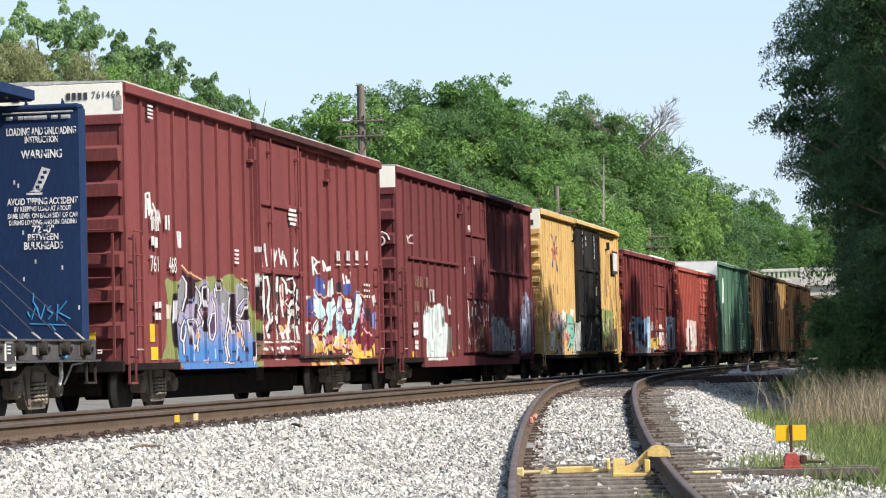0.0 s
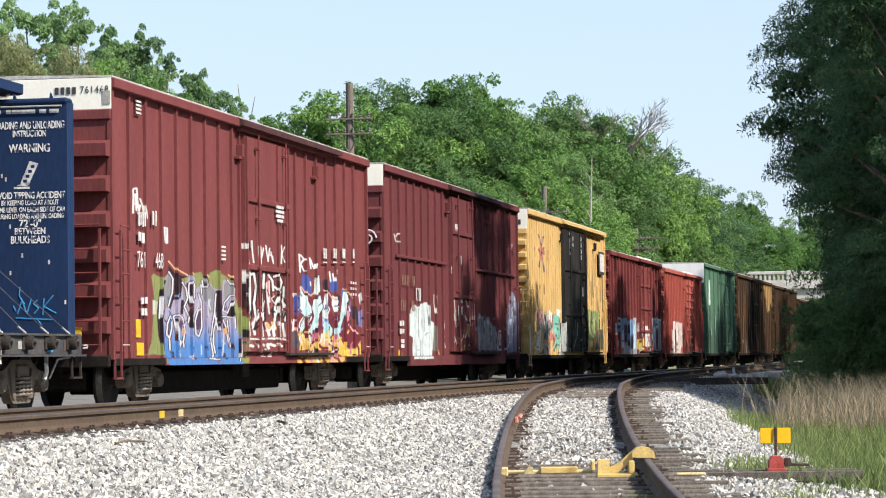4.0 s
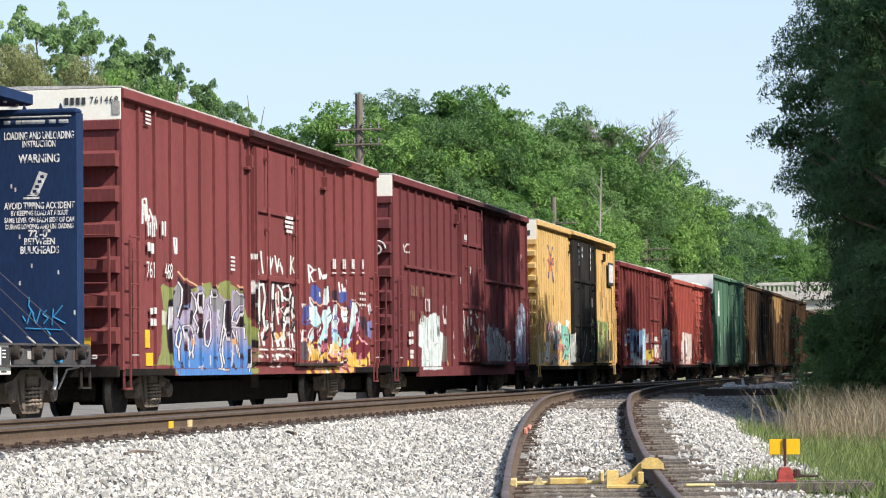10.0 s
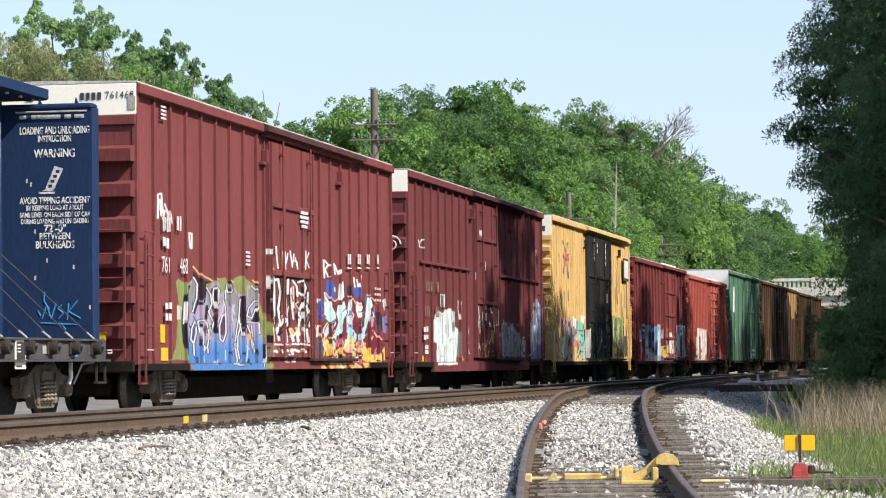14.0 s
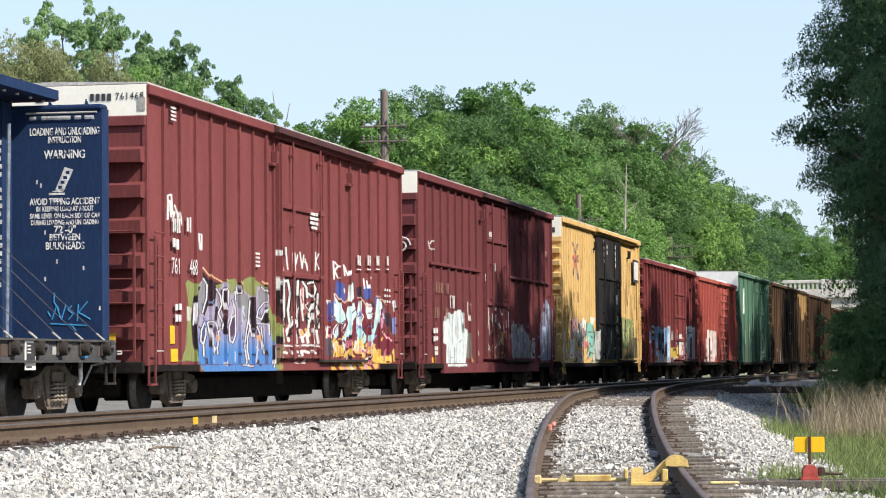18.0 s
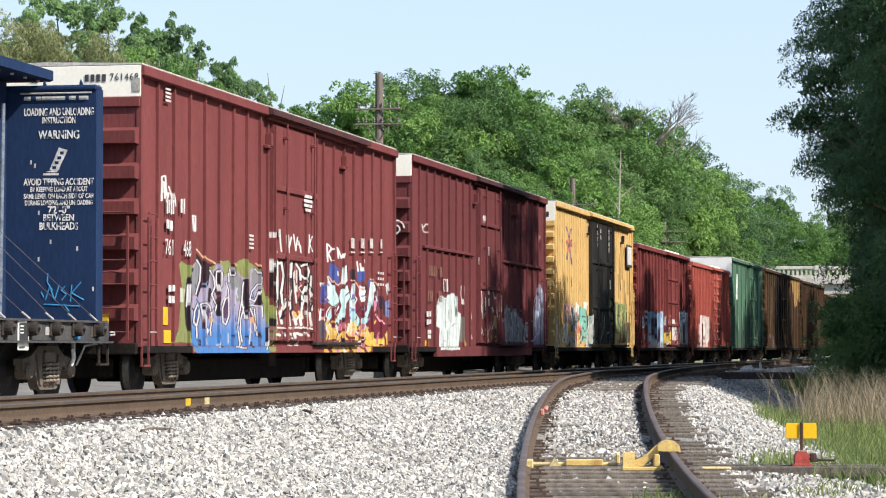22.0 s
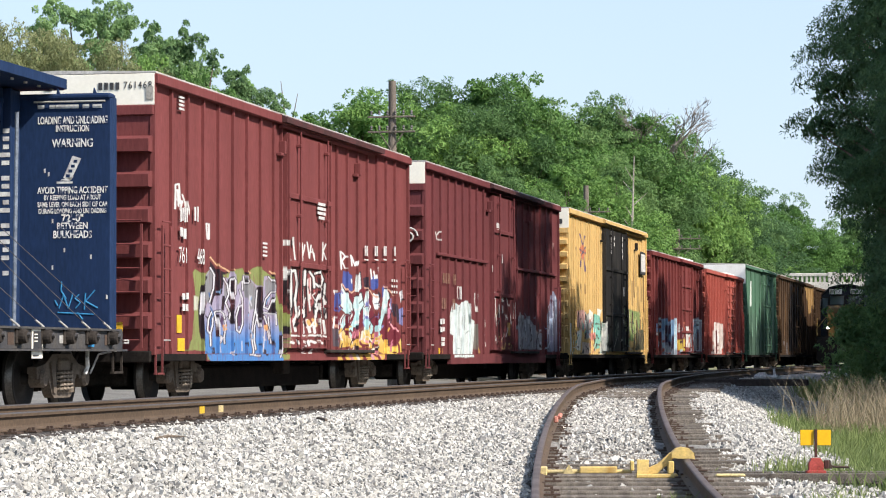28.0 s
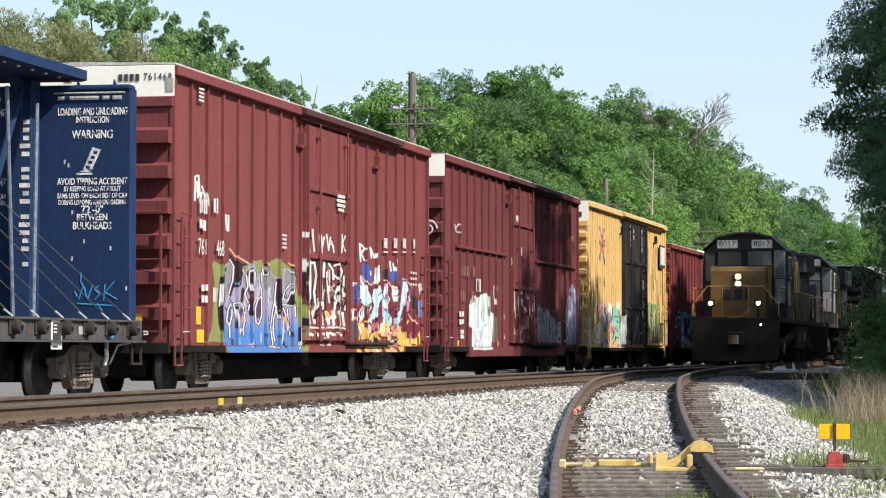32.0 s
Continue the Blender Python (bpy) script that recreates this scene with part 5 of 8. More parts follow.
    strokes = ([(3.18, 2.19), (3.42, 2.09), (3.40, 1.86), (3.15, 1.64)],
               [(3.26, 1.49), (3.08, 1.37), (3.05, 1.19), (3.21, 1.13), (3.32, 1.28), (3.32, 1.46)],
               [(3.21, 1.11), (3.24, 0.94)],
               [(3.43, 1.47), (3.56, 1.28), (3.60, 1.10)],
               [(3.43, 1.48), (3.71, 1.52), (3.99, 1.47), (4.11, 1.29), (3.99, 1.07), (4.03, 0.98)],
               [(3.96, 2.06), (4.19, 1.95), (4.27, 1.79), (4.10, 1.66), (4.39, 1.48), (4.33, 1.39)],
               [(4.38, 2.04), (4.33, 1.89), (4.44, 1.73), (4.70, 1.80), (4.74, 2.02), (4.56, 2.09), (4.38, 2.04)],
               [(4.97, 1.87), (5.12, 1.75), (5.15, 1.30), (4.98, 1.16), (4.80, 1.20), (4.75, 1.42), (4.91, 1.60), (5.13, 1.62)],
               [(5.20, 2.11), (5.26, 2.00), (5.58, 2.04), (5.50, 2.09)],
               [(6.06, 1.90), (6.00, 1.57), (6.19, 1.28)],
               [(6.00, 1.60), (5.82, 1.37), (5.70, 1.12), (5.88, 0.86), (5.82, 0.78)],
               [(6.12, 1.48), (5.90, 1.28), (5.88, 1.05), (6.01, 0.89)],
               [(6.87, 2.16), (7.34, 2.03), (7.34, 1.92), (7.00, 1.89), (6.62, 1.75), (6.52, 1.61), (6.81, 1.58), (7.13, 1.79)],
               [(6.52, 1.51), (7.34, 1.51), (7.37, 1.33)],
               [(6.56, 1.45), (6.75, 1.32), (6.88, 1.06)],
               [(6.82, 1.45), (7.01, 0.99)],
               [(7.66, 1.13), (7.68, 0.93), (7.54, 0.75)],
               [(5.50, 0.79), (6.16, 0.78)],
               [(3.81, 1.09), (3.81, 0.99)],
               [(5.14, 2.03), (5.17, 1.88)],
               [(2.66, 1.79), (2.62, 1.45)])
    for pts in strokes:
        g.line(ink, 0.05, pts)
    for pts in strokes:
        g.line(pale, 0.022, pts)
    for pts in ([(3.17, 2.36), (3.42, 2.29), (3.66, 2.22)],
                [(3.80, 2.24), (4.04, 2.22), (4.32, 2.17)],
                [(4.50, 2.21), (4.69, 2.20)],
                [(5.36, 2.21), (5.62, 2.19)],
                [(6.93, 2.26), (7.21, 2.20)]):
        g.line((0.62, 0.36, 0.18), 0.03, pts)
    g.poly((0.55, 0.27, 0.08), [(3.91, 1.29), (4.16, 1.30), (4.20, 1.21), (3.94, 1.19)])
    g.poly((0.55, 0.27, 0.08), [(6.53, 1.30), (6.80, 1.31), (6.84, 1.21), (6.55, 1.19)])
    g.line((0.03, 0.03, 0.05), 0.05, [(1.94, 1.02), (1.96, 0.97)])
    g.line((0.03, 0.03, 0.05), 0.05, [(2.78, 0.99), (2.80, 0.94)])
    g.line((0.03, 0.03, 0.05), 0.05, [(3.66, 0.99), (3.68, 0.95)])
    g.line((0.03, 0.03, 0.05), 0.05, [(4.51, 0.99), (4.53, 0.95)])
    g.line((0.03, 0.03, 0.05), 0.05, [(5.40, 0.98), (5.42, 0.94)])
    g.line((0.03, 0.03, 0.05), 0.05, [(6.25, 0.98), (6.28, 0.94)])
    g.line((0.03, 0.03, 0.05), 0.05, [(7.14, 0.98), (7.17, 0.94)])
    g.line((0.03, 0.03, 0.05), 0.05, [(3.38, 0.89), (3.40, 0.82)])
    g.line((0.03, 0.03, 0.05), 0.05, [(4.57, 0.87), (4.59, 0.81)])
    g.line((0.03, 0.03, 0.05), 0.05, [(6.57, 0.86), (6.60, 0.79)])
    g.poly(blue, [(3.02, 0.58), (3.05, 0.74), (7.75, 0.74), (7.70, 0.58)])


def door_piece(g):
    """Tall white letters outlined in black across the door."""
    white = (0.62, 0.63, 0.61)
    strokes = ([(8.03, 2.29), (7.95, 1.94), (8.08, 1.49)],
               [(8.44, 2.31), (8.57, 2.09), (8.39, 1.78), (8.58, 1.48)],
               [(8.06, 2.27), (8.44, 2.32)],
               [(8.93, 2.31), (8.96, 1.96), (9.05, 1.49)],
               [(9.16, 2.33), (9.13, 2.07)],
               [(9.47, 2.31), (9.78, 2.22), (9.84, 2.04)],
               [(9.91, 2.30), (10.28, 2.35), (10.52, 2.21), (10.28, 2.05), (9.93, 2.11)],
               [(10.37, 2.03), (9.99, 1.77), (9.97, 1.49)],
               [(10.68, 2.12), (10.58, 1.83), (10.75, 1.50)],
               [(10.20, 1.74), (10.37, 1.50)],
               [(9.38, 2.15), (9.45, 1.80), (9.59, 1.82)])
    for pts in strokes:
        g.line(BLACK_C, 0.09, pts)
    for pts in strokes:
        g.line(white, 0.044, pts)
    g.poly((0.60, 0.50, 0.48), [(9.33, 2.18), (9.58, 2.21), (9.64, 1.81), (9.36, 1.78)])
    for pts in ([(8.22, 2.23), (8.25, 1.54)],
                [(8.74, 2.32), (8.80, 1.48)],
                [(9.22, 2.04), (9.25, 1.49)],
                [(9.67, 2.19), (9.70, 1.88)],
                [(10.49, 2.00), (10.25, 1.78)],
                [(10.10, 2.24), (10.16, 2.13)]):
        g.line(BLACK_C, 0.024, pts)
    for pts in ([(9.44, 2.27), (9.50, 1.91)],
                [(9.84, 1.99), (9.87, 1.88)]):
        g.line((0.45, 0.08, 0.08), 0.02, pts)
    for pts in ([(7.98, 1.42), (8.05, 1.20)],
                [(8.31, 1.42), (8.45, 1.22)],
                [(8.94, 1.41), (9.03, 1.20)],
                [(9.28, 1.43), (9.51, 1.21)],
                [(9.79, 1.32), (9.88, 1.20)],
                [(10.23, 1.45), (10.32, 1.20)],
                [(10.58, 1.43), (10.69, 1.21)]):
        g.line(white, 0.06, pts)
    for pts in ([(9.36, 1.41), (9.48, 1.35)],
                [(9.73, 1.43), (10.00, 1.33)]):
        g.line((0.60, 0.34, 0.08), 0.07, pts)
    for pts in ([(8.04, 1.13), (8.34, 1.13)],
                [(8.47, 1.13), (8.72, 1.12)],
                [(8.86, 1.15), (9.28, 1.14)],
                [(9.45, 1.15), (9.93, 1.14)],
                [(10.08, 1.15), (10.38, 1.14)],
                [(10.56, 1.15), (10.76, 1.14)]):
        g.line(white, 0.04, pts)
    for pts in ([(7.99, 1.02), (8.29, 1.00)],
                [(8.59, 1.03), (8.67, 1.00)],
                [(9.00, 1.04), (9.28, 1.02)],
                [(9.40, 1.05), (9.48, 0.97)],
                [(9.60, 1.04), (9.94, 1.01)],
                [(10.12, 1.04), (10.44, 1.01)]):
        g.line((0.66, 0.65, 0.62), 0.055, pts)
    for pts in ([(8.29, 2.81), (8.35, 2.66), (8.43, 2.52)],
                [(8.77, 2.82), (8.85, 2.51), (9.04, 2.66), (9.15, 2.79)],
                [(9.34, 2.85), (9.48, 2.56), (9.63, 2.81)],
                [(9.72, 2.75), (9.90, 2.55), (9.84, 2.68), (9.58, 2.69)],
                [(10.51, 2.89), (10.50, 2.56)],
                [(10.54, 2.74), (10.75, 2.87)],
                [(10.54, 2.72), (10.76, 2.59)]):
        g.line(white, 0.03, pts)
    for pts in ([(8.05, 2.57), (8.14, 2.42), (8.15, 1.64), (7.95, 1.60)],
                [(7.75, 2.47), (7.82, 2.27), (7.73, 1.97)],
                [(11.33, 2.02), (11.37, 1.91)],
                [(11.72, 2.03), (11.79, 1.97)]):
        g.line(white, 0.03, pts)
    g.poly(white, [(7.67, 2.83), (7.91, 2.84), (7.91, 2.74), (7.68, 2.72)])
    for pts in ([(7.66, 1.62), (7.82, 1.47), (7.74, 1.37)],
                [(8.01, 0.93), (8.09, 0.73)]):
        g.line((0.24, 0.29, 0.07), 0.06, pts)


def flame_piece(g):
    """Turquoise and white letters over yellow flames with dark red and blue."""
    blue, red, cyan, yel, ink = (0.035, 0.07, 0.29), (0.14, 0.010, 0.025), (0.34, 0.58, 0.60), (0.60, 0.36, 0.03), (0.03, 0.025, 0.04)
    g.poly(ink, [(14.21, 2.32), (14.55, 2.37), (14.86, 2.14), (14.55, 2.08), (14.30, 2.13)])
    g.poly(ink, [(15.51, 2.14), (15.99, 1.98), (15.63, 1.87), (15.21, 1.95)])
    g.poly(ink, [(16.86, 1.88), (17.46, 1.85), (17.84, 1.49), (17.46, 1.46), (16.95, 1.64)])
    g.poly((0.09, 0.08, 0.10), [(11.57, 1.31), (12.14, 1.28), (12.15, 0.95), (11.65, 0.95)])
    g.poly(blue, [(12.39, 2.15), (12.49, 2.42), (12.89, 2.41), (13.25, 2.36), (13.32, 2.07), (12.90, 2.01), (12.51, 2.08)])
    g.poly(blue, [(11.70, 1.65), (11.79, 1.99), (12.29, 2.01), (12.33, 1.68), (12.03, 1.59)])
    g.poly(blue, [(14.89, 2.35), (15.24, 2.43), (15.52, 2.27), (15.28, 2.11), (14.90, 2.14)])
    g.poly(blue, [(15.91, 2.16), (16.13, 2.25), (16.27, 2.02), (15.99, 1.97)])
    g.poly(red, [(11.72, 1.50), (11.95, 1.60), (12.30, 1.53), (12.74, 1.35), (13.22, 1.58), (13.68, 2.07), (14.21, 2.14), (14.93, 1.99), (15.00, 1.73), (15.28, 1.61), (15.95, 1.66), (16.40, 1.98), (16.71, 1.92), (16.79, 1.76), (16.72, 1.48), (17.50, 1.37), (17.88, 1.13), (16.68, 0.96), (15.25, 1.26), (14.56, 1.41), (13.23, 1.24), (12.58, 1.27), (11.80, 1.30)])
    g.poly(red, [(12.55, 2.05), (13.22, 2.02), (13.42, 1.92), (13.22, 1.75), (12.90, 1.94)])
    g.poly(cyan, [(12.32, 2.15), (12.66, 2.02), (13.26, 1.80), (13.32, 1.66), (12.93, 1.54), (12.82, 1.42), (12.43, 1.27), (12.19, 1.29), (12.46, 1.50), (12.74, 1.58), (12.36, 1.67), (12.26, 1.90)], ((0.58, 0.68, 0.68), 1.5, 2.1))
    g.poly(cyan, [(13.55, 2.39), (13.98, 2.44), (14.05, 2.12), (13.71, 2.03), (13.47, 2.06)], ((0.58, 0.68, 0.68), 1.5, 2.1))
    g.poly(cyan, [(13.47, 1.95), (14.05, 2.04), (14.32, 1.79), (13.92, 1.63), (13.65, 1.44), (13.42, 1.21), (13.07, 1.05), (12.97, 1.28), (13.23, 1.43), (13.49, 1.62), (13.30, 1.76)], ((0.58, 0.68, 0.68), 1.5, 2.1))
    g.poly(cyan, [(14.45, 2.10), (14.76, 1.98), (14.49, 1.71), (14.90, 1.46), (15.18, 1.38), (15.01, 1.22), (14.39, 1.18), (14.22, 1.45), (14.22, 1.75)], ((0.58, 0.68, 0.68), 1.5, 2.1))
    g.poly(cyan, [(16.13, 2.17), (16.60, 2.11), (16.69, 1.99), (16.31, 1.86), (16.24, 1.63), (15.88, 1.39), (15.71, 1.07), (15.32, 1.11), (15.25, 1.42), (15.78, 1.54), (15.97, 1.82)], ((0.58, 0.68, 0.68), 1.5, 2.1))
    g.poly((0.66, 0.72, 0.76), [(15.14, 2.07), (15.70, 1.96), (15.77, 1.77), (15.25, 1.72), (15.05, 1.88)])
    for pts in ([(12.32, 2.15), (12.66, 2.02), (13.26, 1.80), (13.32, 1.66), (12.93, 1.54), (12.82, 1.42), (12.43, 1.27)],
                [(13.55, 2.39), (13.98, 2.44), (14.05, 2.12)],
                [(13.47, 1.95), (14.05, 2.04), (14.32, 1.79), (13.92, 1.63), (13.65, 1.44), (13.42, 1.21)],
                [(14.45, 2.10), (14.76, 1.98), (14.49, 1.71), (14.90, 1.46), (15.18, 1.38)],
                [(16.13, 2.17), (16.60, 2.11), (16.69, 1.99), (16.31, 1.86), (16.24, 1.63), (15.88, 1.39)],
                [(12.74, 1.57), (13.22, 1.64)],
                [(13.72, 1.78), (14.22, 1.90)],
                [(15.25, 1.84), (15.74, 1.86)]):
        g.line(ink, 0.022, pts)
    for pts in ([(12.32, 2.16), (12.42, 1.94), (12.45, 1.69)],
                [(13.71, 2.41), (13.88, 2.12)],
                [(13.55, 1.70), (14.02, 1.74)],
                [(14.55, 2.02), (14.35, 1.71), (14.59, 1.45)],
                [(16.31, 2.14), (16.46, 1.99), (16.10, 1.74)],
                [(15.28, 2.00), (15.63, 1.81)],
                [(12.49, 1.43), (12.71, 1.50)]):
        g.line((0.62, 0.64, 0.64), 0.03, pts)
    g.poly((0.52, 0.17, 0.28), [(16.29, 1.74), (16.70, 1.79), (16.83, 1.60), (16.35, 1.50)])
    gold = ((0.64, 0.54, 0.20), 0.95, 1.3)
    g.poly(yel, [(12.18, 0.94), (12.27, 1.24), (12.50, 1.27), (12.78, 1.17), (12.94, 1.25), (13.20, 1.09), (13.39, 0.95)], gold)
    g.poly(yel, [(13.36, 0.95), (13.65, 1.16), (13.99, 1.11), (14.19, 1.26), (14.73, 1.31), (14.99, 1.11), (15.42, 1.17), (15.96, 1.20), (16.17, 1.00), (16.68, 0.96), (17.42, 1.01), (17.80, 1.13), (17.92, 0.84), (16.14, 0.80), (15.25, 0.91), (14.22, 0.94)], gold)
    g.poly(yel, [(12.18, 0.84), (13.39, 0.86), (14.56, 0.84), (16.07, 0.81), (16.03, 0.71), (12.18, 0.73)])
    g.poly((0.74, 0.52, 0.05), [(16.14, 0.93), (16.68, 0.97), (17.50, 0.95), (17.54, 0.85), (16.87, 0.81), (16.17, 0.82)])
    for pts in ([(12.71, 1.24), (12.84, 1.10), (12.75, 0.95)],
                [(13.69, 1.12), (14.22, 0.96)],
                [(14.56, 1.12), (15.01, 1.03)],
                [(15.78, 1.27), (16.06, 1.12), (16.35, 1.03)],
                [(16.68, 1.36), (17.20, 1.21), (17.61, 0.97), (17.61, 0.81)],
                [(16.35, 1.43), (16.86, 1.28)],
                [(15.25, 1.00), (15.36, 0.84)],
                [(13.99, 1.01), (14.56, 0.96)],
                [(12.46, 0.80), (12.56, 0.73)],
                [(13.56, 0.80), (13.72, 0.72)],
                [(14.91, 0.81), (15.25, 0.77)]):
        g.line(red, 0.05, pts)
    for pts in ([(13.72, 1.05), (13.99, 1.11)],
                [(14.22, 1.11), (14.56, 1.01)],
                [(15.25, 0.81), (15.78, 0.73)],
                [(16.68, 1.48), (17.05, 1.36), (17.54, 1.29)],
                [(12.91, 0.78), (13.23, 0.75)],
                [(15.69, 1.06), (15.43, 0.96)]):
        g.line((0.70, 0.30, 0.34), 0.04, pts)
    for pts in ([(12.39, 2.16), (12.70, 2.06), (13.22, 2.02), (13.48, 2.07)],
                [(14.35, 2.13), (14.83, 2.10), (15.10, 2.00)],
                [(15.03, 2.04), (15.63, 1.92)],
                [(16.09, 2.21), (16.67, 2.15), (17.01, 2.04)],
                [(11.49, 1.52), (11.80, 1.34), (12.14, 1.25)]):
        g.line((0.60, 0.34, 0.24), 0.032, pts)
    g.poly((0.62, 0.62, 0.66), [(17.61, 2.12), (17.91, 2.18), (18.04, 2.02), (17.80, 1.89)])
    g.poly((0.16, 0.18, 0.42), [(17.57, 1.75), (18.05, 1.82), (17.95, 1.41), (17.61, 1.44)])
    for pts in ([(12.25, 2.79), (12.35, 2.45)],
                [(12.32, 2.78), (12.64, 2.71), (12.38, 2.60), (12.64, 2.48)],
                [(13.13, 2.76), (13.22, 2.56)],
                [(13.18, 2.75), (13.48, 2.56), (13.64, 2.65)],
                [(14.89, 2.53), (15.00, 2.35)],
                [(15.17, 2.50), (15.28, 2.36)],
                [(15.38, 2.57), (15.49, 2.39)],
                [(11.31, 1.52), (11.37, 1.34)],
                [(11.74, 1.52), (11.65, 1.31)],
                [(11.98, 1.54), (11.89, 1.31)]):
        g.line((0.70, 0.70, 0.70), 0.038, pts)
    for pts in ([(13.19, 2.29), (13.22, 2.22)],
                [(11.79, 2.03), (11.73, 1.99)]):
        g.line((0.55, 0.55, 0.55), 0.03, pts)
    g.poly(yel, [(11.9, 0.58), (11.85, 0.76), (13.4, 0.78), (14.0, 0.70), (15.9, 0.74), (15.8, 0.58)])
    for u, c in ((12.3, red), (12.9, (0.50, 0.20, 0.24)), (13.5, (0.60, 0.58, 0.54)), (14.1, red), (14.8, (0.52, 0.24, 0.30)), (15.4, red)):
        g.line(c, 0.07, [(u, 0.77), (u + 0.2, 0.68), (u + 0.1, 0.60)])


def bars(car, rows, material=None, y=-1.548):
    """Unreadable lettering as plain bars: (place along, height, width, tall)."""
    for x, z, w, h in rows:
        part("lettering_bar", Shape().box(x - w / 2, x + w / 2, y, y + 0.012, z - h / 2, z + h / 2), material or M_WORNWHITE, car)


def car_one():
    g = Paint()
    lilac_piece(g)
    door_piece(g)
    flame_piece(g)
    scribble(g, 5, (11.9, 17.2, 0.85, 1.35), [(0.12, 0.01, 0.02), (0.62, 0.58, 0.50), (0.60, 0.36, 0.03), (0.45, 0.12, 0.18), (0.03, 0.02, 0.03)], 60, 0.034, 0.22)
    scribble(g, 6, (11.7, 16.9, 1.35, 2.05), [(0.60, 0.62, 0.62), (0.03, 0.02, 0.04), (0.14, 0.01, 0.025), (0.16, 0.18, 0.42)], 34, 0.026, 0.30)
    scribble(g, 7, (8.1, 10.9, 1.3, 2.1), [BLACK_C, BLACK_C, (0.60, 0.60, 0.58), (0.30, 0.06, 0.06)], 26, 0.026, 0.35)
    scribble(g, 8, (2.7, 7.6, 0.8, 1.9), [(0.012, 0.09, 0.26), (0.014, 0.013, 0.02), (0.45, 0.44, 0.50), (0.14, 0.30, 0.52)], 22, 0.018, 0.30)
    scribble(g, 9, (7.6, 11.2, 0.82, 1.2), [(0.60, 0.58, 0.56), (0.05, 0.02, 0.02), (0.25, 0.12, 0.10)], 22, 0.026, 0.10)
    # the old herald and small tags
    for pts in ([(1.22, 3.05), (1.25, 3.42), (1.45, 3.45), (1.48, 3.15), (1.3, 3.2)], [(1.5, 3.05), (1.6, 3.2)], [(1.62, 3.3), (1.72, 3.22), (1.85, 3.0)], [(1.35, 3.35), (1.40, 3.1)]):
        g.line(WHITE_C, 0.03, pts)
    g.line((0.6, 0.6, 0.6), 0.03, [(2.98, 2.90), (3.14, 2.90), (3.12, 2.66), (3.02, 2.66), (2.98, 2.90)])
    ln = 18.42
    car = boxcar(0.0, ln, 5.07, 0.79, "red-brown high-cube boxcar with colourful graffiti along its lower side", M_BROWN_RED,
                 rib_row(0.94, 7.1, 0.88) + rib_row(11.85, 17.1, 0.875) + [7.62, 11.3], (7.85, 11.1), g, 3.5, 0.014, (M_CREAM, 0.45), 6, sill=(2.85, 16.2, 0.69), trucks=(3.05, 15.95))
    h = ln / 2
    hb = h - 0.10
    # reporting marks are plain bars, the number stands
    bars(car, [(1.27 - hb, 2.98, 0.05, 0.24), (1.37 - hb, 2.98, 0.05, 0.20), (1.49 - hb, 2.98, 0.05, 0.24), (1.60 - hb, 2.98, 0.05, 0.22), (2.05 - hb, 3.02, 0.07, 0.22), (2.2 - hb, 3.02, 0.06, 0.24)])
    letters("number", "761", 0.36, M_WORNWHITE, car, on_side(1.40 - hb, -1.544, 2.33), span=0.42)
    letters("number", "468", 0.36, M_WORNWHITE, car, on_side(2.38 - hb, -1.544, 2.34), span=0.42)
    bars(car, [(1.30 - hb, 2.70, 0.12, 0.14), (1.48 - hb, 2.68, 0.14, 0.16), (1.42 - hb, 1.70, 0.13, 0.10), (1.62 - hb, 1.71, 0.13, 0.10), (1.42 - hb, 1.53, 0.12, 0.11), (1.60 - hb, 1.53, 0.12, 0.11)])
    bars(car, [(1.30 - hb, 4.80 - 0.06 * k, 0.26, 0.03) for k in range(4)])
    bars(car, [(10.16 - hb, 3.60 - 0.085 * k, (0.55, 0.62, 0.58, 0.42)[k], 0.055) for k in range(4)], y=-1.612)
    bars(car, [(6.32 - hb, 2.72 - 0.07 * k, 0.26, 0.035) for k in range(4)])
    for x, z, w in ((14.18, 2.86, 0.26), (15.09, 2.89, 0.28), (15.92, 2.92, 0.24), (16.87, 2.95, 0.12)):
        bars(car, [(x - hb - w * 0.3, z + 0.02, w * 0.35, 0.20), (x - hb + w * 0.3, z + 0.02, w * 0.35, 0.20), (x - hb, z - 0.16, w + 0.06, 0.025)])
    bars(car, [(16.6 - hb + 0.22 * (k % 3), 2.35 - 0.12 * (k // 3), 0.10, 0.05) for k in range(9)])
    bars(car, [(8.02 - hb, 2.83, 0.12, 0.14)], y=-1.612)
    for u, z, w, t in ((1.42, 1.27, 0.24, 0.28), (1.52, 0.95, 0.36, 0.20)):
        part("decal", Shape().box(u - h - w / 2, u - h + w / 2, -1.505, -1.494, z - t / 2, z + t / 2), M_TAG, car, "yellow safety decal")
    xe = -h - 0.028
    letters("number", "761468", 0.155, M_INK, car, on_end(xe, -1.28, 4.86), span=0.44, gap=1.2)
    for k in range(4):
        part("lettering_bar", Shape().box(xe - 0.003, xe, -0.69 - 0.09 * k - 0.03, -0.69 - 0.09 * k + 0.03, 4.80, 4.91), M_INK, car)
    part("lettering_bar", Shape().box(xe - 0.003, xe, 0.08, 0.2, 4.80, 4.88), M_INK, car)
    part("end_patch", Shape().box(xe - 0.004, xe, -1.53, -1.41, 4.64, 4.84), M_PATCHGREY, car, "grey repainted patch")
    part("decal", Shape().box(-h - 0.262, -h - 0.246, -1.12, -0.85, 1.14, 1.28), M_TAG, car, "yellow safety decal")


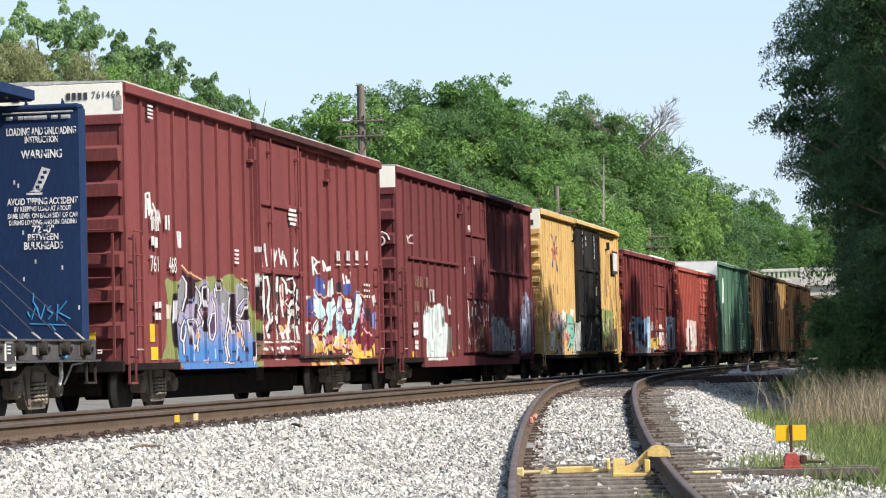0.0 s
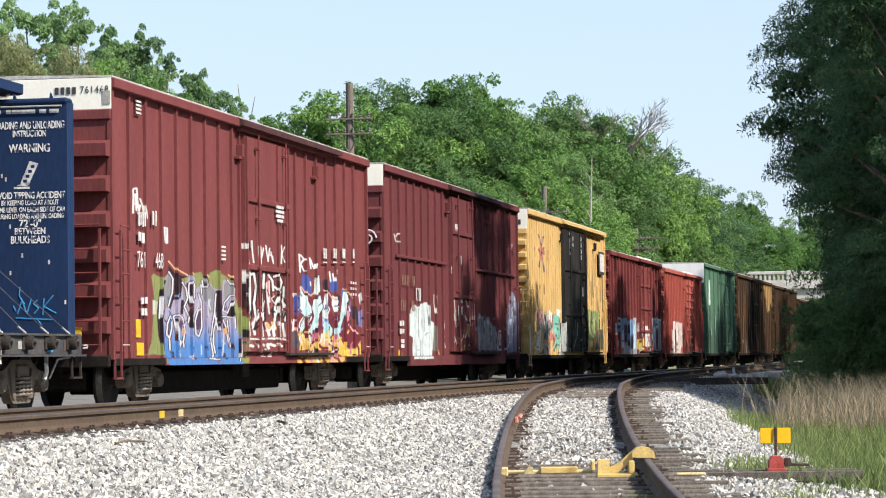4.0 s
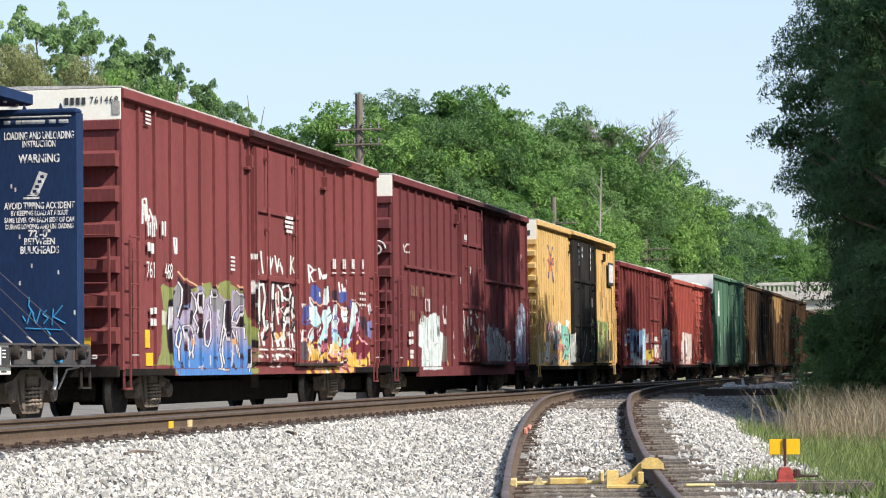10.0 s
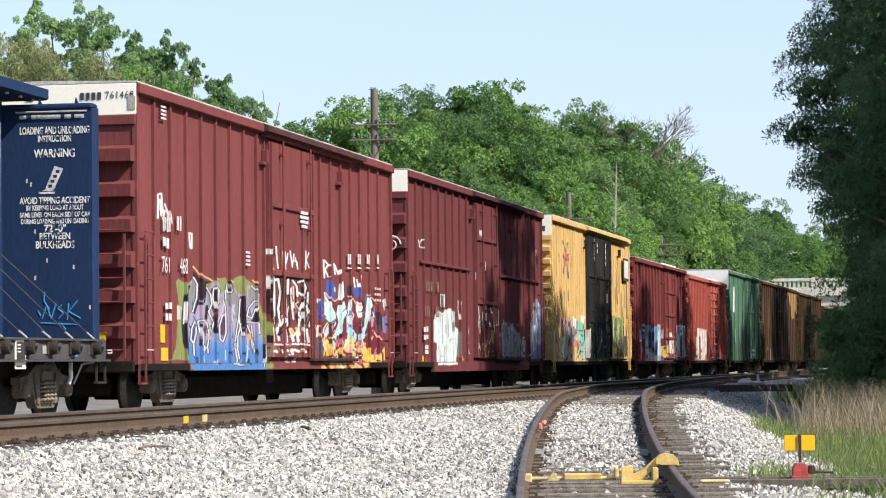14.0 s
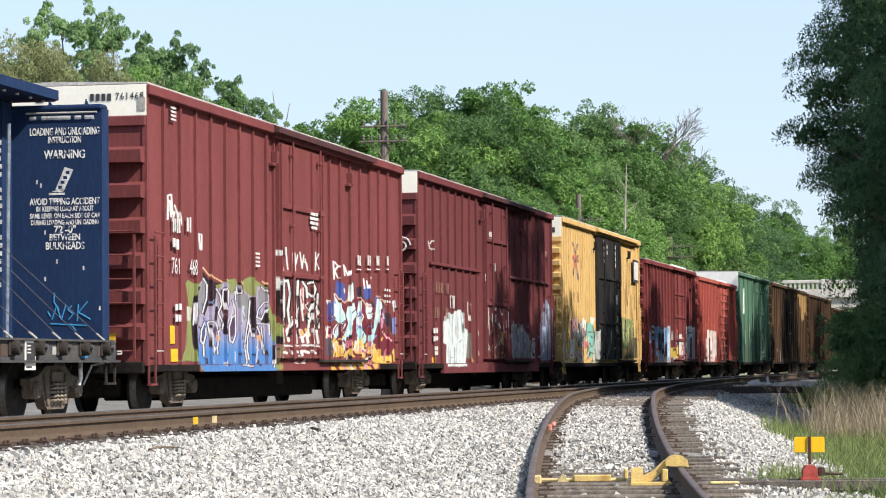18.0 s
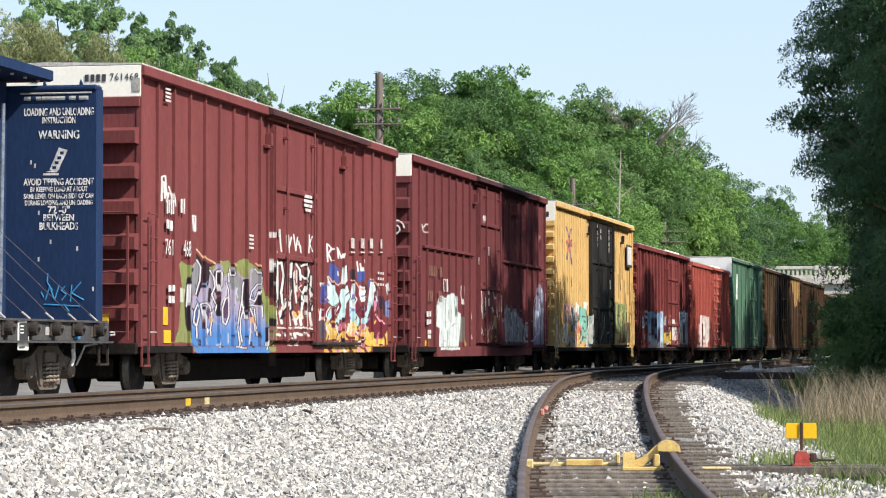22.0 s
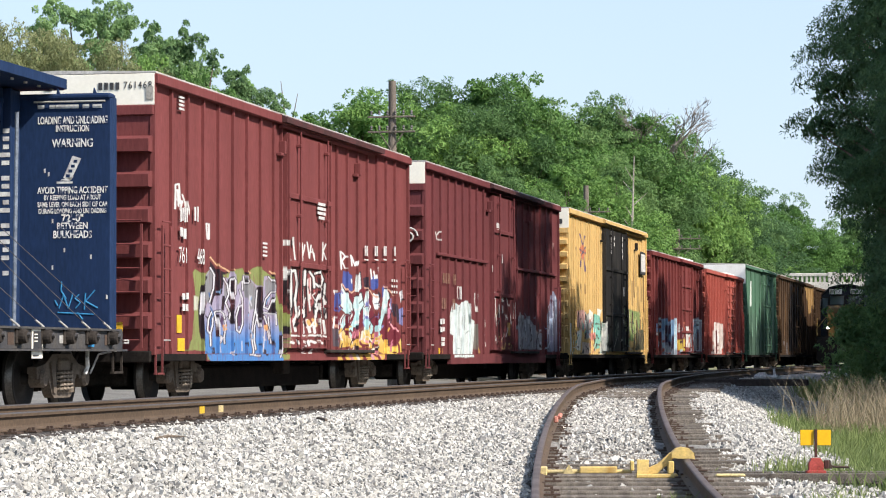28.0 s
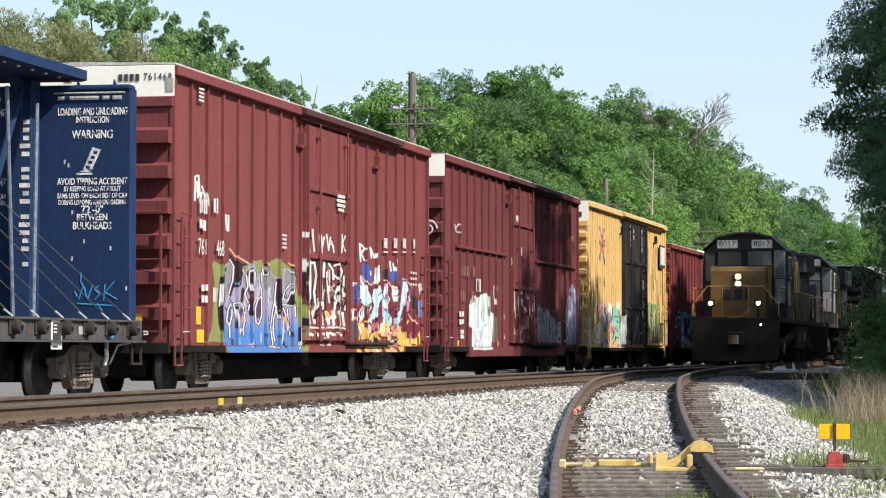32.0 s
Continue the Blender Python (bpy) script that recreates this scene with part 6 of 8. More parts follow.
def car_two():
    g = Paint()
    pale = (0.60, 0.68, 0.68)
    g.poly(pale, [(3.02, 1.77), (3.38, 1.99), (4.12, 1.97), (4.49, 2.07), (5.21, 2.08), (5.53, 1.92), (5.58, 1.67), (6.06, 1.62), (5.94, 1.20), (5.73, 0.73), (3.32, 0.73), (3.40, 1.24), (3.02, 1.29)])
    for pts in ([(3.60, 1.94), (3.68, 1.35)],
                [(4.12, 1.93), (4.07, 1.25)],
                [(4.72, 2.02), (4.80, 1.40)],
                [(5.21, 2.02), (5.32, 1.53)],
                [(3.65, 1.19), (3.60, 0.80)],
                [(4.35, 1.19), (4.30, 0.76)],
                [(4.92, 1.30), (5.26, 1.36)],
                [(5.56, 1.59), (5.50, 1.20)],
                [(3.68, 0.94), (4.13, 0.94)]):
        g.line((0.18, 0.24, 0.24), 0.022, pts)
    g.poly((0.16, 0.15, 0.13), [(6.03, 1.54), (6.53, 1.57), (6.53, 0.93), (5.85, 0.93)])
    g.poly((0.28, 0.28, 0.30), [(12.02, 1.79), (12.58, 1.89), (13.15, 1.73), (13.74, 1.86), (14.55, 1.63), (15.15, 1.44), (16.00, 1.37), (15.92, 0.94), (12.23, 0.93)])
    for pts in ([(12.23, 1.73), (12.44, 1.00)],
                [(13.23, 1.71), (13.37, 1.25)],
                [(14.22, 1.60), (14.47, 1.01)],
                [(15.38, 1.39), (15.61, 0.98)]):
        g.line((0.50, 0.50, 0.52), 0.05, pts)
    for pts in ([(12.80, 1.74), (12.94, 0.94)],
                [(13.74, 1.63), (13.88, 0.97)],
                [(14.93, 1.45), (15.08, 0.95)]):
        g.line((0.07, 0.05, 0.05), 0.03, pts)
    g.poly((0.20, 0.22, 0.32), [(17.51, 2.63), (18.16, 2.60), (18.73, 2.35), (18.81, 0.88), (16.70, 0.88), (16.74, 1.92), (17.30, 2.03)])
    for pts in ([(17.67, 2.59), (17.83, 1.94)],
                [(18.32, 2.47), (18.48, 1.81)],
                [(17.50, 1.80), (17.66, 1.02)]):
        g.line((0.46, 0.56, 0.72), 0.05, pts)
    for pts in ([(17.99, 2.33), (18.15, 0.89)],
                [(17.18, 1.93), (17.10, 0.96)]):
        g.line((0.05, 0.03, 0.05), 0.035, pts)
    g.poly((0.34, 0.18, 0.17), [(17.68, 4.47), (18.08, 4.43), (18.16, 3.91), (17.84, 3.78), (17.63, 4.02)])
    for pts in ([(3.90, 2.40), (4.18, 2.40), (4.12, 2.12), (3.90, 2.13), (3.90, 2.40)],
                [(6.08, 2.29), (6.03, 2.10), (6.20, 1.85)],
                [(6.26, 2.26), (6.32, 1.88)],
                [(7.17, 2.40), (7.29, 2.21)],
                [(7.23, 1.84), (7.42, 1.55), (7.17, 1.27), (7.54, 1.02), (7.23, 0.99)],
                [(1.38, 3.57), (1.53, 3.41), (1.84, 3.42)],
                [(1.79, 3.61), (1.58, 3.52)],
                [(2.75, 1.69), (2.81, 1.41)],
                [(8.35, 2.37), (8.48, 1.91), (8.29, 1.55)],
                [(8.99, 2.07), (8.87, 1.57)],
                [(10.51, 1.89), (10.71, 1.59)],
                [(11.12, 2.14), (11.05, 1.72)],
                [(9.91, 2.34), (10.24, 2.06)]):
        g.line((0.60, 0.58, 0.56), 0.03, pts)
    for pts in ([(6.38, 0.98), (6.63, 0.86)],
                [(10.24, 1.59), (10.37, 1.29)]):
        g.line((0.42, 0.24, 0.06), 0.07, pts)
    for pts in ([(8.39, 1.16), (10.85, 1.20)],
                [(8.39, 1.07), (10.85, 1.11)],
                [(8.87, 1.56), (8.93, 1.28)]):
        g.line((0.10, 0.035, 0.035), 0.04, pts)
    scribble(g, 22, (11.8, 15.6, 0.95, 1.95), [(0.46, 0.46, 0.48), (0.06, 0.04, 0.04), (0.20, 0.20, 0.22)], 30, 0.03, 0.4)
    scribble(g, 23, (8.2, 11.0, 0.95, 2.2), [(0.50, 0.48, 0.46), (0.08, 0.03, 0.03), (0.36, 0.24, 0.08)], 24, 0.024, 0.25)
    scribble(g, 24, (16.3, 18.6, 0.9, 2.4), [(0.42, 0.48, 0.60), (0.06, 0.04, 0.08), (0.20, 0.20, 0.34)], 18, 0.03, 0.4)
    ln = 18.78
    car = boxcar(20.13, ln, 5.10, 0.79, "maroon high-cube boxcar with a raised belt rail and white graffiti", M_BROWN_OLD,
                 rib_row(0.94, 7.1, 0.88) + rib_row(11.85, 17.5, 0.88), (8.05, 11.2), g, 4.0, 0.022, (M_CREAM, 0.45), 6, belt=((1.4, 7.55, 3.08), (11.75, 18.3, 3.06)),
                 sill=(2.9, 16.4, 0.58), door_bars=(3.9, 2.3), ladder=True)
    h = ln / 2
    hb = h - 0.13
    bars(car, [(u - hb, 2.55, 0.07, 0.24) for u in (1.86, 2.02, 2.2, 2.42, 2.58, 3.1, 3.26)], M_FADED)
    bars(car, [(u - hb, 1.97, 0.08, 0.25) for u in (1.72, 1.95, 2.12, 2.98, 3.18)], M_FADED)
    bars(car, [(8.75 - hb, 4.06, 0.5, 0.13), (8.75 - hb, 3.90, 0.5, 0.13)], y=-1.572)
    bars(car, [(8.02 - hb, 2.95, 0.22, 0.18), (9.3 - hb, 3.24, 0.12, 0.22), (9.3 - hb, 2.2, 0.22, 0.12), (9.3 - hb, 1.95, 0.16, 0.2)], y=-1.572)
    bars(car, [(1.62 - hb, 1.55, 0.2, 0.12), (1.9 - hb, 1.56, 0.18, 0.12), (1.62 - hb, 1.37, 0.2, 0.12), (1.9 - hb, 1.38, 0.2, 0.10), (1.82 - hb, 1.15, 0.34, 0.09), (1.82 - hb, 1.04, 0.34, 0.09), (3.95 - hb, 2.25, 0.12, 0.3)])
    part("decal", Shape().box(1.85 - h - 0.2, 1.85 - h + 0.2, -1.505, -1.494, 0.82, 0.95), M_TAG, car, "yellow safety decal")
    # curled tag on the end, and the end's number as a bar
    sw = Shape()
    pts = [(-h - 0.235, -1.22 - 0.20 * math.cos(t * 0.45) * (1 - t / 26), 3.42 + 0.20 * math.sin(t * 0.45) * (1 - t / 26)) for t in range(21)]
    sw.bar(pts, 0.022, 6)
    part("painted_curl", sw, M_WORNWHITE, car, "white sprayed curl")
    part("lettering_bar", Shape().box(-h - 0.031, -h - 0.028, -1.0, -0.65, 4.80, 4.97), M_INK, car)


def car_three():
    g = Paint()
    white, ink = (0.72, 0.73, 0.69), (0.04, 0.045, 0.05)
    for pts in ([(2.38, 4.45), (2.91, 4.16), (2.75, 3.81), (2.45, 3.48)],
                [(3.36, 4.41), (2.94, 4.10), (3.21, 3.71), (3.43, 3.36)]):
        g.line((0.10, 0.07, 0.18), 0.06, pts)
    g.poly((0.52, 0.13, 0.05), [(2.31, 4.01), (2.91, 4.16), (3.59, 3.97), (2.98, 3.69), (2.60, 3.80)])
    for pts in ([(2.38, 3.99), (3.51, 3.89)],
                [(3.44, 4.08), (2.60, 3.80)]):
        g.line((0.10, 0.08, 0.14), 0.05, pts)
    for pts in ([(1.64, 4.02), (1.68, 3.77)],
                [(4.13, 4.04), (4.16, 3.74)],
                [(2.56, 2.91), (2.60, 2.66)],
                [(3.31, 2.95), (3.39, 2.67)],
                [(1.49, 2.52), (1.52, 1.84)],
                [(4.98, 2.83), (5.01, 2.59)]):
        g.line((0.26, 0.17, 0.07), 0.045, pts)
    # darkened yellow strokes right of the door, dappled tree shade as colour
    for pts in ([(13.18, 4.18), (13.26, 3.41)],
                [(14.71, 4.36), (14.89, 3.19)],
                [(16.19, 4.09), (16.37, 2.70)],
                [(17.71, 3.80), (17.69, 2.59)],
                [(13.97, 3.30), (14.11, 2.52)],
                [(15.48, 3.14), (15.47, 2.35)]):
        g.line((0.38, 0.25, 0.09), 0.1, pts)
    for pts in ([(12.90, 4.17), (12.98, 3.02)],
                [(14.32, 4.02), (14.50, 2.79)],
                [(15.30, 4.25), (15.19, 3.40)],
                [(16.89, 3.78), (16.97, 2.31)],
                [(18.33, 3.41), (18.31, 2.19)],
                [(15.77, 2.68), (15.96, 2.16)]):
        g.line((0.20, 0.13, 0.05), 0.06, pts)
    g.poly((0.62, 0.34, 0.32), [(1.78, 2.13), (3.31, 2.16), (3.49, 1.58), (2.44, 1.54), (1.63, 1.67)])
    g.poly(white, [(1.77, 1.50), (2.59, 1.57), (2.47, 0.93), (1.62, 0.92)])
    g.poly((0.23, 0.27, 0.31), [(3.50, 2.03), (4.42, 2.11), (4.89, 1.82), (4.49, 1.40), (3.49, 1.22)])
    g.poly(white, [(4.27, 2.20), (4.89, 2.12), (4.89, 1.81), (4.26, 1.88)])
    g.poly(white, [(5.77, 2.25), (6.74, 2.24), (6.58, 2.01), (5.81, 2.04)])
    g.poly((0.15, 0.50, 0.43), [(5.09, 2.09), (6.45, 2.02), (6.78, 1.55), (6.44, 0.99), (5.24, 0.99), (5.01, 1.53)])
    g.poly((0.55, 0.16, 0.14), [(4.18, 1.45), (5.52, 1.51), (5.60, 1.30), (4.42, 1.22)])
    g.poly(white, [(6.74, 1.78), (7.65, 1.86), (7.72, 0.82), (6.24, 0.81), (6.57, 1.07)])
    g.poly(white, [(0.41, 1.76), (0.98, 1.71), (1.01, 0.81), (0.33, 0.77)])
    g.poly((0.70, 0.68, 0.62), [(4.57, 0.75), (7.55, 0.72), (7.47, 0.63), (4.64, 0.64)])
    g.poly((0.50, 0.40, 0.36), [(2.74, 1.19), (4.26, 1.17), (4.18, 0.81), (2.66, 0.81)])
    for pts in ([(2.07, 2.07), (2.29, 1.62)],
                [(3.42, 2.10), (3.57, 1.58), (3.34, 1.29)],
                [(4.50, 1.78), (4.89, 1.65), (4.26, 1.58)],
                [(5.13, 2.05), (5.04, 1.53)],
                [(5.52, 1.77), (6.25, 1.76)],
                [(5.68, 1.42), (6.16, 1.30)],
                [(6.45, 1.96), (6.74, 1.61)],
                [(5.84, 1.12), (6.49, 1.09)],
                [(1.26, 1.05), (1.99, 1.03)],
                [(3.49, 1.06), (4.10, 0.94)]):
        g.line(ink, 0.05, pts)
    for pts in ([(4.41, 1.18), (4.57, 0.94)],
                [(5.28, 1.20), (5.52, 0.94)],
                [(0.98, 1.27), (1.33, 0.93)],
                [(3.34, 1.86), (3.57, 1.52)]):
        g.line(white, 0.035, pts)
    g.poly((0.17, 0.27, 0.09), [(12.69, 2.36), (15.86, 2.28), (16.25, 1.63), (14.77, 1.21), (12.86, 1.33)])
    g.poly((0.05, 0.06, 0.045), [(14.68, 1.62), (16.91, 1.71), (17.05, 0.97), (14.18, 0.96)])
    for pts in ([(13.06, 2.31), (13.24, 1.35)],
                [(14.10, 2.26), (13.91, 1.74), (14.48, 1.29)],
                [(15.17, 2.21), (15.46, 1.63)],
                [(16.06, 2.03), (15.95, 1.23)],
                [(12.87, 1.92), (14.68, 1.88)]):
        g.line(ink, 0.06, pts)
    for pts in ([(13.44, 2.25), (13.52, 1.61)],
                [(14.68, 2.19), (14.97, 1.75)],
                [(11.49, 2.35), (11.67, 1.84)],
                [(12.04, 2.23), (11.94, 1.59)],
                [(15.66, 2.15), (15.76, 1.69)]):
        g.line((0.42, 0.50, 0.22), 0.035, pts)
    for pts in ([(12.95, 1.15), (13.71, 0.96)],
                [(8.31, 1.01), (8.40, 0.83)],
                [(10.94, 1.96), (11.12, 1.59)],
                [(12.85, 0.71), (14.18, 0.67)]):
        g.line((0.40, 0.42, 0.38), 0.04, pts)
    scribble(g, 32, (1.0, 7.0, 0.85, 2.1), [(0.04, 0.045, 0.05), (0.62, 0.62, 0.58), (0.45, 0.14, 0.12), (0.15, 0.40, 0.36)], 46, 0.034, 0.35)
    scribble(g, 33, (7.3, 12.1, 0.9, 2.4), [(0.10, 0.10, 0.09), (0.20, 0.24, 0.14), (0.34, 0.34, 0.30)], 26, 0.03, 0.4)
    scribble(g, 34, (12.6, 17.0, 0.9, 2.3), [(0.03, 0.04, 0.03), (0.30, 0.38, 0.15), (0.16, 0.10, 0.04)], 34, 0.04, 0.4)
    ln = 17.49
    car = boxcar(40.7, ln, 5.14, 0.79, "faded yellow boxcar with a black sliding door", M_YELLOW, rib_row(0.7, 6.7, 0.46) + rib_row(12.7, 17.0, 0.46), (7.05, 12.3), g, 5.0, 0.026,
                 (M_CREAM, 0.55), 9, door_colour=M_BLACKDOOR, rib_w=0.10, rib_d=0.018, door_bars=(3.55, 2.1))
    h = ln / 2
    hb = h - 0.16
    bars(car, [(8.5 - hb, 4.72 - 0.2 * k, 0.28, 0.14) for k in range(4)] + [(9.1 - hb, 4.6 - 0.2 * k, 0.12, 0.12) for k in range(2)] + [(10.9 - hb, 4.65 - 0.2 * k, 0.34, 0.15) for k in range(4)] + [(11.3 - hb, 2.9, 0.2, 0.3)], y=-1.572)
    part("placard", Shape().box(15.5 - h, 16.8 - h, -1.60, -1.57, 3.60, 4.40, 0.01), M_INK, car, "black framed sign board")
    part("placard_face", Shape().box(15.6 - h, 16.7 - h, -1.606, -1.601, 3.70, 4.32), M_WORNWHITE, car, "worn white sign face")
    part("lettering_bar", Shape().box(-h - 0.031, -h - 0.028, -1.35, -1.0, 4.65, 4.80), M_INK, car)


def car_four():
    g = Paint()
    g.poly((0.13, 0.27, 0.44), [(3.06, 2.12), (4.40, 2.18), (5.30, 2.05), (6.91, 2.22), (7.93, 2.15), (7.68, 1.02), (3.03, 0.87)])
    g.poly((0.30, 0.36, 0.42), [(3.12, 1.26), (7.73, 1.27), (7.61, 0.73), (3.13, 0.75)])
    for pts in ([(7.29, 2.19), (7.16, 1.03)],
                [(4.84, 1.97), (4.98, 1.42)],
                [(3.57, 1.72), (3.53, 0.96)]):
        g.line((0.48, 0.66, 0.76), 0.07, pts)
    for pts in ([(5.47, 1.97), (5.10, 1.42), (5.62, 0.96)],
                [(4.21, 1.88), (4.33, 1.27)],
                [(6.39, 1.58), (6.13, 0.96)]):
        g.line((0.04, 0.03, 0.06), 0.07, pts)
    g.poly((0.62, 0.46, 0.05), [(8.02, 1.39), (9.90, 1.44), (9.92, 0.95), (8.06, 0.99)])
    for pts in ([(8.40, 1.91), (8.56, 1.43)],
                [(9.16, 1.76), (9.02, 1.11)]):
        g.line((0.10, 0.02, 0.03), 0.12, pts)
    g.poly((0.62, 0.62, 0.60), [(9.73, 1.91), (11.10, 1.94), (11.40, 1.10), (10.22, 1.08)])
    g.poly((0.32, 0.33, 0.38), [(12.43, 2.24), (14.61, 2.32), (17.43, 2.16), (17.59, 0.93), (11.71, 0.95)])
    for pts in ([(13.28, 2.22), (17.14, 2.22)],
                [(16.20, 2.13), (16.53, 1.61), (17.45, 1.64)],
                [(13.67, 2.04), (13.89, 1.12)],
                [(15.26, 1.97), (14.99, 1.46)]):
        g.line((0.56, 0.74, 0.74), 0.06, pts)
    for pts in ([(14.54, 2.05), (14.60, 1.03)],
                [(12.65, 1.95), (12.72, 1.03)],
                [(16.97, 1.55), (16.98, 0.94)]):
        g.line((0.10, 0.06, 0.07), 0.07, pts)
    for pts in ([(4.96, 4.22), (5.50, 3.30), (4.91, 2.28)],
                [(6.51, 3.32), (6.95, 2.38)],
                [(3.95, 4.34), (3.86, 2.50)]):
        g.line((0.13, 0.025, 0.03), 0.1, pts)
    scribble(g, 42, (1.5, 15.6, 0.85, 2.2), [(0.42, 0.56, 0.62), (0.05, 0.04, 0.06), (0.55, 0.56, 0.55), (0.14, 0.26, 0.42), (0.45, 0.12, 0.08)], 70, 0.045, 0.5)
    car = boxcar(59.5, 16.23, 4.58, 0.79, "rust-red low boxcar with blue graffiti along its foot", M_RED3, rib_row(0.7, 8.2, 0.94) + rib_row(12.8, 15.6, 0.9), (8.6, 12.2), g, 4.2, 0.04, None, 8,
                 rib_w=0.12, rib_d=0.07, door_bars=(3.5, 2.6, 1.7), roof_colour=M_RED3)
    part("roof_patch", Shape().box(0.0, 4.5, -1.57, -1.50, 4.50, 4.62, 0.01), M_WHITE, car, "white roof edge patch")


def car_five():
    g = Paint()
    g.poly((0.60, 0.54, 0.50), [(3.12, 2.22), (6.87, 2.18), (6.98, 1.30), (6.02, 0.83), (2.38, 0.83)])
    for pts in ([(3.59, 2.19), (3.44, 0.94)],
                [(4.86, 2.11), (4.89, 0.94)],
                [(6.33, 2.03), (6.07, 1.03)]):
        g.line((0.74, 0.72, 0.70), 0.09, pts)
    for pts in ([(4.14, 1.83), (4.07, 0.88)],
                [(5.57, 1.66), (5.72, 0.94)],
                [(8.89, 2.05), (8.69, 1.30), (11.30, 1.12)],
                [(7.36, 2.13), (7.23, 0.93)],
                [(10.86, 2.16), (10.20, 1.03)],
                [(12.87, 1.50), (12.69, 0.83)]):
        g.line((0.14, 0.05, 0.05), 0.09, pts)
    for pts in ([(8.07, 0.89), (11.05, 0.85)],
                [(14.80, 1.02), (14.94, 0.81)]):
        g.line((0.62, 0.50, 0.46), 0.07, pts)
    scribble(g, 52, (1.5, 14.5, 0.85, 1.9), [(0.60, 0.56, 0.53), (0.12, 0.05, 0.05), (0.44, 0.20, 0.17)], 36, 0.045, 0.5)
    car = boxcar(76.9, 15.54, 4.46, 0.79, "orange-red low boxcar with narrow side ribs", M_ORANGE, rib_row(0.6, 7.8, 0.6) + rib_row(11.9, 15.0, 0.6), (8.1, 11.5), g, 2.6, 0.04, None, 8,
                 rib_w=0.12, rib_d=0.06, door_bars=tuple(1.2 + 0.34 * k for k in range(9)))
    part("roof_patch", Shape().box(-0.6, 3.4, -1.57, -1.50, 4.38, 4.50, 0.01), M_WHITE, car, "white roof edge patch")


def car_six():
    g = Paint()
    # darker green over the lower side paints in the trees' shade
    dark = (0.045, 0.085, 0.06)
    g.poly(dark, [(1.25, 3.02), (2.68, 3.24), (3.75, 2.75), (5.15, 3.02), (6.49, 2.26), (8.18, 2.59), (9.62, 1.97), (11.56, 2.52), (13.29, 2.21), (15.57, 2.78), (15.94, 0.90), (14.94, 0.74), (1.99, 0.74)], ((0.075, 0.15, 0.10), 1.2, 3.0))
    for pts in ([(9.02, 5.13), (8.34, 2.80), (8.23, 0.91)],
                [(10.47, 4.85), (9.66, 1.33)],
                [(7.85, 4.78), (7.12, 2.99)]):
        g.line(dark, 0.14, pts)
    for pts in ([(5.77, 2.67), (5.92, 1.74)],
                [(11.47, 2.19), (11.76, 1.66)],
                [(3.43, 2.34), (3.66, 1.73)],
                [(13.79, 3.08), (13.79, 2.32)]):
        g.line((0.16, 0.30, 0.21), 0.1, pts)
    g.line((0.78, 0.82, 0.78), 0.1, [(2.91, 4.40), (2.68, 3.22)])
    boxcar(93.7, 15.9, 5.18, 0.79, "green high-cube boxcar with a white end, dark streaks and tree shade painted below", M_GREEN, rib_row(0.7, 15.4, 2.1), (8.3, 12.7), g, 4.9, 0.05, (M_WHITE, 0.9), 8, door_bars=(4.4, 3.3, 2.2, 1.3))


def car_seven():
    g = Paint()
    g.poly((0.013, 0.010, 0.010), [(6.97, 4.92), (12.29, 4.96), (11.26, 0.98), (6.24, 0.99)])
    g.poly((0.34, 0.20, 0.06), [(16.80, 4.99), (24.69, 5.12), (24.10, 2.55), (22.41, 3.94), (20.00, 3.14), (18.55, 4.13)])
    for pts in ([(23.71, 4.99), (23.42, 2.41)],
                [(21.48, 4.82), (21.00, 3.41)],
                [(19.02, 4.64), (19.06, 3.89)]):
        g.line((0.42, 0.26, 0.08), 0.09, pts)
    for pts in ([(0.92, 4.49), (0.68, 2.92)],
                [(4.52, 4.34), (3.59, 1.35)],
                [(15.26, 4.68), (14.12, 2.10)],
                [(17.82, 2.87), (17.23, 1.13)]):
        g.line((0.14, 0.075, 0.03), 0.12, pts)
    for pts in ([(3.15, 1.52), (3.45, 0.90)],
                [(5.13, 1.47), (5.18, 0.83)]):
        g.line((0.20, 0.20, 0.22), 0.09, pts)
    boxcar(111.3, 22.8, 5.16, 0.79, "dark brown boxcar streaked with rust-yellow paint", M_BROWN6, rib_row(0.7, 22.2, 1.2), (9.2, 12.6), g, 5.0, 0.06, None, 8)
    # the two tail cars' dark brown stands in for tree shade on them
    boxcar(135.8, 18.5, 5.1, 0.79, "boxcar coloured dark brown for the shade under the trees", M_BROWN6, rib_row(0.7, 17.8, 0.9), (7.6, 11.0), None, 2.9, 0.2, None, 8)
    boxcar(156.1, 18.5, 4.6, 0.79, "dull boxcar coloured dark brown for the shade under the trees", M_BROWN6, rib_row(0.7, 17.8, 0.9), (7.6, 11.0), None, 2.9, 0.2, None, 8)


M_FADED = mat("faded_lettering", (0.25, 0.14, 0.095), (0.17, 0.075, 0.06), rough=0.7, scale=8, fine=50)
M_PATCHGREY = mat("grey_patch", (0.42, 0.40, 0.36), rough=0.6, scale=4, fine=40)


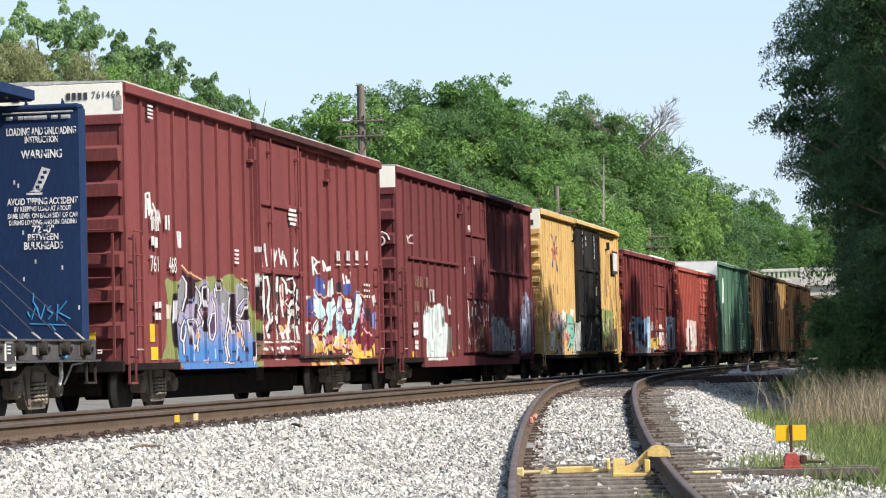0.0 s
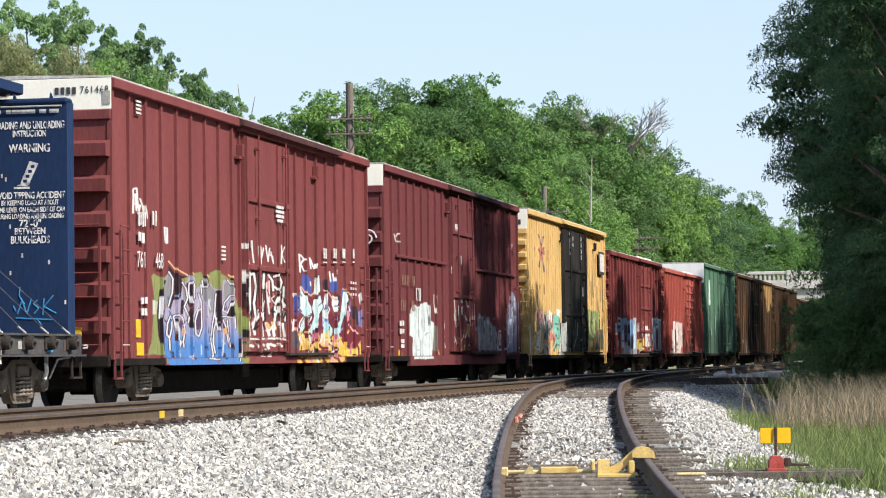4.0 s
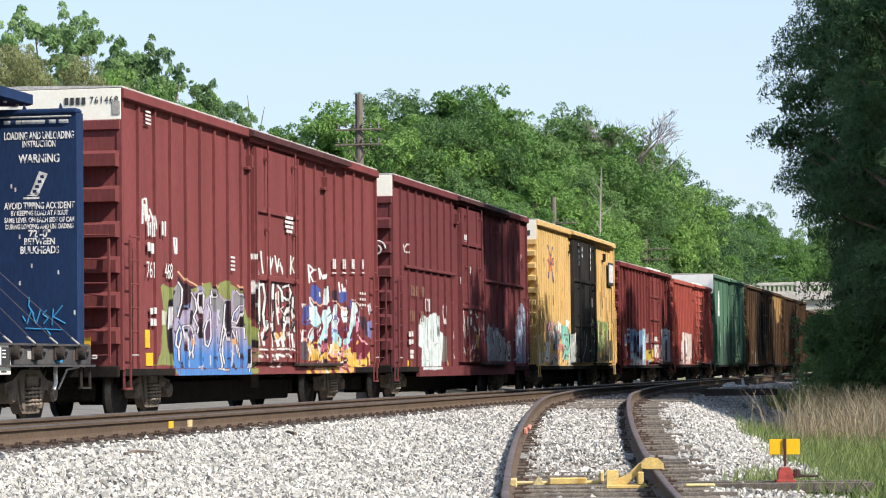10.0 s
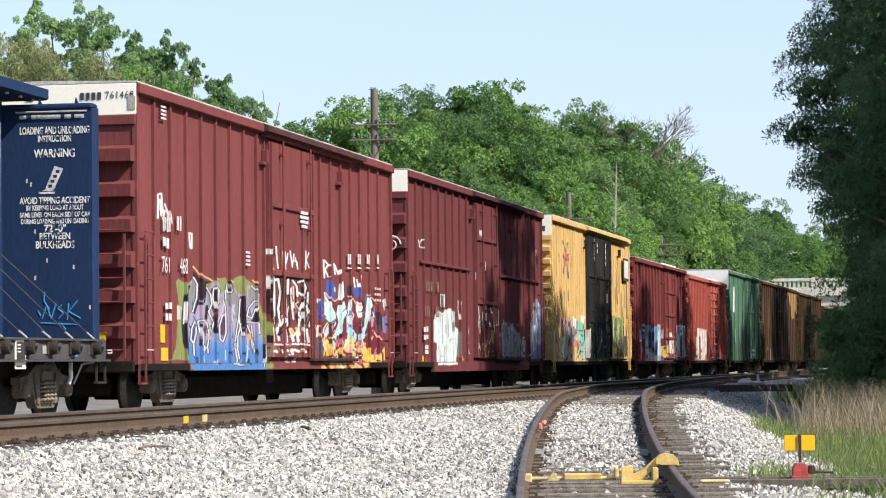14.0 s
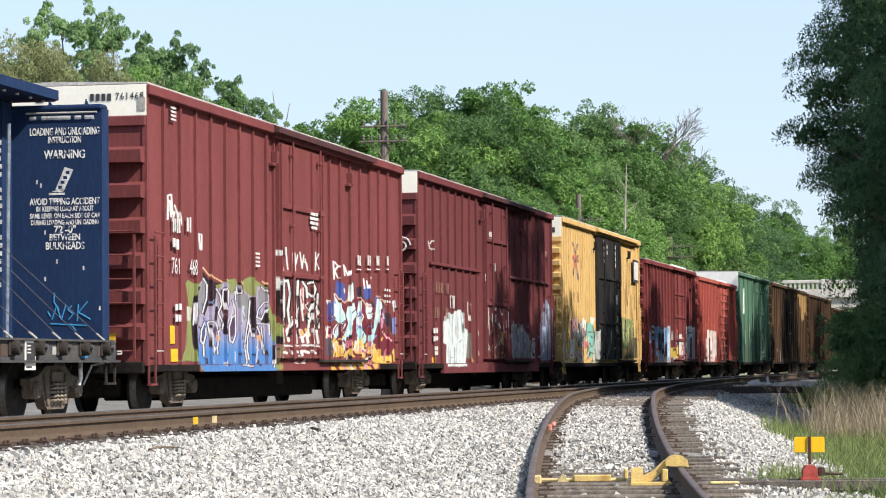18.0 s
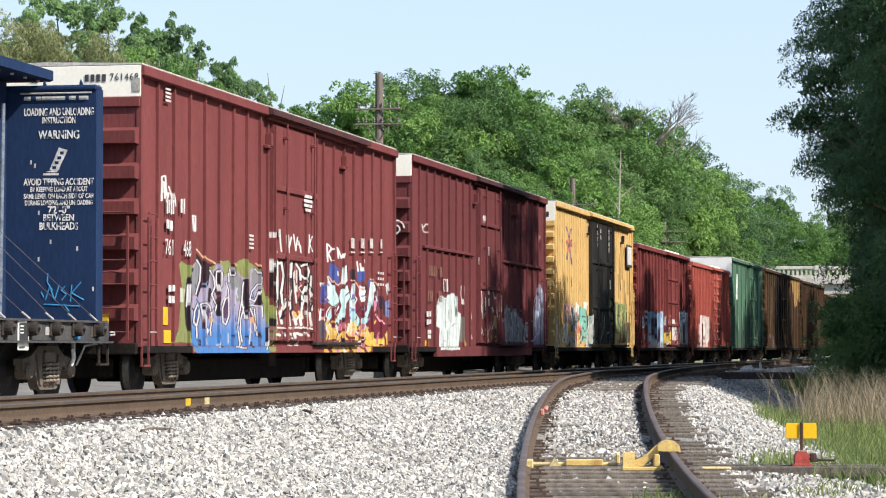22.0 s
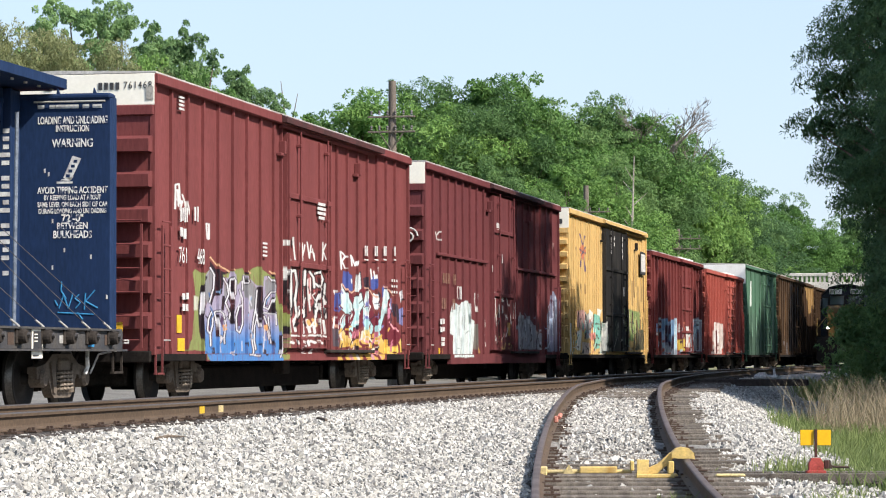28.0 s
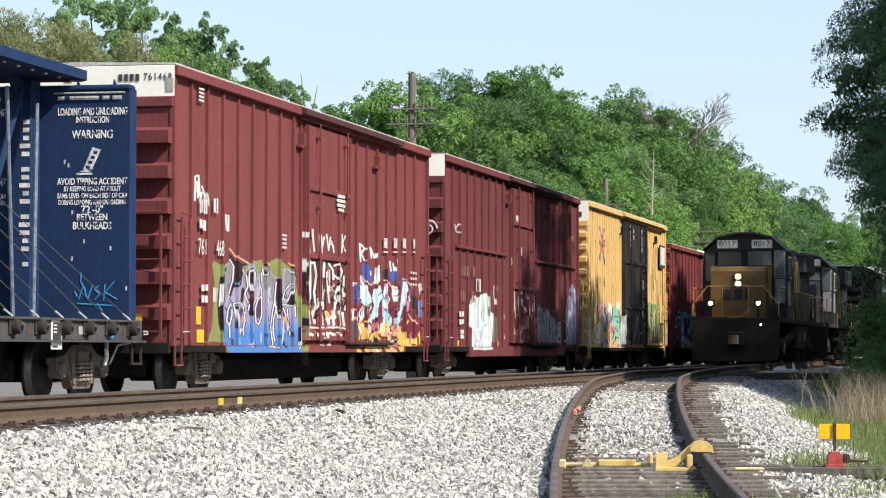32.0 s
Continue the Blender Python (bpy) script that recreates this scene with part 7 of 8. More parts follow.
def centre_beam_car():
    """Centre-beam flatcar: its far bulkhead faces the camera. x = 0 is the bulkhead's inner face."""
    car = thing("centre_beam_flatcar", along(-2.0), "dark blue centre-beam flatcar with a lettered bulkhead and tie-down cables", "flatcar", "standing freight cars")
    back, hw, deck, low = -23.0, 1.50, 1.14, 0.86
    bh = part("bulkhead", Shape().box(0, 0.10, -hw, hw, deck, 4.50, 0.02), M_BLUE, car, "blue bulkhead plate with white instructions")
    part("bulkhead_top", Shape().box(-0.04, 0.22, -hw, hw, 4.47, 4.56, 0.03), M_BLUE, bh)
    part("top_bead", Shape().rod((-0.05, -1.42, 4.44), (-0.05, -0.35, 4.44), 0.014, 8), M_STEELPALE, bh, "bare worn rail")
    for y in (-hw + 0.05, hw - 0.05):
        part("bulkhead_post", Shape().box(0.10, 0.26, y - 0.05, y + 0.05, deck, 4.5, 0.01), M_BLUE, bh)
    for y in (-1.25, -0.7):
        part("hook", Shape().prism([(y - 0.02, 4.56), (y + 0.03, 4.56), (y + 0.015, 4.64)], "x", 0.0, 0.05), M_BLUE, bh)
    fr = -0.006
    w = M_WORNWHITE
    lines = [("LOADING AND UNLOADING", 4.17, 0.150, 1.05), ("INSTRUCTION", 4.05, 0.130, 0.50), ("WARNING", 3.84, 0.17, 0.62), ("AVOID TIPPING ACCIDENT", 3.16, 0.135, 1.06),
             ("BULKHEADS", 2.52, 0.15, 0.58), ("BETWEEN", 2.645, 0.13, 0.46), ("72'-0\"", 2.755, 0.15, 0.33), ("BY KEEPING LOAD AT ABOUT", 3.055, 0.10, 0.86),
             ("SAME LEVEL ON EACH SIDE OF CAR", 2.955, 0.10, 1.06), ("DURING LOADING AND UNLOADING", 2.86, 0.10, 1.02)]
    for txt, z, size, span in lines:
        for sd in (-1, 1):
            letters("lettering", txt, size, M_FLAKED, bh, on_end(fr, sd * 0.92, z), span=span, thick=0.002, bold=0.022)
    for sd in (-1, 1):
        for k, ww in enumerate((0.10, 0.08, 0.24, 0.12, 0.10, 0.14)):
            y = sd * 0.92 + 0.48 - k * 0.17
            part("lettering_bar", Shape().box(fr, fr + 0.004, y - ww / 2, y + ww / 2, 4.345, 4.40), w, bh)
        # tilting-load pictogram
        pic = Shape().prism([(sd * 0.92 - 0.13, 3.62), (sd * 0.92 + 0.00, 3.66), (sd * 0.92 + 0.14, 3.34), (sd * 0.92 + 0.02, 3.31)], "x", fr, fr + 0.004)
        pic.box(fr, fr + 0.004, sd * 0.92 + 0.0, sd * 0.92 + 0.24, 3.26, 3.29).prism([(sd * 0.92 + 0.2, 3.31), (sd * 0.92 - 0.02, 3.36), (sd * 0.92 + 0.04, 3.30)], "x", fr, fr + 0.004)
        part("pictogram", pic, w, bh, "white pictogram of a tipping load")
        for k in range(4):
            z = 3.58 - 0.07 * k
            y = sd * 0.92 - 0.045 + 0.038 * k
            part("pictogram_window", Shape().box(fr - 0.003, fr, y - 0.028, y + 0.028, z - 0.022, z + 0.022), M_BLUE, bh)
    # sprayed tag low on the plate
    for pts in ([(-0.72, 1.46), (-0.79, 1.66), (-0.86, 1.46), (-0.93, 1.68)], [(-1.02, 1.66), (-0.96, 1.60), (-1.04, 1.54), (-0.97, 1.46)], [(-1.12, 1.68), (-1.10, 1.44)], [(-1.26, 1.72), (-1.12, 1.56), (-1.30, 1.46)],
                [(-0.70, 1.40), (-1.24, 1.37)], [(-0.76, 1.85), (-0.75, 1.72), (-0.83, 1.60)], [(-0.66, 1.58), (-0.70, 1.50)], [(-1.0, 1.40), (-1.08, 1.30)]):
        tg = Shape().bar([(fr + 0.004, y0, z0) for y0, z0 in pts], 0.011, 5)
        part("sprayed_stroke", tg, M_TAGBLUE, bh, "light blue sprayed stroke")
    for x, z in ((-1.44, 1.62), (-0.62, 2.72), (-0.62, 2.05), (-0.50, 3.45), (-0.56, 3.40), (-1.2, 2.2), (-0.8, 2.3)):
        part("scuff", Shape().box(fr, fr + 0.003, x - 0.012, x + 0.012, z - 0.03, z + 0.03), w, bh)
    # centre beam: end column with lettered face, truss, top chord
    cb = part("centre_beam", Shape().box(-0.42, -0.002, -0.13, 0.13, deck, 4.62, 0.02), M_BLUE, car, "blue end column of the centre beam")
    part("column_flange", Shape().box(-0.46, -0.42, -0.15, 0.15, deck, 4.62, 0.01), M_BLUE, cb)
    seed = random.Random(8)
    z = 4.0
    k = 0
    while z > 1.9:
        n = seed.choice((1, 2, 2, 3))
        ww = seed.uniform(0.08, 0.17)
        part("lettering_bar", Shape().box(-0.466, -0.461, -0.10 - ww / 4, -0.10 + ww * 0.75, z - 0.032, z + 0.032), w, cb)
        z -= 0.115 if k % 5 != 4 else 0.22
        k += 1
    for j in range(9):
        x = -2.9 - 2.4 * j
        part("column", Shape().box(x - 0.09, x + 0.09, -0.11, 0.11, deck, 4.62, 0.015), M_BLUE, cb)
        part("brace", Shape().rod((x + 0.05, -0.05, 1.3), (x + 2.3, -0.05, 4.45), 0.05, 8), M_BLUE, cb)
    part("gusset", Shape().prism([(-0.46, 4.62), (-0.46, 3.95), (-0.60, 4.25), (-0.95, 4.62)], "y", -0.03, 0.03), M_BLUE, cb)
    part("stay", Shape().rod((-0.62, -0.30, 4.25), (-1.05, -0.42, 1.2), 0.03, 8), M_STEELBLUE, cb, "worn pale stay rod")
    part("stay", Shape().rod((-1.7, -0.25, 4.4), (-1.55, -0.30, 1.2), 0.03, 8), M_STEELBLUE, cb, "worn pale stay rod")
    tc = part("top_chord", Shape().prism([(-0.66, 4.64), (-0.72, 4.66), (-0.72, 4.80), (0.72, 4.80), (0.72, 4.66), (0.66, 4.64)], "x", back, 0.32), M_BLUE, car, "blue top chord")
    for j in range(10):
        x = 0.05 - 0.55 * j
        part("bolt", Shape().rod((x, -0.58, 4.615), (x, -0.58, 4.645), 0.028, 8), M_STEELPALE, tc)
    # deck, sill, winches, cables
    part("deck", Shape().box(back, 0.55, -hw + 0.02, hw - 0.02, 1.04, deck - 0.003, 0.01), M_SHADOWSTEEL, car)
    for y0, y1 in ((-hw - 0.02, -hw + 0.06), (hw - 0.06, hw + 0.02)):
        part("side_sill", Shape().box(back, 0.50, y0, y1, low, deck + 0.015, 0.015), M_SILL, car, "grimy dark side sill")
    part("sill_flange", Shape().box(back, 0.50, -hw - 0.09, -hw - 0.02, low - 0.02, low + 0.01), M_SILL, car)
    part("deck_edge", Shape().box(back, 0.3, -hw - 0.07, -hw - 0.02, deck - 0.01, deck + 0.02), M_SILL, car)
    for j in range(9):
        x = -0.12 - 0.95 * j
        wn = part("winch", Shape().lathe([(0.0, -hw - 0.15), (0.085, -hw - 0.15), (0.095, -hw - 0.12), (0.095, -hw - 0.02)], (x, 0, 1.03), "y", 16), M_SHADOWSTEEL, car)
        part("drum", Shape().rod((x + 0.02, -hw - 0.19, 1.05), (x + 0.02, -hw - 0.12, 1.05), 0.035, 10), M_CABLE, wn)
        part("bracket", Shape().box(x - 0.13, x + 0.13, -hw - 0.05, -hw - 0.018, 0.93, 1.13, 0.01), M_SHADOWSTEEL, wn)
        part("cable", Shape().rod((x - 0.05, -hw - 0.1, 1.12), (x - 2.6, -0.22, 3.05 + 0.12 * (j % 3)), 0.006, 6), M_CABLE, car)
        part("cable_end", Shape().rod((x - 0.1, -hw - 0.07, 1.16), (x - 0.22, -hw + 0.0, 1.25), 0.016, 6), M_STEELPALE, car, "bright cable clamp")
    dz = 1.0
    for x, w0, h0, m0 in ((-0.95, 0.26, 0.20, M_TAGBLUE), (-2.0, 0.13, 0.10, M_WORNWHITE), (-2.02, 0.13, 0.09, M_WORNWHITE), (-2.22, 0.16, 0.11, M_STEELPALE), (-0.25, 0.20, 0.15, M_PLATE), (-4.2, 0.22, 0.16, M_PLATE)):
        part("sill_patch", Shape().box(x - w0 / 2, x + w0 / 2, -hw - 0.026, -hw - 0.021, dz - h0 / 2, dz + h0 / 2), m0, car)
    bd = part("data_plate", Shape().box(-3.42, -3.02, -hw - 0.04, -hw - 0.022, 0.74, 1.13, 0.004), M_CREAM, car, "black and cream stencil panel")
    part("panel_face", Shape().box(-3.39, -3.05, -hw - 0.044, -hw - 0.041, 0.84, 1.10), M_INK, bd)
    bars(bd, [(-3.3, 1.06 - 0.045 * k, 0.12, 0.015) for k in range(3)], M_CREAM, -hw - 0.05)
    bars(bd, [(-3.14, 0.88, 0.12, 0.03), (-3.3, 0.78, 0.2, 0.02)], M_INK, -hw - 0.05)
    st = Shape()
    for x in (0.08, 0.48):
        st.box(x - 0.014, x + 0.014, -hw - 0.02, -hw + 0.01, 0.52, low + 0.05)
    st.box(0.07, 0.49, -hw - 0.03, -hw + 0.03, 0.52, 0.55)
    part("stirrup_step", st, M_SHADOWSTEEL, car)
    part("grab_iron", Shape().bar([(0.52, -hw - 0.03, 1.0), (0.66, -hw - 0.05, 1.0), (0.66, -hw - 0.05, 0.96), (0.52, -hw - 0.03, 0.96)], 0.012), M_STEELPALE, car)
    part("uncoupling_lever", Shape().bar([(0.55, -1.45, 0.86), (0.66, -1.1, 0.80), (0.72, -0.95, 0.52)], 0.014), M_WORNWHITE, car, "white-tipped uncoupling lever")
    part("underframe", Shape().box(back, 0.4, -0.4, 0.4, 0.42, 1.05, 0.02).box(back, 0.3, -1.3, 1.3, 0.90, 1.03), M_SHADOWSTEEL, car)
    part("hose", Shape().bar([(-0.45, -1.3, 0.86), (-0.52, -1.32, 0.74), (-0.44, -1.3, 0.62), (-0.50, -1.28, 0.52)], 0.03), M_WORNWHITE, car, "pale drooping hose")
    truck(car, -0.87)
    truck(car, -20.5)
    coupler(car, 0.5, 1)


M_TAGBLUE = mat("sprayed_light_blue", (0.03, 0.20, 0.42), (0.04, 0.25, 0.48), rough=0.6, scale=6, fine=40)
M_STEELBLUE = mat("worn_blue_rod", (0.22, 0.25, 0.30), (0.10, 0.12, 0.16), rough=0.5, metal=0.4, scale=6, fine=40)
M_SILL = mat("sill_grime", (0.040, 0.042, 0.050), (0.075, 0.068, 0.062), rough=0.8, scale=2.5, fine=30, bump=0.15)

car_one()
car_two()
car_three()
car_four()
car_five()
car_six()
car_seven()
centre_beam_car()

# ---- poles, overpass, siding furniture, grass ----
M_POLE = mat("pole_wood", (0.20, 0.17, 0.14), (0.12, 0.10, 0.085), rough=0.9, scale=2, fine=20, bump=0.5, stretch=(6, 6, 0.5))
M_CONCRETE = mat("old_concrete", (0.52, 0.50, 0.46), (0.38, 0.36, 0.33), rough=0.85, scale=0.6, fine=8, bump=0.2, stain=(0.26, 0.25, 0.23))
M_SAFETY = mat("derail_yellow", (0.66, 0.47, 0.15), (0.50, 0.36, 0.14), rough=0.6, scale=7, fine=50, bump=0.12, stain=(0.40, 0.24, 0.06), amount=0.22)
M_FLAG = mat("flag_yellow", (0.85, 0.47, 0.005), (0.78, 0.42, 0.005), rough=0.5, scale=6, fine=40, bump=0.02, amount=0.08)
M_STANDRED = mat("stand_red", (0.44, 0.075, 0.06), (0.28, 0.04, 0.03), rough=0.6, scale=8, fine=50, bump=0.1)
M_PALESTONE = mat("pale_stone", (0.72, 0.70, 0.67), (0.58, 0.56, 0.53), rough=0.9, scale=3, fine=20, bump=0.4)
M_GRASS = leaf_mat("grass_green", (0.144, 0.196, 0.063), (0.276, 0.322, 0.127), 0.4, 0.6)
M_STRAW = leaf_mat("grass_dry", (0.30, 0.25, 0.17), (0.46, 0.38, 0.27), 0.35, 0.6)


def pole(x, y, z, top, arms, lean=0.0, label="weathered wooden line pole with crossarms"):
    t = thing("line_pole", pose(x, y, z, 0, lean, -11), label, "utility pole", "line poles")
    h = top - z
    part("pole", Shape().rod((0, 0, -0.4), (0, 0, h), 0.19, 12, 0.125), M_POLE, t)
    for k, (dz, w) in enumerate(arms):
        a = part("crossarm", Shape().box(-w, w, -0.19, -0.09, h - dz - 0.03, h - dz + 0.03, 0.01), M_POLE, t)
        for i in range(6):
            xi = -w + 0.12 + (2 * w - 0.24) * i / 5
            part("insulator", Shape().lathe([(0.0, 0.16), (0.03, 0.155), (0.045, 0.09), (0.03, 0.06), (0.05, 0.02), (0.015, 0.0)], (xi, -0.14, h - dz + 0.055), "z", 8), M_CABLE, a)
    if arms:
        dz, w = arms[-1]
        for sd in (-1, 1):
            part("arm_brace", Shape().rod((sd * w * 0.5, -0.15, h - dz - 0.04), (0, -0.16, h - dz - 0.62), 0.022, 6), M_POLE, t)


def build_poles():
    for x, y, top, arms in ((-1.62, 92, 9.9, ((1.20, 0.80), (1.70, 0.80))), (7.04, 135, 9.05, ((1.3, 1.2),)), (12.75, 150, 7.62, ((0.55, 1.3), (1.1, 1.3))), (22.1, 212, 9.4, ((0.6, 1.6), (1.2, 1.6)))):
        pole(x, y, earth_z(*plan_of(x, y)) - 0.1, top, arms)


def build_overpass():
    """Concrete road bridge far down the line, with an open balustrade."""
    t = thing("overpass", pose(43, 262, 0, 0, 0, -6), "pale concrete road overpass with an open balustrade", "bridge")
    part("deck_beam", Shape().box(-16, 20, 0, 7, 5.9, 7.05, 0.05), M_CONCRETE, t)
    part("kerb_beam", Shape().box(-16, 20, -0.35, 0.2, 6.85, 7.55, 0.04), M_CONCRETE, t)
    part("hand_rail", Shape().box(-11.3, 20, -0.2, 0.15, 8.25, 8.55, 0.04), M_CONCRETE, t)
    part("rail_foot", Shape().box(-11.3, 20, -0.2, 0.15, 7.55, 7.7, 0.02), M_CONCRETE, t)
    for k in range(60):
        x = -10.6 + 0.42 * k
        part("baluster", Shape().box(x - 0.11, x + 0.11, -0.12, 0.08, 7.7, 8.25, 0.02), M_CONCRETE, t)
    for x in (-11.2, -6.1, 1.6, 9.3):
        part("rail_post", Shape().box(x - 0.4, x + 0.4, -0.28, 0.22, 7.5, 8.62, 0.04), M_CONCRETE, t)
    for x in (-13.5, 12):
        part("pier", Shape().box(x - 0.8, x + 0.8, 0.3, 6.6, -1.2, 5.95, 0.08), M_CONCRETE, t)
    part("abutment", Shape().box(-24, -15.5, 0.2, 7, -1.2, 6.9, 0.1), M_CONCRETE, t)


def siding_pose(s, side=0.0, lift=0.0):
    """On the siding: +x away along it, +y left, z at its railhead."""
    turn = math.atan(-2 * 0.0311 ** 2 * max(0, 66 - s))
    return along(s, MAIN_OFF + siding_off(s), siding_z(s)) @ pose(0, 0, 0, 0, 0, -math.degrees(turn)) @ pose(0, -side, lift)


def build_derail():
    m = siding_pose(-12.1)
    t = thing("derail", m, "yellow painted steel derail clamped on the siding rail", "derail")
    # y positive is left; the right rail lies at y = -0.75
    part("base", Shape().box(-0.16, 0.16, -0.66, -0.24, -0.19, -0.15, 0.008), M_SAFETY, t)
    part("hinge_block", Shape().prism([(-0.11, -0.15), (0.11, -0.15), (0.09, -0.01), (-0.09, -0.01)], "y", -0.37, -0.25).box(-0.10, 0.10, -0.22, -0.18, -0.12, -0.02, 0.01), M_SAFETY, t)
    arm = Shape()
    arm.prism([(-0.37, -0.09), (-0.37, -0.15), (-0.46, -0.145), (-0.58, -0.04), (-0.66, 0.05), (-0.66, 0.10), (-0.58, 0.06), (-0.46, -0.05)], "x", -0.05, 0.05)
    part("arm", arm, M_SAFETY, t)
    shoe = Shape()
    shoe.prism([(-0.60, 0.07), (-0.64, 0.105), (-0.70, 0.12), (-0.78, 0.105), (-0.825, 0.06), (-0.835, -0.005), (-0.80, 0.006), (-0.66, 0.006), (-0.60, 0.015)], "x", -0.11, 0.11)
    part("shoe", shoe, M_SAFETY, t, "bright yellow rounded derail shoe")
    for x in (-0.16, 0.08):
        part("stop_lug", Shape().box(x, x + 0.08, -0.62, -0.56, -0.15, -0.02, 0.008), M_SAFETY, t)
    part("connecting_rod", Shape().rod((0.05, 0.72, -0.13), (0.05, -0.2, -0.13), 0.02, 8), M_TAGSTRAW, t, "pale painted connecting rod")
    part("tie_bar", Shape().box(-0.05, 0.10, -0.05, 0.33, -0.145, -0.08, 0.008), M_SAFETY, t)
    part("rod_end", Shape().prism([(0.38, -0.15), (0.50, -0.15), (0.44, -0.06)], "x", 0.0, 0.06), M_TAGSTRAW, t)
    part("rail_clip", Shape().box(-0.05, 0.15, 0.66, 0.76, -0.17, -0.08, 0.01), M_TAGSTRAW, t)
    part("outer_plate", Shape().box(0.0, 0.12, -1.35, -1.05, -0.185, -0.155, 0.01), M_TAGSTRAW, t)
    # the stand with its two flags, on the long ties
    x, y, _ = 3.89, 29.0, 0
    st = thing("derail_stand", pose(x, y, -0.455, 0, 0, -2), "red derail stand with two square yellow flags on long ties", "switch stand")
    part("base_box", Shape().prism([(-0.075, 0.0), (0.075, 0.0), (0.075, 0.09), (0.045, 0.14), (-0.045, 0.14), (-0.075, 0.09)], "y", -0.08, 0.08).box(-0.10, 0.10, -0.10, 0.10, -0.02, 0.012, 0.005), M_STANDRED, st)
    part("mast", Shape().box(-0.014, 0.014, -0.03, 0.0, 0.15, 0.44, 0.004), M_STANDDARK, st, "thin dark mast")
    for sd in (-1, 1):
        part("flag", Shape().box(sd * 0.018, sd * 0.158, -0.004, 0.004, 0.272, 0.432, 0.002), M_FLAG, st, "square yellow flag")
    part("throw_lever", Shape().bar([(0.08, -0.02, 0.06), (0.20, -0.03, 0.05), (0.34, -0.03, 0.045)], 0.014).prism([(0.10, 0.03), (0.17, 0.03), (0.145, 0.12), (0.125, 0.12)], "y", -0.05, -0.02), M_PLATE, st)
    part("lock_box", Shape().box(0.085, 0.13, -0.06, 0.0, 0.03, 0.12, 0.006), M_STANDDARK, st)
    for k, dy in enumerate((-0.22, 0.28)):
        lt = part("tie", tie_mesh(M_TIE, 3 + k, 4.15, 0.22), None, None)
        lt.name = "long_tie"
        lt.matrix_basis = pose(2.68, 29.0 + dy, -0.462, 0, 0, 90 - 3) @ Matrix.Diagonal((1, 1, 0.62, 1))
        tagged(lt, "long bleached timber tie carrying the derail stand", "railway tie", "long ties")


M_TAGSTRAW = mat("faded_yellow_paint", (0.62, 0.50, 0.22), (0.45, 0.36, 0.20), rough=0.7, scale=6, fine=40)
M_STANDDARK = mat("stand_dark_red", (0.07, 0.022, 0.018), rough=0.6, scale=8, fine=40)


def build_switch():
    """Pale switch machine on dark timbers where the siding leaves the main line, and odd pale blocks along the track."""
    t = thing("switch_machine", pose(8.66, 74.0, 0.14, 0, 0, -12), "pale weathered switch machine on dark timbers", "switch machine")
    part("case", Shape().box(-0.34, 0.02, -0.2, 0.2, 0.0, 0.11, 0.03), M_PALESTONE, t)
    part("cover", Shape().prism([(-0.30, 0.112), (-0.02, 0.112), (-0.06, 0.18), (-0.22, 0.165)], "y", -0.16, 0.16), M_PALESTONE, t)
    part("gear_case", Shape().box(0.025, 0.30, -0.16, 0.16, 0.0, 0.09, 0.03), M_PALESTONE, t)
    part("hand_lever", Shape().prism([(0.16, 0.09), (0.23, 0.09), (0.20, 0.27), (0.15, 0.24)], "y", -0.05, 0.05), M_PALESTONE, t)
    for k, dy in enumerate((-0.45, 0.35)):
        lt = part("long_tie", tie_mesh(M_TIEDARK, k, 4.6, 0.26), None, None)
        lt.matrix_basis = pose(7.35, 73.9 + dy, 0.135, 0, 0, 90 - 12)
        tagged(lt, "long dark creosoted switch timber", "railway tie", "long ties")
    rnd = random.Random(3)
    blk = Shape().box(-0.26, 0.26, -0.2, 0.2, 0, 0.15, 0.03).mesh("marker_block", M_PALESTONE)
    for k, s in enumerate((14, 22, 30, 36, 43, 50, 57, 66)):
        b = part("marker_block", blk, None, None)
        b.matrix_basis = along(s, 2.62, earth_z(s, 2.62) + 0.02 + 0.0) @ pose(0, 0, 0, 0, 0, rnd.uniform(-8, 8))
        tagged(b, "pale concrete block lying between the tracks", "concrete block", "blocks between the tracks")


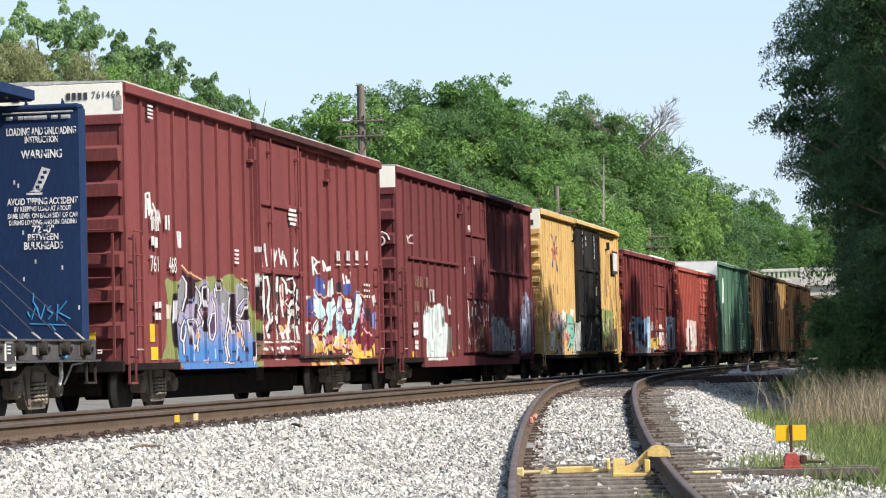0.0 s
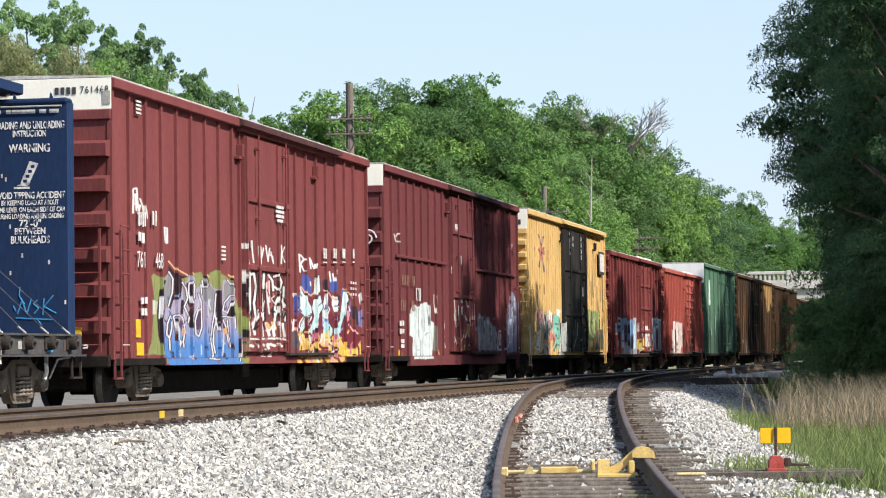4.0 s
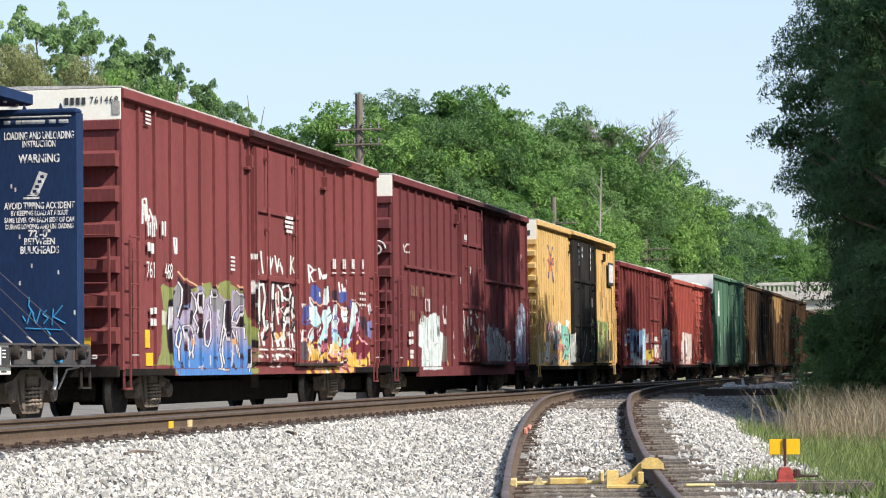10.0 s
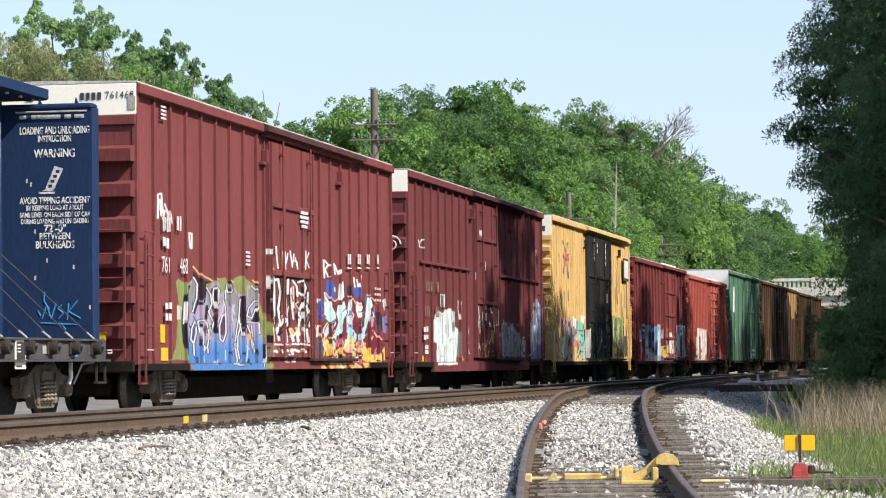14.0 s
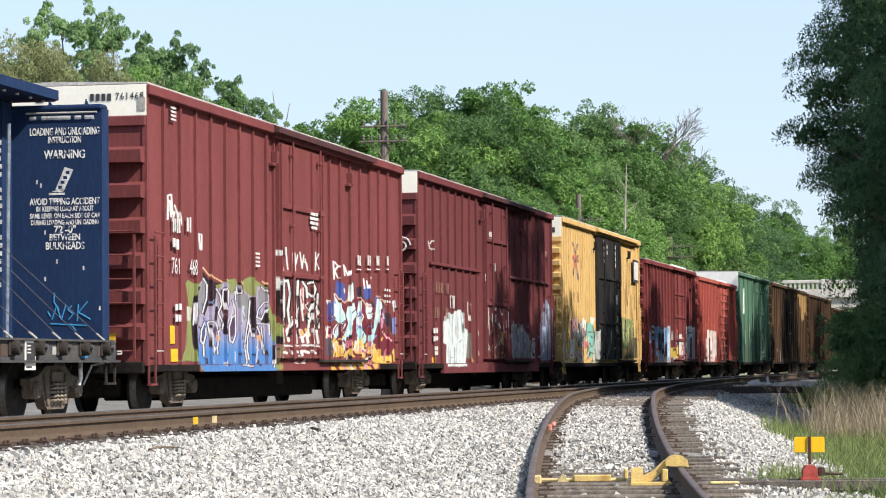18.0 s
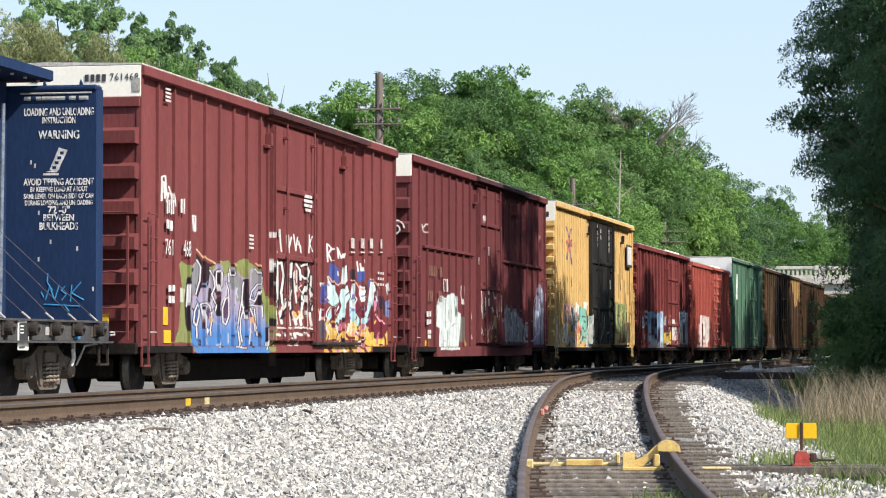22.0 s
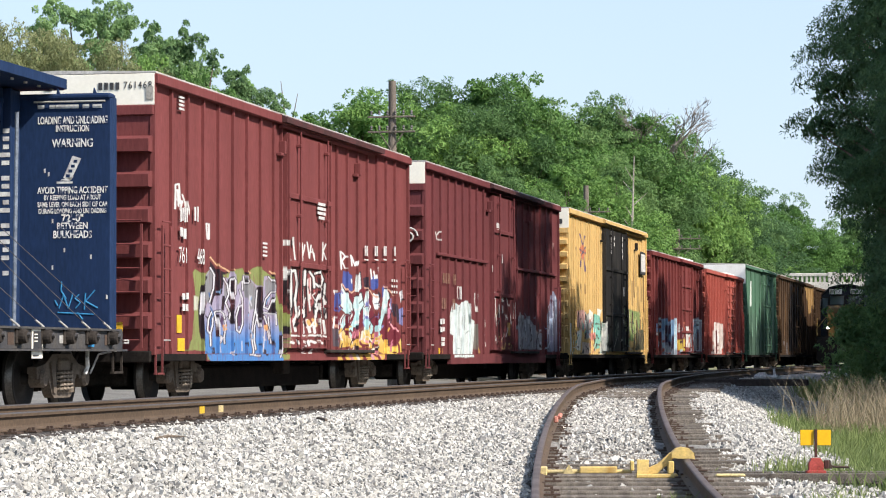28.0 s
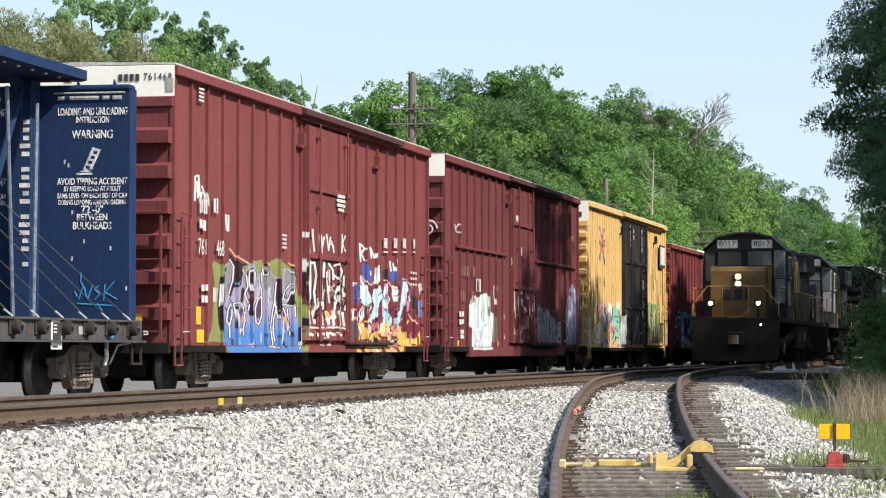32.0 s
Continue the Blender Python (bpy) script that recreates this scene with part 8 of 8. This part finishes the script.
def build_rail_marks():
    """Painted marks on the web of the near main rail, and a red-tagged joint on the siding rail."""
    for s, m0, lab, w in ((-9.3, M_TAG, "yellow paint mark on the rail web", 0.10), (-8.5, M_TAGSTRAW, "faded orange paint mark on the rail web", 0.10)):
        x, y, a = spot(s, MAIN_OFF + 0.7525 + 0.0185)
        ob = part("paint_mark", Shape().box(-w, w, -0.006, 0.0, -0.155, -0.055, 0.002), m0, None)
        ob.matrix_basis = along(s, MAIN_OFF + 0.7525 + 0.0115, MAIN_Z)
        tagged(ob, lab, "paint mark")
    pb = part("bond_clip", Shape().box(-0.12, 0.12, -0.03, 0.03, -0.09, 0.0, 0.015).rod((-0.05, -0.04, -0.02), (0.02, -0.06, 0.02), 0.03, 6), M_PINK, None)
    pb.matrix_basis = siding_pose(-3.0, -0.69, -0.02)
    tagged(pb, "small pink-painted clip on the siding rail", "rail clip")
    for s, off, ln, tw in ((-8.4, 6.15, 0.26, 30), (-13.0, 4.9, 0.3, 60), (-15, 6.3, 0.22, -20), (-6.0, 5.2, 0.2, 10)):
        st = part("stick", Shape().rod((-ln, 0, 0.03), (0, 0.02, 0.05), 0.018, 6).rod((0, 0.02, 0.05), (ln, -0.03, 0.04), 0.016, 6, 0.006), M_BARK, None)
        st.matrix_basis = along(s, off, earth_z(s, off) + 0.035) @ pose(0, 0, 0, 0, 0, tw)
        tagged(st, "dark broken stick lying on the ballast", "stick", "sticks on the ballast")


M_PINK = mat("faded_pink_paint", (0.55, 0.22, 0.16), (0.40, 0.18, 0.14), rough=0.7, scale=12, fine=50)


def blades(name, rg, pts, heights, material, label, width=0.012, lean=0.35, category="grass"):
    n = len(pts)
    h = heights[:, None]
    a = rg.uniform(0, 2 * math.pi, n)
    side = np.stack([np.cos(a), np.sin(a), np.zeros(n)], 1) * width
    ln = np.stack([rg.normal(0, lean, n), rg.normal(0, lean, n), np.ones(n)], 1)
    up = ln * h
    mid = up * 0.55 - np.stack([ln[:, 0] * heights * 0.2, ln[:, 1] * heights * 0.2, np.zeros(n)], 1)
    v = np.stack([pts - side, pts + side, pts + mid + side * 0.7, pts + mid - side * 0.7, pts + up], 1).reshape(-1, 3)
    i = np.arange(n)[:, None] * 5
    f = np.concatenate([np.concatenate([i, i + 1, i + 2], 1), np.concatenate([i, i + 2, i + 3], 1), np.concatenate([i + 3, i + 2, i + 4], 1)])
    tagged(new(name, raw_mesh(name, v, f, material)), label, category, kind="stuff")


def strew(rg, count, s0, s1, offs, keep=None, clump=0.0):
    """Places on the ground over the plan, gathered in tufts."""
    out = []
    tuft = None
    while len(out) < count:
        s = rg.uniform(s0, s1)
        a, b = offs(s)
        o = rg.uniform(a, b)
        if keep and not keep(s, o):
            continue
        for _ in range(rg.integers(4, 12)):
            ss, oo = s + rg.normal(0, clump), o + rg.normal(0, clump)
            x, y, _ = spot(ss, oo)
            out.append((x, y, earth_z(ss, oo) - 0.06))
    return np.array(out[:count])


def build_grass():
    rg = np.random.default_rng(5)
    edge = lambda s: ballast_edges(s)[1] - 0.3
    patch = lambda s, o: noise.noise((s * 0.22, o * 0.5, 1.0)) > -0.3
    p = strew(rg, 26000, -22, 22, lambda s: (edge(s) - 0.1, edge(s) + 5.5), patch, 0.10)
    blades("grass_tufts", rg, p, rg.uniform(0.08, 0.42, len(p)), M_GRASS, "green grass tufts along the siding's edge")
    p = strew(rg, 9000, 20, 62, lambda s: (edge(s) + 0.2, edge(s) + 9), None, 0.15)
    blades("grass_tufts", rg, p, rg.uniform(0.2, 0.55, len(p)), M_GRASS, "green grass at the foot of the trees", 0.018)
    p = strew(rg, 5200, 9.5, 25, lambda s: (edge(s) + 0.5, edge(s) + 5.6), lambda s, o: noise.noise((s * 0.3, o * 0.6, 4.0)) > -0.2, 0.25)
    blades("dry_grass", rg, p, rg.uniform(0.35, 1.3, len(p)), M_STRAW, "tall pale dry grass stalks beside the siding", 0.008, 0.42)
    # weeds between the siding's rails and by its outer rail
    m = siding_pose(-15.2)
    spots = [(-16.0, 0.50, 140, 0.22), (-16.3, 1.2, 70, 0.18), (-18.5, 0.2, 60, 0.10), (-18.0, -0.3, 60, 0.08), (-14.0, 2.1, 80, 0.14), (-17.0, 1.9, 90, 0.16), (-10.5, 1.9, 130, 0.22), (-12.8, 2.4, 80, 0.14), (-17.2, 3.3, 420, 0.26), (-16.2, 3.9, 380, 0.24), (-18.2, 2.7, 300, 0.20), (-15.4, 3.0, 200, 0.16), (-11.0, 2.6, 260, 0.26), (-9.5, 2.3, 240, 0.26)]
    for s, o, n, h in spots:
        oo = MAIN_OFF + siding_off(s) + o
        pts = []
        for _ in range(n):
            a, b = s + rg.normal(0, 0.18 + n * 0.0012), oo + rg.normal(0, 0.10 + n * 0.0007)
            x, y, _ = spot(a, b)
            pts.append((x, y, earth_z(a, b)))
        blades("weed_tuft", rg, np.array(pts), rg.uniform(0.3, 1.0, n) * h, M_GRASS, "small green weed tuft among the ties", 0.009, 0.45, "weeds")


build_poles()
build_overpass()
build_derail()
build_switch()
build_rail_marks()
build_grass()

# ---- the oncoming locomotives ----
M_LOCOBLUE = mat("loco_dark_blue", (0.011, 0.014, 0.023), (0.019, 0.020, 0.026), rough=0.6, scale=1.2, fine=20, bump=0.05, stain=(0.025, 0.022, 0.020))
# gold and grimy black are darkened here to include the trees' shade
M_LOCOGOLD = mat("loco_gold_shaded", (0.135, 0.080, 0.020), (0.095, 0.055, 0.016), rough=0.55, scale=1.4, fine=20, bump=0.05, stain=(0.06, 0.038, 0.018))
M_LOCOBLACK = mat("loco_black_grime_shaded", (0.016, 0.013, 0.011), (0.026, 0.020, 0.016), rough=0.9, scale=2, fine=24, bump=0.15)
M_BOARD = mat("number_board", (0.50, 0.51, 0.48), rough=0.4, scale=5, fine=40, emit=0.10)
M_HANDRAIL = mat("handrail_gold", (0.36, 0.24, 0.07), (0.26, 0.16, 0.05), rough=0.6, scale=8, fine=40)
M_LAMP = mat("lamp_glow", (1.0, 0.86, 0.70), (1.0, 0.9, 0.78), rough=0.3, emit=26.0, amount=0.02)
M_LAMPSMALL = mat("marker_glow", (1.0, 0.95, 0.9), rough=0.3, emit=3.0, amount=0.02)


def glass_mat(name, tint):
    m, n, l = nodes_of(name)
    b = n["Principled BSDF"]
    b.inputs["Base Color"].default_value = rgb(tint)
    b.inputs["Roughness"].default_value = 0.06
    b.inputs["Transmission Weight"].default_value = 0.55
    b.inputs["IOR"].default_value = 1.45
    return m


M_GLASS = glass_mat("cab_glass", (0.20, 0.24, 0.25))


def loco_truck(loco, x, moving):
    fr = part("truck_frame", Shape().prism([(x - 2.25, 0.50), (x - 2.25, 0.86), (x - 1.7, 0.98), (x + 1.7, 0.98), (x + 2.25, 0.86), (x + 2.25, 0.50), (x + 1.2, 0.62), (x - 1.2, 0.62)], "y", -1.12, -0.98)
              .prism([(x - 2.25, 0.50), (x - 2.25, 0.86), (x - 1.7, 0.98), (x + 1.7, 0.98), (x + 2.25, 0.86), (x + 2.25, 0.50), (x + 1.2, 0.62), (x - 1.2, 0.62)], "y", 0.98, 1.12)
              .box(x - 0.5, x + 0.5, -1.0, 1.0, 0.6, 0.95, 0.03), M_LOCOBLACK, loco)
    for wx in (-1.68, 0.0, 1.68):
        for sd in (-1, 1):
            part("axle_box", Shape().box(x + wx - 0.17, x + wx + 0.17, sd * 1.0, sd * 1.17, 0.36, 0.72, 0.03), M_LOCOBLACK, fr)
        w = part("wheelset", truck_meshes()["wheelset"], None, loco, at=pose(x + wx, 0, 0.46))
        w.data = loco_wheel()
        moving.append((w, x + wx))


def loco_wheel():
    if "loco" not in TRUCK_MESH:
        sh = Shape()
        for y in (-0.7525, 0.7525):
            g = 1 if y > 0 else -1
            sh.lathe([(0.10, y + g * 0.06), (0.2, y + g * 0.06), (0.23, y), (0.42, y + g * 0.02), (0.46, y + g * 0.065), (0.505, y + g * 0.06), (0.508, y - g * 0.04), (0.53, y - g * 0.06),
                      (0.53, y - g * 0.08), (0.46, y - g * 0.08), (0.2, y - g * 0.06)], (0, 0, 0), "y", 28)
            for k in range(5):
                a = 2 * math.pi * k / 5
                sh.rod((0.31 * math.cos(a), y + g * 0.0, 0.31 * math.sin(a)), (0.31 * math.cos(a), y + g * 0.03, 0.31 * math.sin(a)), 0.05, 8)
        sh.rod((0, -0.95, 0), (0, 0.95, 0), 0.1, 12)
        TRUCK_MESH["loco"] = sh.mesh("loco_wheelset", M_WHEEL, True)
    return TRUCK_MESH["loco"]


def locomotive(label, nose, lit, number):
    """A six-axle road diesel; x = 0 at its front plate, running back along +x; z from the rail."""
    lo = thing("locomotive", Matrix(), label, "locomotive", "oncoming train")
    ln, dk = 21.0, 1.62
    moving = []
    # pilot and platform
    pl = part("pilot", Shape().prism([(-1.46, 0.14), (-1.5, 0.35), (-1.5, 1.45), (1.5, 1.45), (1.5, 0.35), (1.46, 0.14), (0.6, 0.10), (-0.6, 0.10)], "x", 0.0, 0.10), M_LOCOBLACK, lo, "black pilot plate")
    part("coupler_pocket", Shape().box(-0.14, 0.0, -0.32, 0.32, 0.62, 1.12, 0.04), M_LOCOBLACK, pl)
    part("coupler", Shape().box(-0.52, -0.14, -0.10, 0.10, 0.74, 0.96, 0.03).prism([(-0.72, -0.15), (-0.52, -0.17), (-0.50, 0.15), (-0.62, 0.17), (-0.70, 0.05)], "z", 0.70, 1.0), M_TRUCK, pl)
    for y in (-0.75, 0.75):
        part("air_hose", Shape().bar([(-0.02, y, 1.0), (-0.14, y, 0.8), (-0.12, y * 0.98, 0.5), (-0.05, y * 0.95, 0.42)], 0.03), M_SHADOWSTEEL, pl)
    part("platform", Shape().box(0.0, ln, -1.53, 1.53, 1.45, dk, 0.02), M_LOCOBLACK, lo)
    part("step_plate", Shape().box(-0.02, 0.25, -1.53, -1.0, 1.63, 1.66).box(-0.02, 0.25, 1.0, 1.53, 1.63, 1.66), M_LOCOBLACK, lo)
    for y in (-1.35, 1.35):
        for z in (0.45, 0.85, 1.22):
            part("step", Shape().box(0.12, 0.5, y - 0.18, y + 0.18, z, z + 0.04), M_LOCOBLACK, lo)
    # nose, cab, hood
    x0 = 0.95
    ns = part("nose", Shape().prism([(x0, dk), (x0, 3.25), (x0 + 0.12, 3.42), (3.3, 3.46), (3.3, dk)], "y", -0.96, 0.96), nose, lo, "short gold nose darkened as in tree shade" if nose is M_LOCOGOLD else "short blue nose")
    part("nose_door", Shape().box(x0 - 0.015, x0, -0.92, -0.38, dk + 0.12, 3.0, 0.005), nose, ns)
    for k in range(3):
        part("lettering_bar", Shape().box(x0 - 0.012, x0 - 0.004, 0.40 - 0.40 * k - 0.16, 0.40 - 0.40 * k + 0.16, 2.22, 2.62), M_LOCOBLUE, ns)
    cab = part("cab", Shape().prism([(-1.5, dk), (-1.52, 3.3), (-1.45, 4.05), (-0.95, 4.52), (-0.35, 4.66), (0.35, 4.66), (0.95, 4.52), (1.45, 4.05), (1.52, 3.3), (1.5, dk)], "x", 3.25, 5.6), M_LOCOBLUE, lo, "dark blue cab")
    part("cab_roof", Shape().prism([(-1.5, 4.05), (-0.98, 4.55), (-0.36, 4.70), (0.36, 4.70), (0.98, 4.55), (1.5, 4.05), (0.95, 4.5), (0.3, 4.64), (-0.3, 4.64), (-0.95, 4.5)], "x", 3.0, 5.7), M_LOCOBLUE, cab)
    for y0, y1, z0, z1 in ((-0.95, -0.12, 3.52, 4.02), (0.12, 0.95, 3.52, 4.02), (-1.40, -1.10, 3.10, 4.0), (1.08, 1.40, 2.95, 3.9)):
        wf = part("window", Shape().box(3.20, 3.25, y0 - 0.05, y1 + 0.05, z0 - 0.05, z1 + 0.05, 0.01), M_SIDEPALE if y0 < -1.2 else M_SHADOWSTEEL, cab)
        part("pane", Shape().box(3.185, 3.199, y0, y1, z0, z1), M_GLASS, wf)
    for sd in (-1, 1):
        wf = part("side_window", Shape().box(3.6, 4.75, sd * 1.52, sd * 1.55, 3.05, 3.85, 0.01), M_STEELPALE, cab, "pale framed side window")
        part("pane", Shape().box(3.66, 4.69, sd * 1.551, sd * 1.56, 3.11, 3.79), M_GLASS, wf)
        part("side_panel", Shape().box(3.5, 4.3, sd * 1.515, sd * 1.53, 2.1, 2.95), M_SIDEPALE, cab, "pale panel under the side window")
        nb = part("number_board", Shape().box(3.15, 3.24, sd * 0.62 - 0.37, sd * 0.62 + 0.37, 4.13, 4.43, 0.03), M_BOARD, cab, "lit white number board")
        if number:
            letters("number", number, 0.27, M_INK, nb, on_end(3.145, sd * 0.62, 4.28), span=0.58)
    part("door_panel", Shape().box(3.215, 3.248, -1.44, -1.08, 2.15, 3.02, 0.01), M_SIDEPALE, cab, "pale front door panel")
    part("sunshade", Shape().prism([(-1.0, 4.06), (1.0, 4.06), (1.0, 4.10), (-1.0, 4.10)], "x", 2.98, 3.2), M_LOCOBLUE, cab)
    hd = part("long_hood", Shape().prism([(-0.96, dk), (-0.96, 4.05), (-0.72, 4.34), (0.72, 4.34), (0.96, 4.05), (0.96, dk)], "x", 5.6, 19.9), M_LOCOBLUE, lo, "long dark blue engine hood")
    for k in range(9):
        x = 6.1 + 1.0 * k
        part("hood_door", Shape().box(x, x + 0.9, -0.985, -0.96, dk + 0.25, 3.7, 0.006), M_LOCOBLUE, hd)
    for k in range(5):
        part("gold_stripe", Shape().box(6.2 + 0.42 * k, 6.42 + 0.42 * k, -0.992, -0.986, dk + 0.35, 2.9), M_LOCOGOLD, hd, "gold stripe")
    part("inertial_filter", Shape().box(5.65, 7.1, -1.44, 1.44, 2.1, 4.2, 0.05), M_LOCOGOLD, hd, "gold filter housing darkened as in tree shade")
    part("equipment_panel", Shape().box(8.3, 9.6, -1.36, -0.97, 1.9, 3.8, 0.03), M_LOCOGOLD, hd, "gold side panel darkened as in tree shade")
    part("data_plate", Shape().box(6.0, 6.5, -1.452, -1.442, 3.55, 3.8), M_STEELPALE, hd, "small pale plate")
    part("radiator", Shape().box(14.8, 19.4, -1.22, 1.22, 3.55, 4.30, 0.05), M_LOCOBLUE, hd)
    for x in (8.6, 10.4, 15.6, 17.0, 18.4):
        part("roof_fan", Shape().lathe([(0.0, 4.56), (0.5, 4.56), (0.58, 4.50), (0.60, 4.34)], (x, 0, 0), "z", 20), M_LOCOBLACK, hd)
    part("exhaust", Shape().box(12.0, 12.8, -0.3, 0.3, 4.34, 4.62, 0.03), M_LOCOBLACK, hd)
    part("fuel_tank", Shape().prism([(-1.3, 0.55), (-1.42, 0.8), (-1.42, 1.4), (1.42, 1.4), (1.42, 0.8), (1.3, 0.55)], "x", 7.8, 13.2), M_LOCOBLACK, lo)
    for sd in (-1, 1):
        part("air_tank", Shape().rod((7.9, sd * 1.2, 1.35), (12.8, sd * 1.2, 1.35), 0.16, 12), M_LOCOBLACK, lo)
    # lamps
    for z in (2.80, 3.06):
        h = part("headlight", Shape().lathe([(0.15, x0), (0.15, x0 - 0.05), (0.13, x0 - 0.06)], (0, 0, z), "x", 16), M_LOCOBLACK, ns)
        part("lens", Shape().lathe([(0.0, x0 - 0.045), (0.06, x0 - 0.043), (0.085, x0 - 0.03)], (0, 0, z), "x", 16), M_LAMP if lit else M_GLASS, h)
    for y in (-0.78, 0.86):
        h = part("ditch_light", Shape().box(0.05, 0.22, y - 0.13, y + 0.13, 1.98, 2.24, 0.02).box(0.1, 0.2, y - 0.04, y + 0.04, 1.62, 1.98), M_LOCOBLACK, lo)
        part("lens", Shape().lathe([(0.0, 0.035), (0.05, 0.037), (0.07, 0.046)], (0, y, 2.11), "x", 16), M_LAMP if lit else M_GLASS, h)
    if lit:
        part("marker_lamp", Shape().lathe([(0.0, -0.012), (0.03, -0.008), (0.038, 0.0)], (0, -0.88, 1.37), "x", 12), M_LAMPSMALL, lo, "small white marker lamp")
    # handrails over the front platform and down the sides
    fr = Shape().bar([(0.06, -1.48, 1.05), (0.06, -1.50, 2.05), (0.06, -0.98, 2.70), (0.06, 0.98, 2.70), (0.06, 1.50, 2.05), (0.06, 1.48, 1.05)], 0.022, 8)
    for y in (-0.45, 0.45):
        fr.rod((0.06, y, 1.62), (0.06, y, 2.70), 0.018, 6)
    part("front_handrail", fr, M_HANDRAIL, lo, "dull yellow front handrail")
    part("front_chain", Shape().bar([(0.05, -0.55, 1.95), (0.02, -0.2, 1.66), (0.02, 0.35, 1.58)], 0.018, 6), M_HANDRAIL, lo)
    for sd in (-1, 1):
        sr = Shape().bar([(0.25, sd * 1.48, 1.1), (0.25, sd * 1.48, 2.65), (2.9, sd * 1.48, 2.65)], 0.02, 6).rod((6.0, sd * 1.48, 2.65), (20.6, sd * 1.48, 2.65), 0.02, 6)
        for k in range(9):
            sr.rod((6.2 + 1.78 * k, sd * 1.48, 1.6), (6.2 + 1.78 * k, sd * 1.48, 2.65), 0.016, 6)
        part("side_handrail", sr, M_HANDRAIL, lo)
    loco_truck(lo, 4.3, moving)
    loco_truck(lo, 16.7, moving)
    return lo, moving


M_SIDEPALE = mat("pale_side_panel", (0.26, 0.27, 0.265), (0.20, 0.21, 0.21), rough=0.5, scale=3, fine=30)


def trailing_car():
    car = boxcar(700, 16.0, 4.7, 0.79, "dark grimy boxcar behind the locomotives", M_BLACKDOOR, rib_row(0.7, 15.3, 0.97), (6.4, 9.6), None, 2.9, 0.2, None, 8, name="trailing_boxcar")
    tagged(car, group="oncoming train")
    return car


LEAD, LEAD_WHEELS = locomotive("dark blue road locomotive with lit headlights and a gold nose darkened as in shade", M_LOCOGOLD, True, "8017")
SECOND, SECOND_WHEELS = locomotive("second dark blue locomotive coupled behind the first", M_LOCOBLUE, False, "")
TRAIL = trailing_car()


def front_at(t):
    """How far along the plan the leading plate stands: about sixty kilometres an hour towards the camera."""
    marks = [(28.0, 121.9), (28.5, 114.2), (29.0, 106.5), (29.5, 98.5), (30.0, 90.4), (30.5, 82.0), (31.0, 73.5), (31.5, 65.0), (32.0, 56.3)]
    if t <= 28.0:
        return 121.9 + (28.0 - t) * 15.4
    for (a, za), (b, zb) in zip(marks[:-1], marks[1:]):
        if t <= b:
            return za + (zb - za) * (t - a) / (b - a)
    return marks[-1][1]


def motions():
    times = [0, 4, 8, 12, 16, 20, 24, 26, 27, 27.5] + [28 + 0.5 * k for k in range(9)]
    for ob, lag, mid in ((LEAD, 0.0, 0.0), (SECOND, 21.9, 0.0), (TRAIL, 43.9, 8.0)):
        walk(ob, [(t, along(front_at(t) + lag + mid, MAIN_OFF, MAIN_Z)) for t in times])
    # wheels turn as they roll; before the train comes in sight they stand in their frames
    fine = [0.0, 26.9] + [27.0 + k / 30 for k in range(151)]
    for wheels in (LEAD_WHEELS, SECOND_WHEELS):
        for w, x in wheels:
            rows, z = [], 0.508
            for t in fine:
                a = (front_at(26.9) - front_at(max(t, 26.9))) / 0.508
                rows.append((t, pose(x, 0, z, 0, -math.degrees(a), 0)))
            walk(w, rows)


motions()
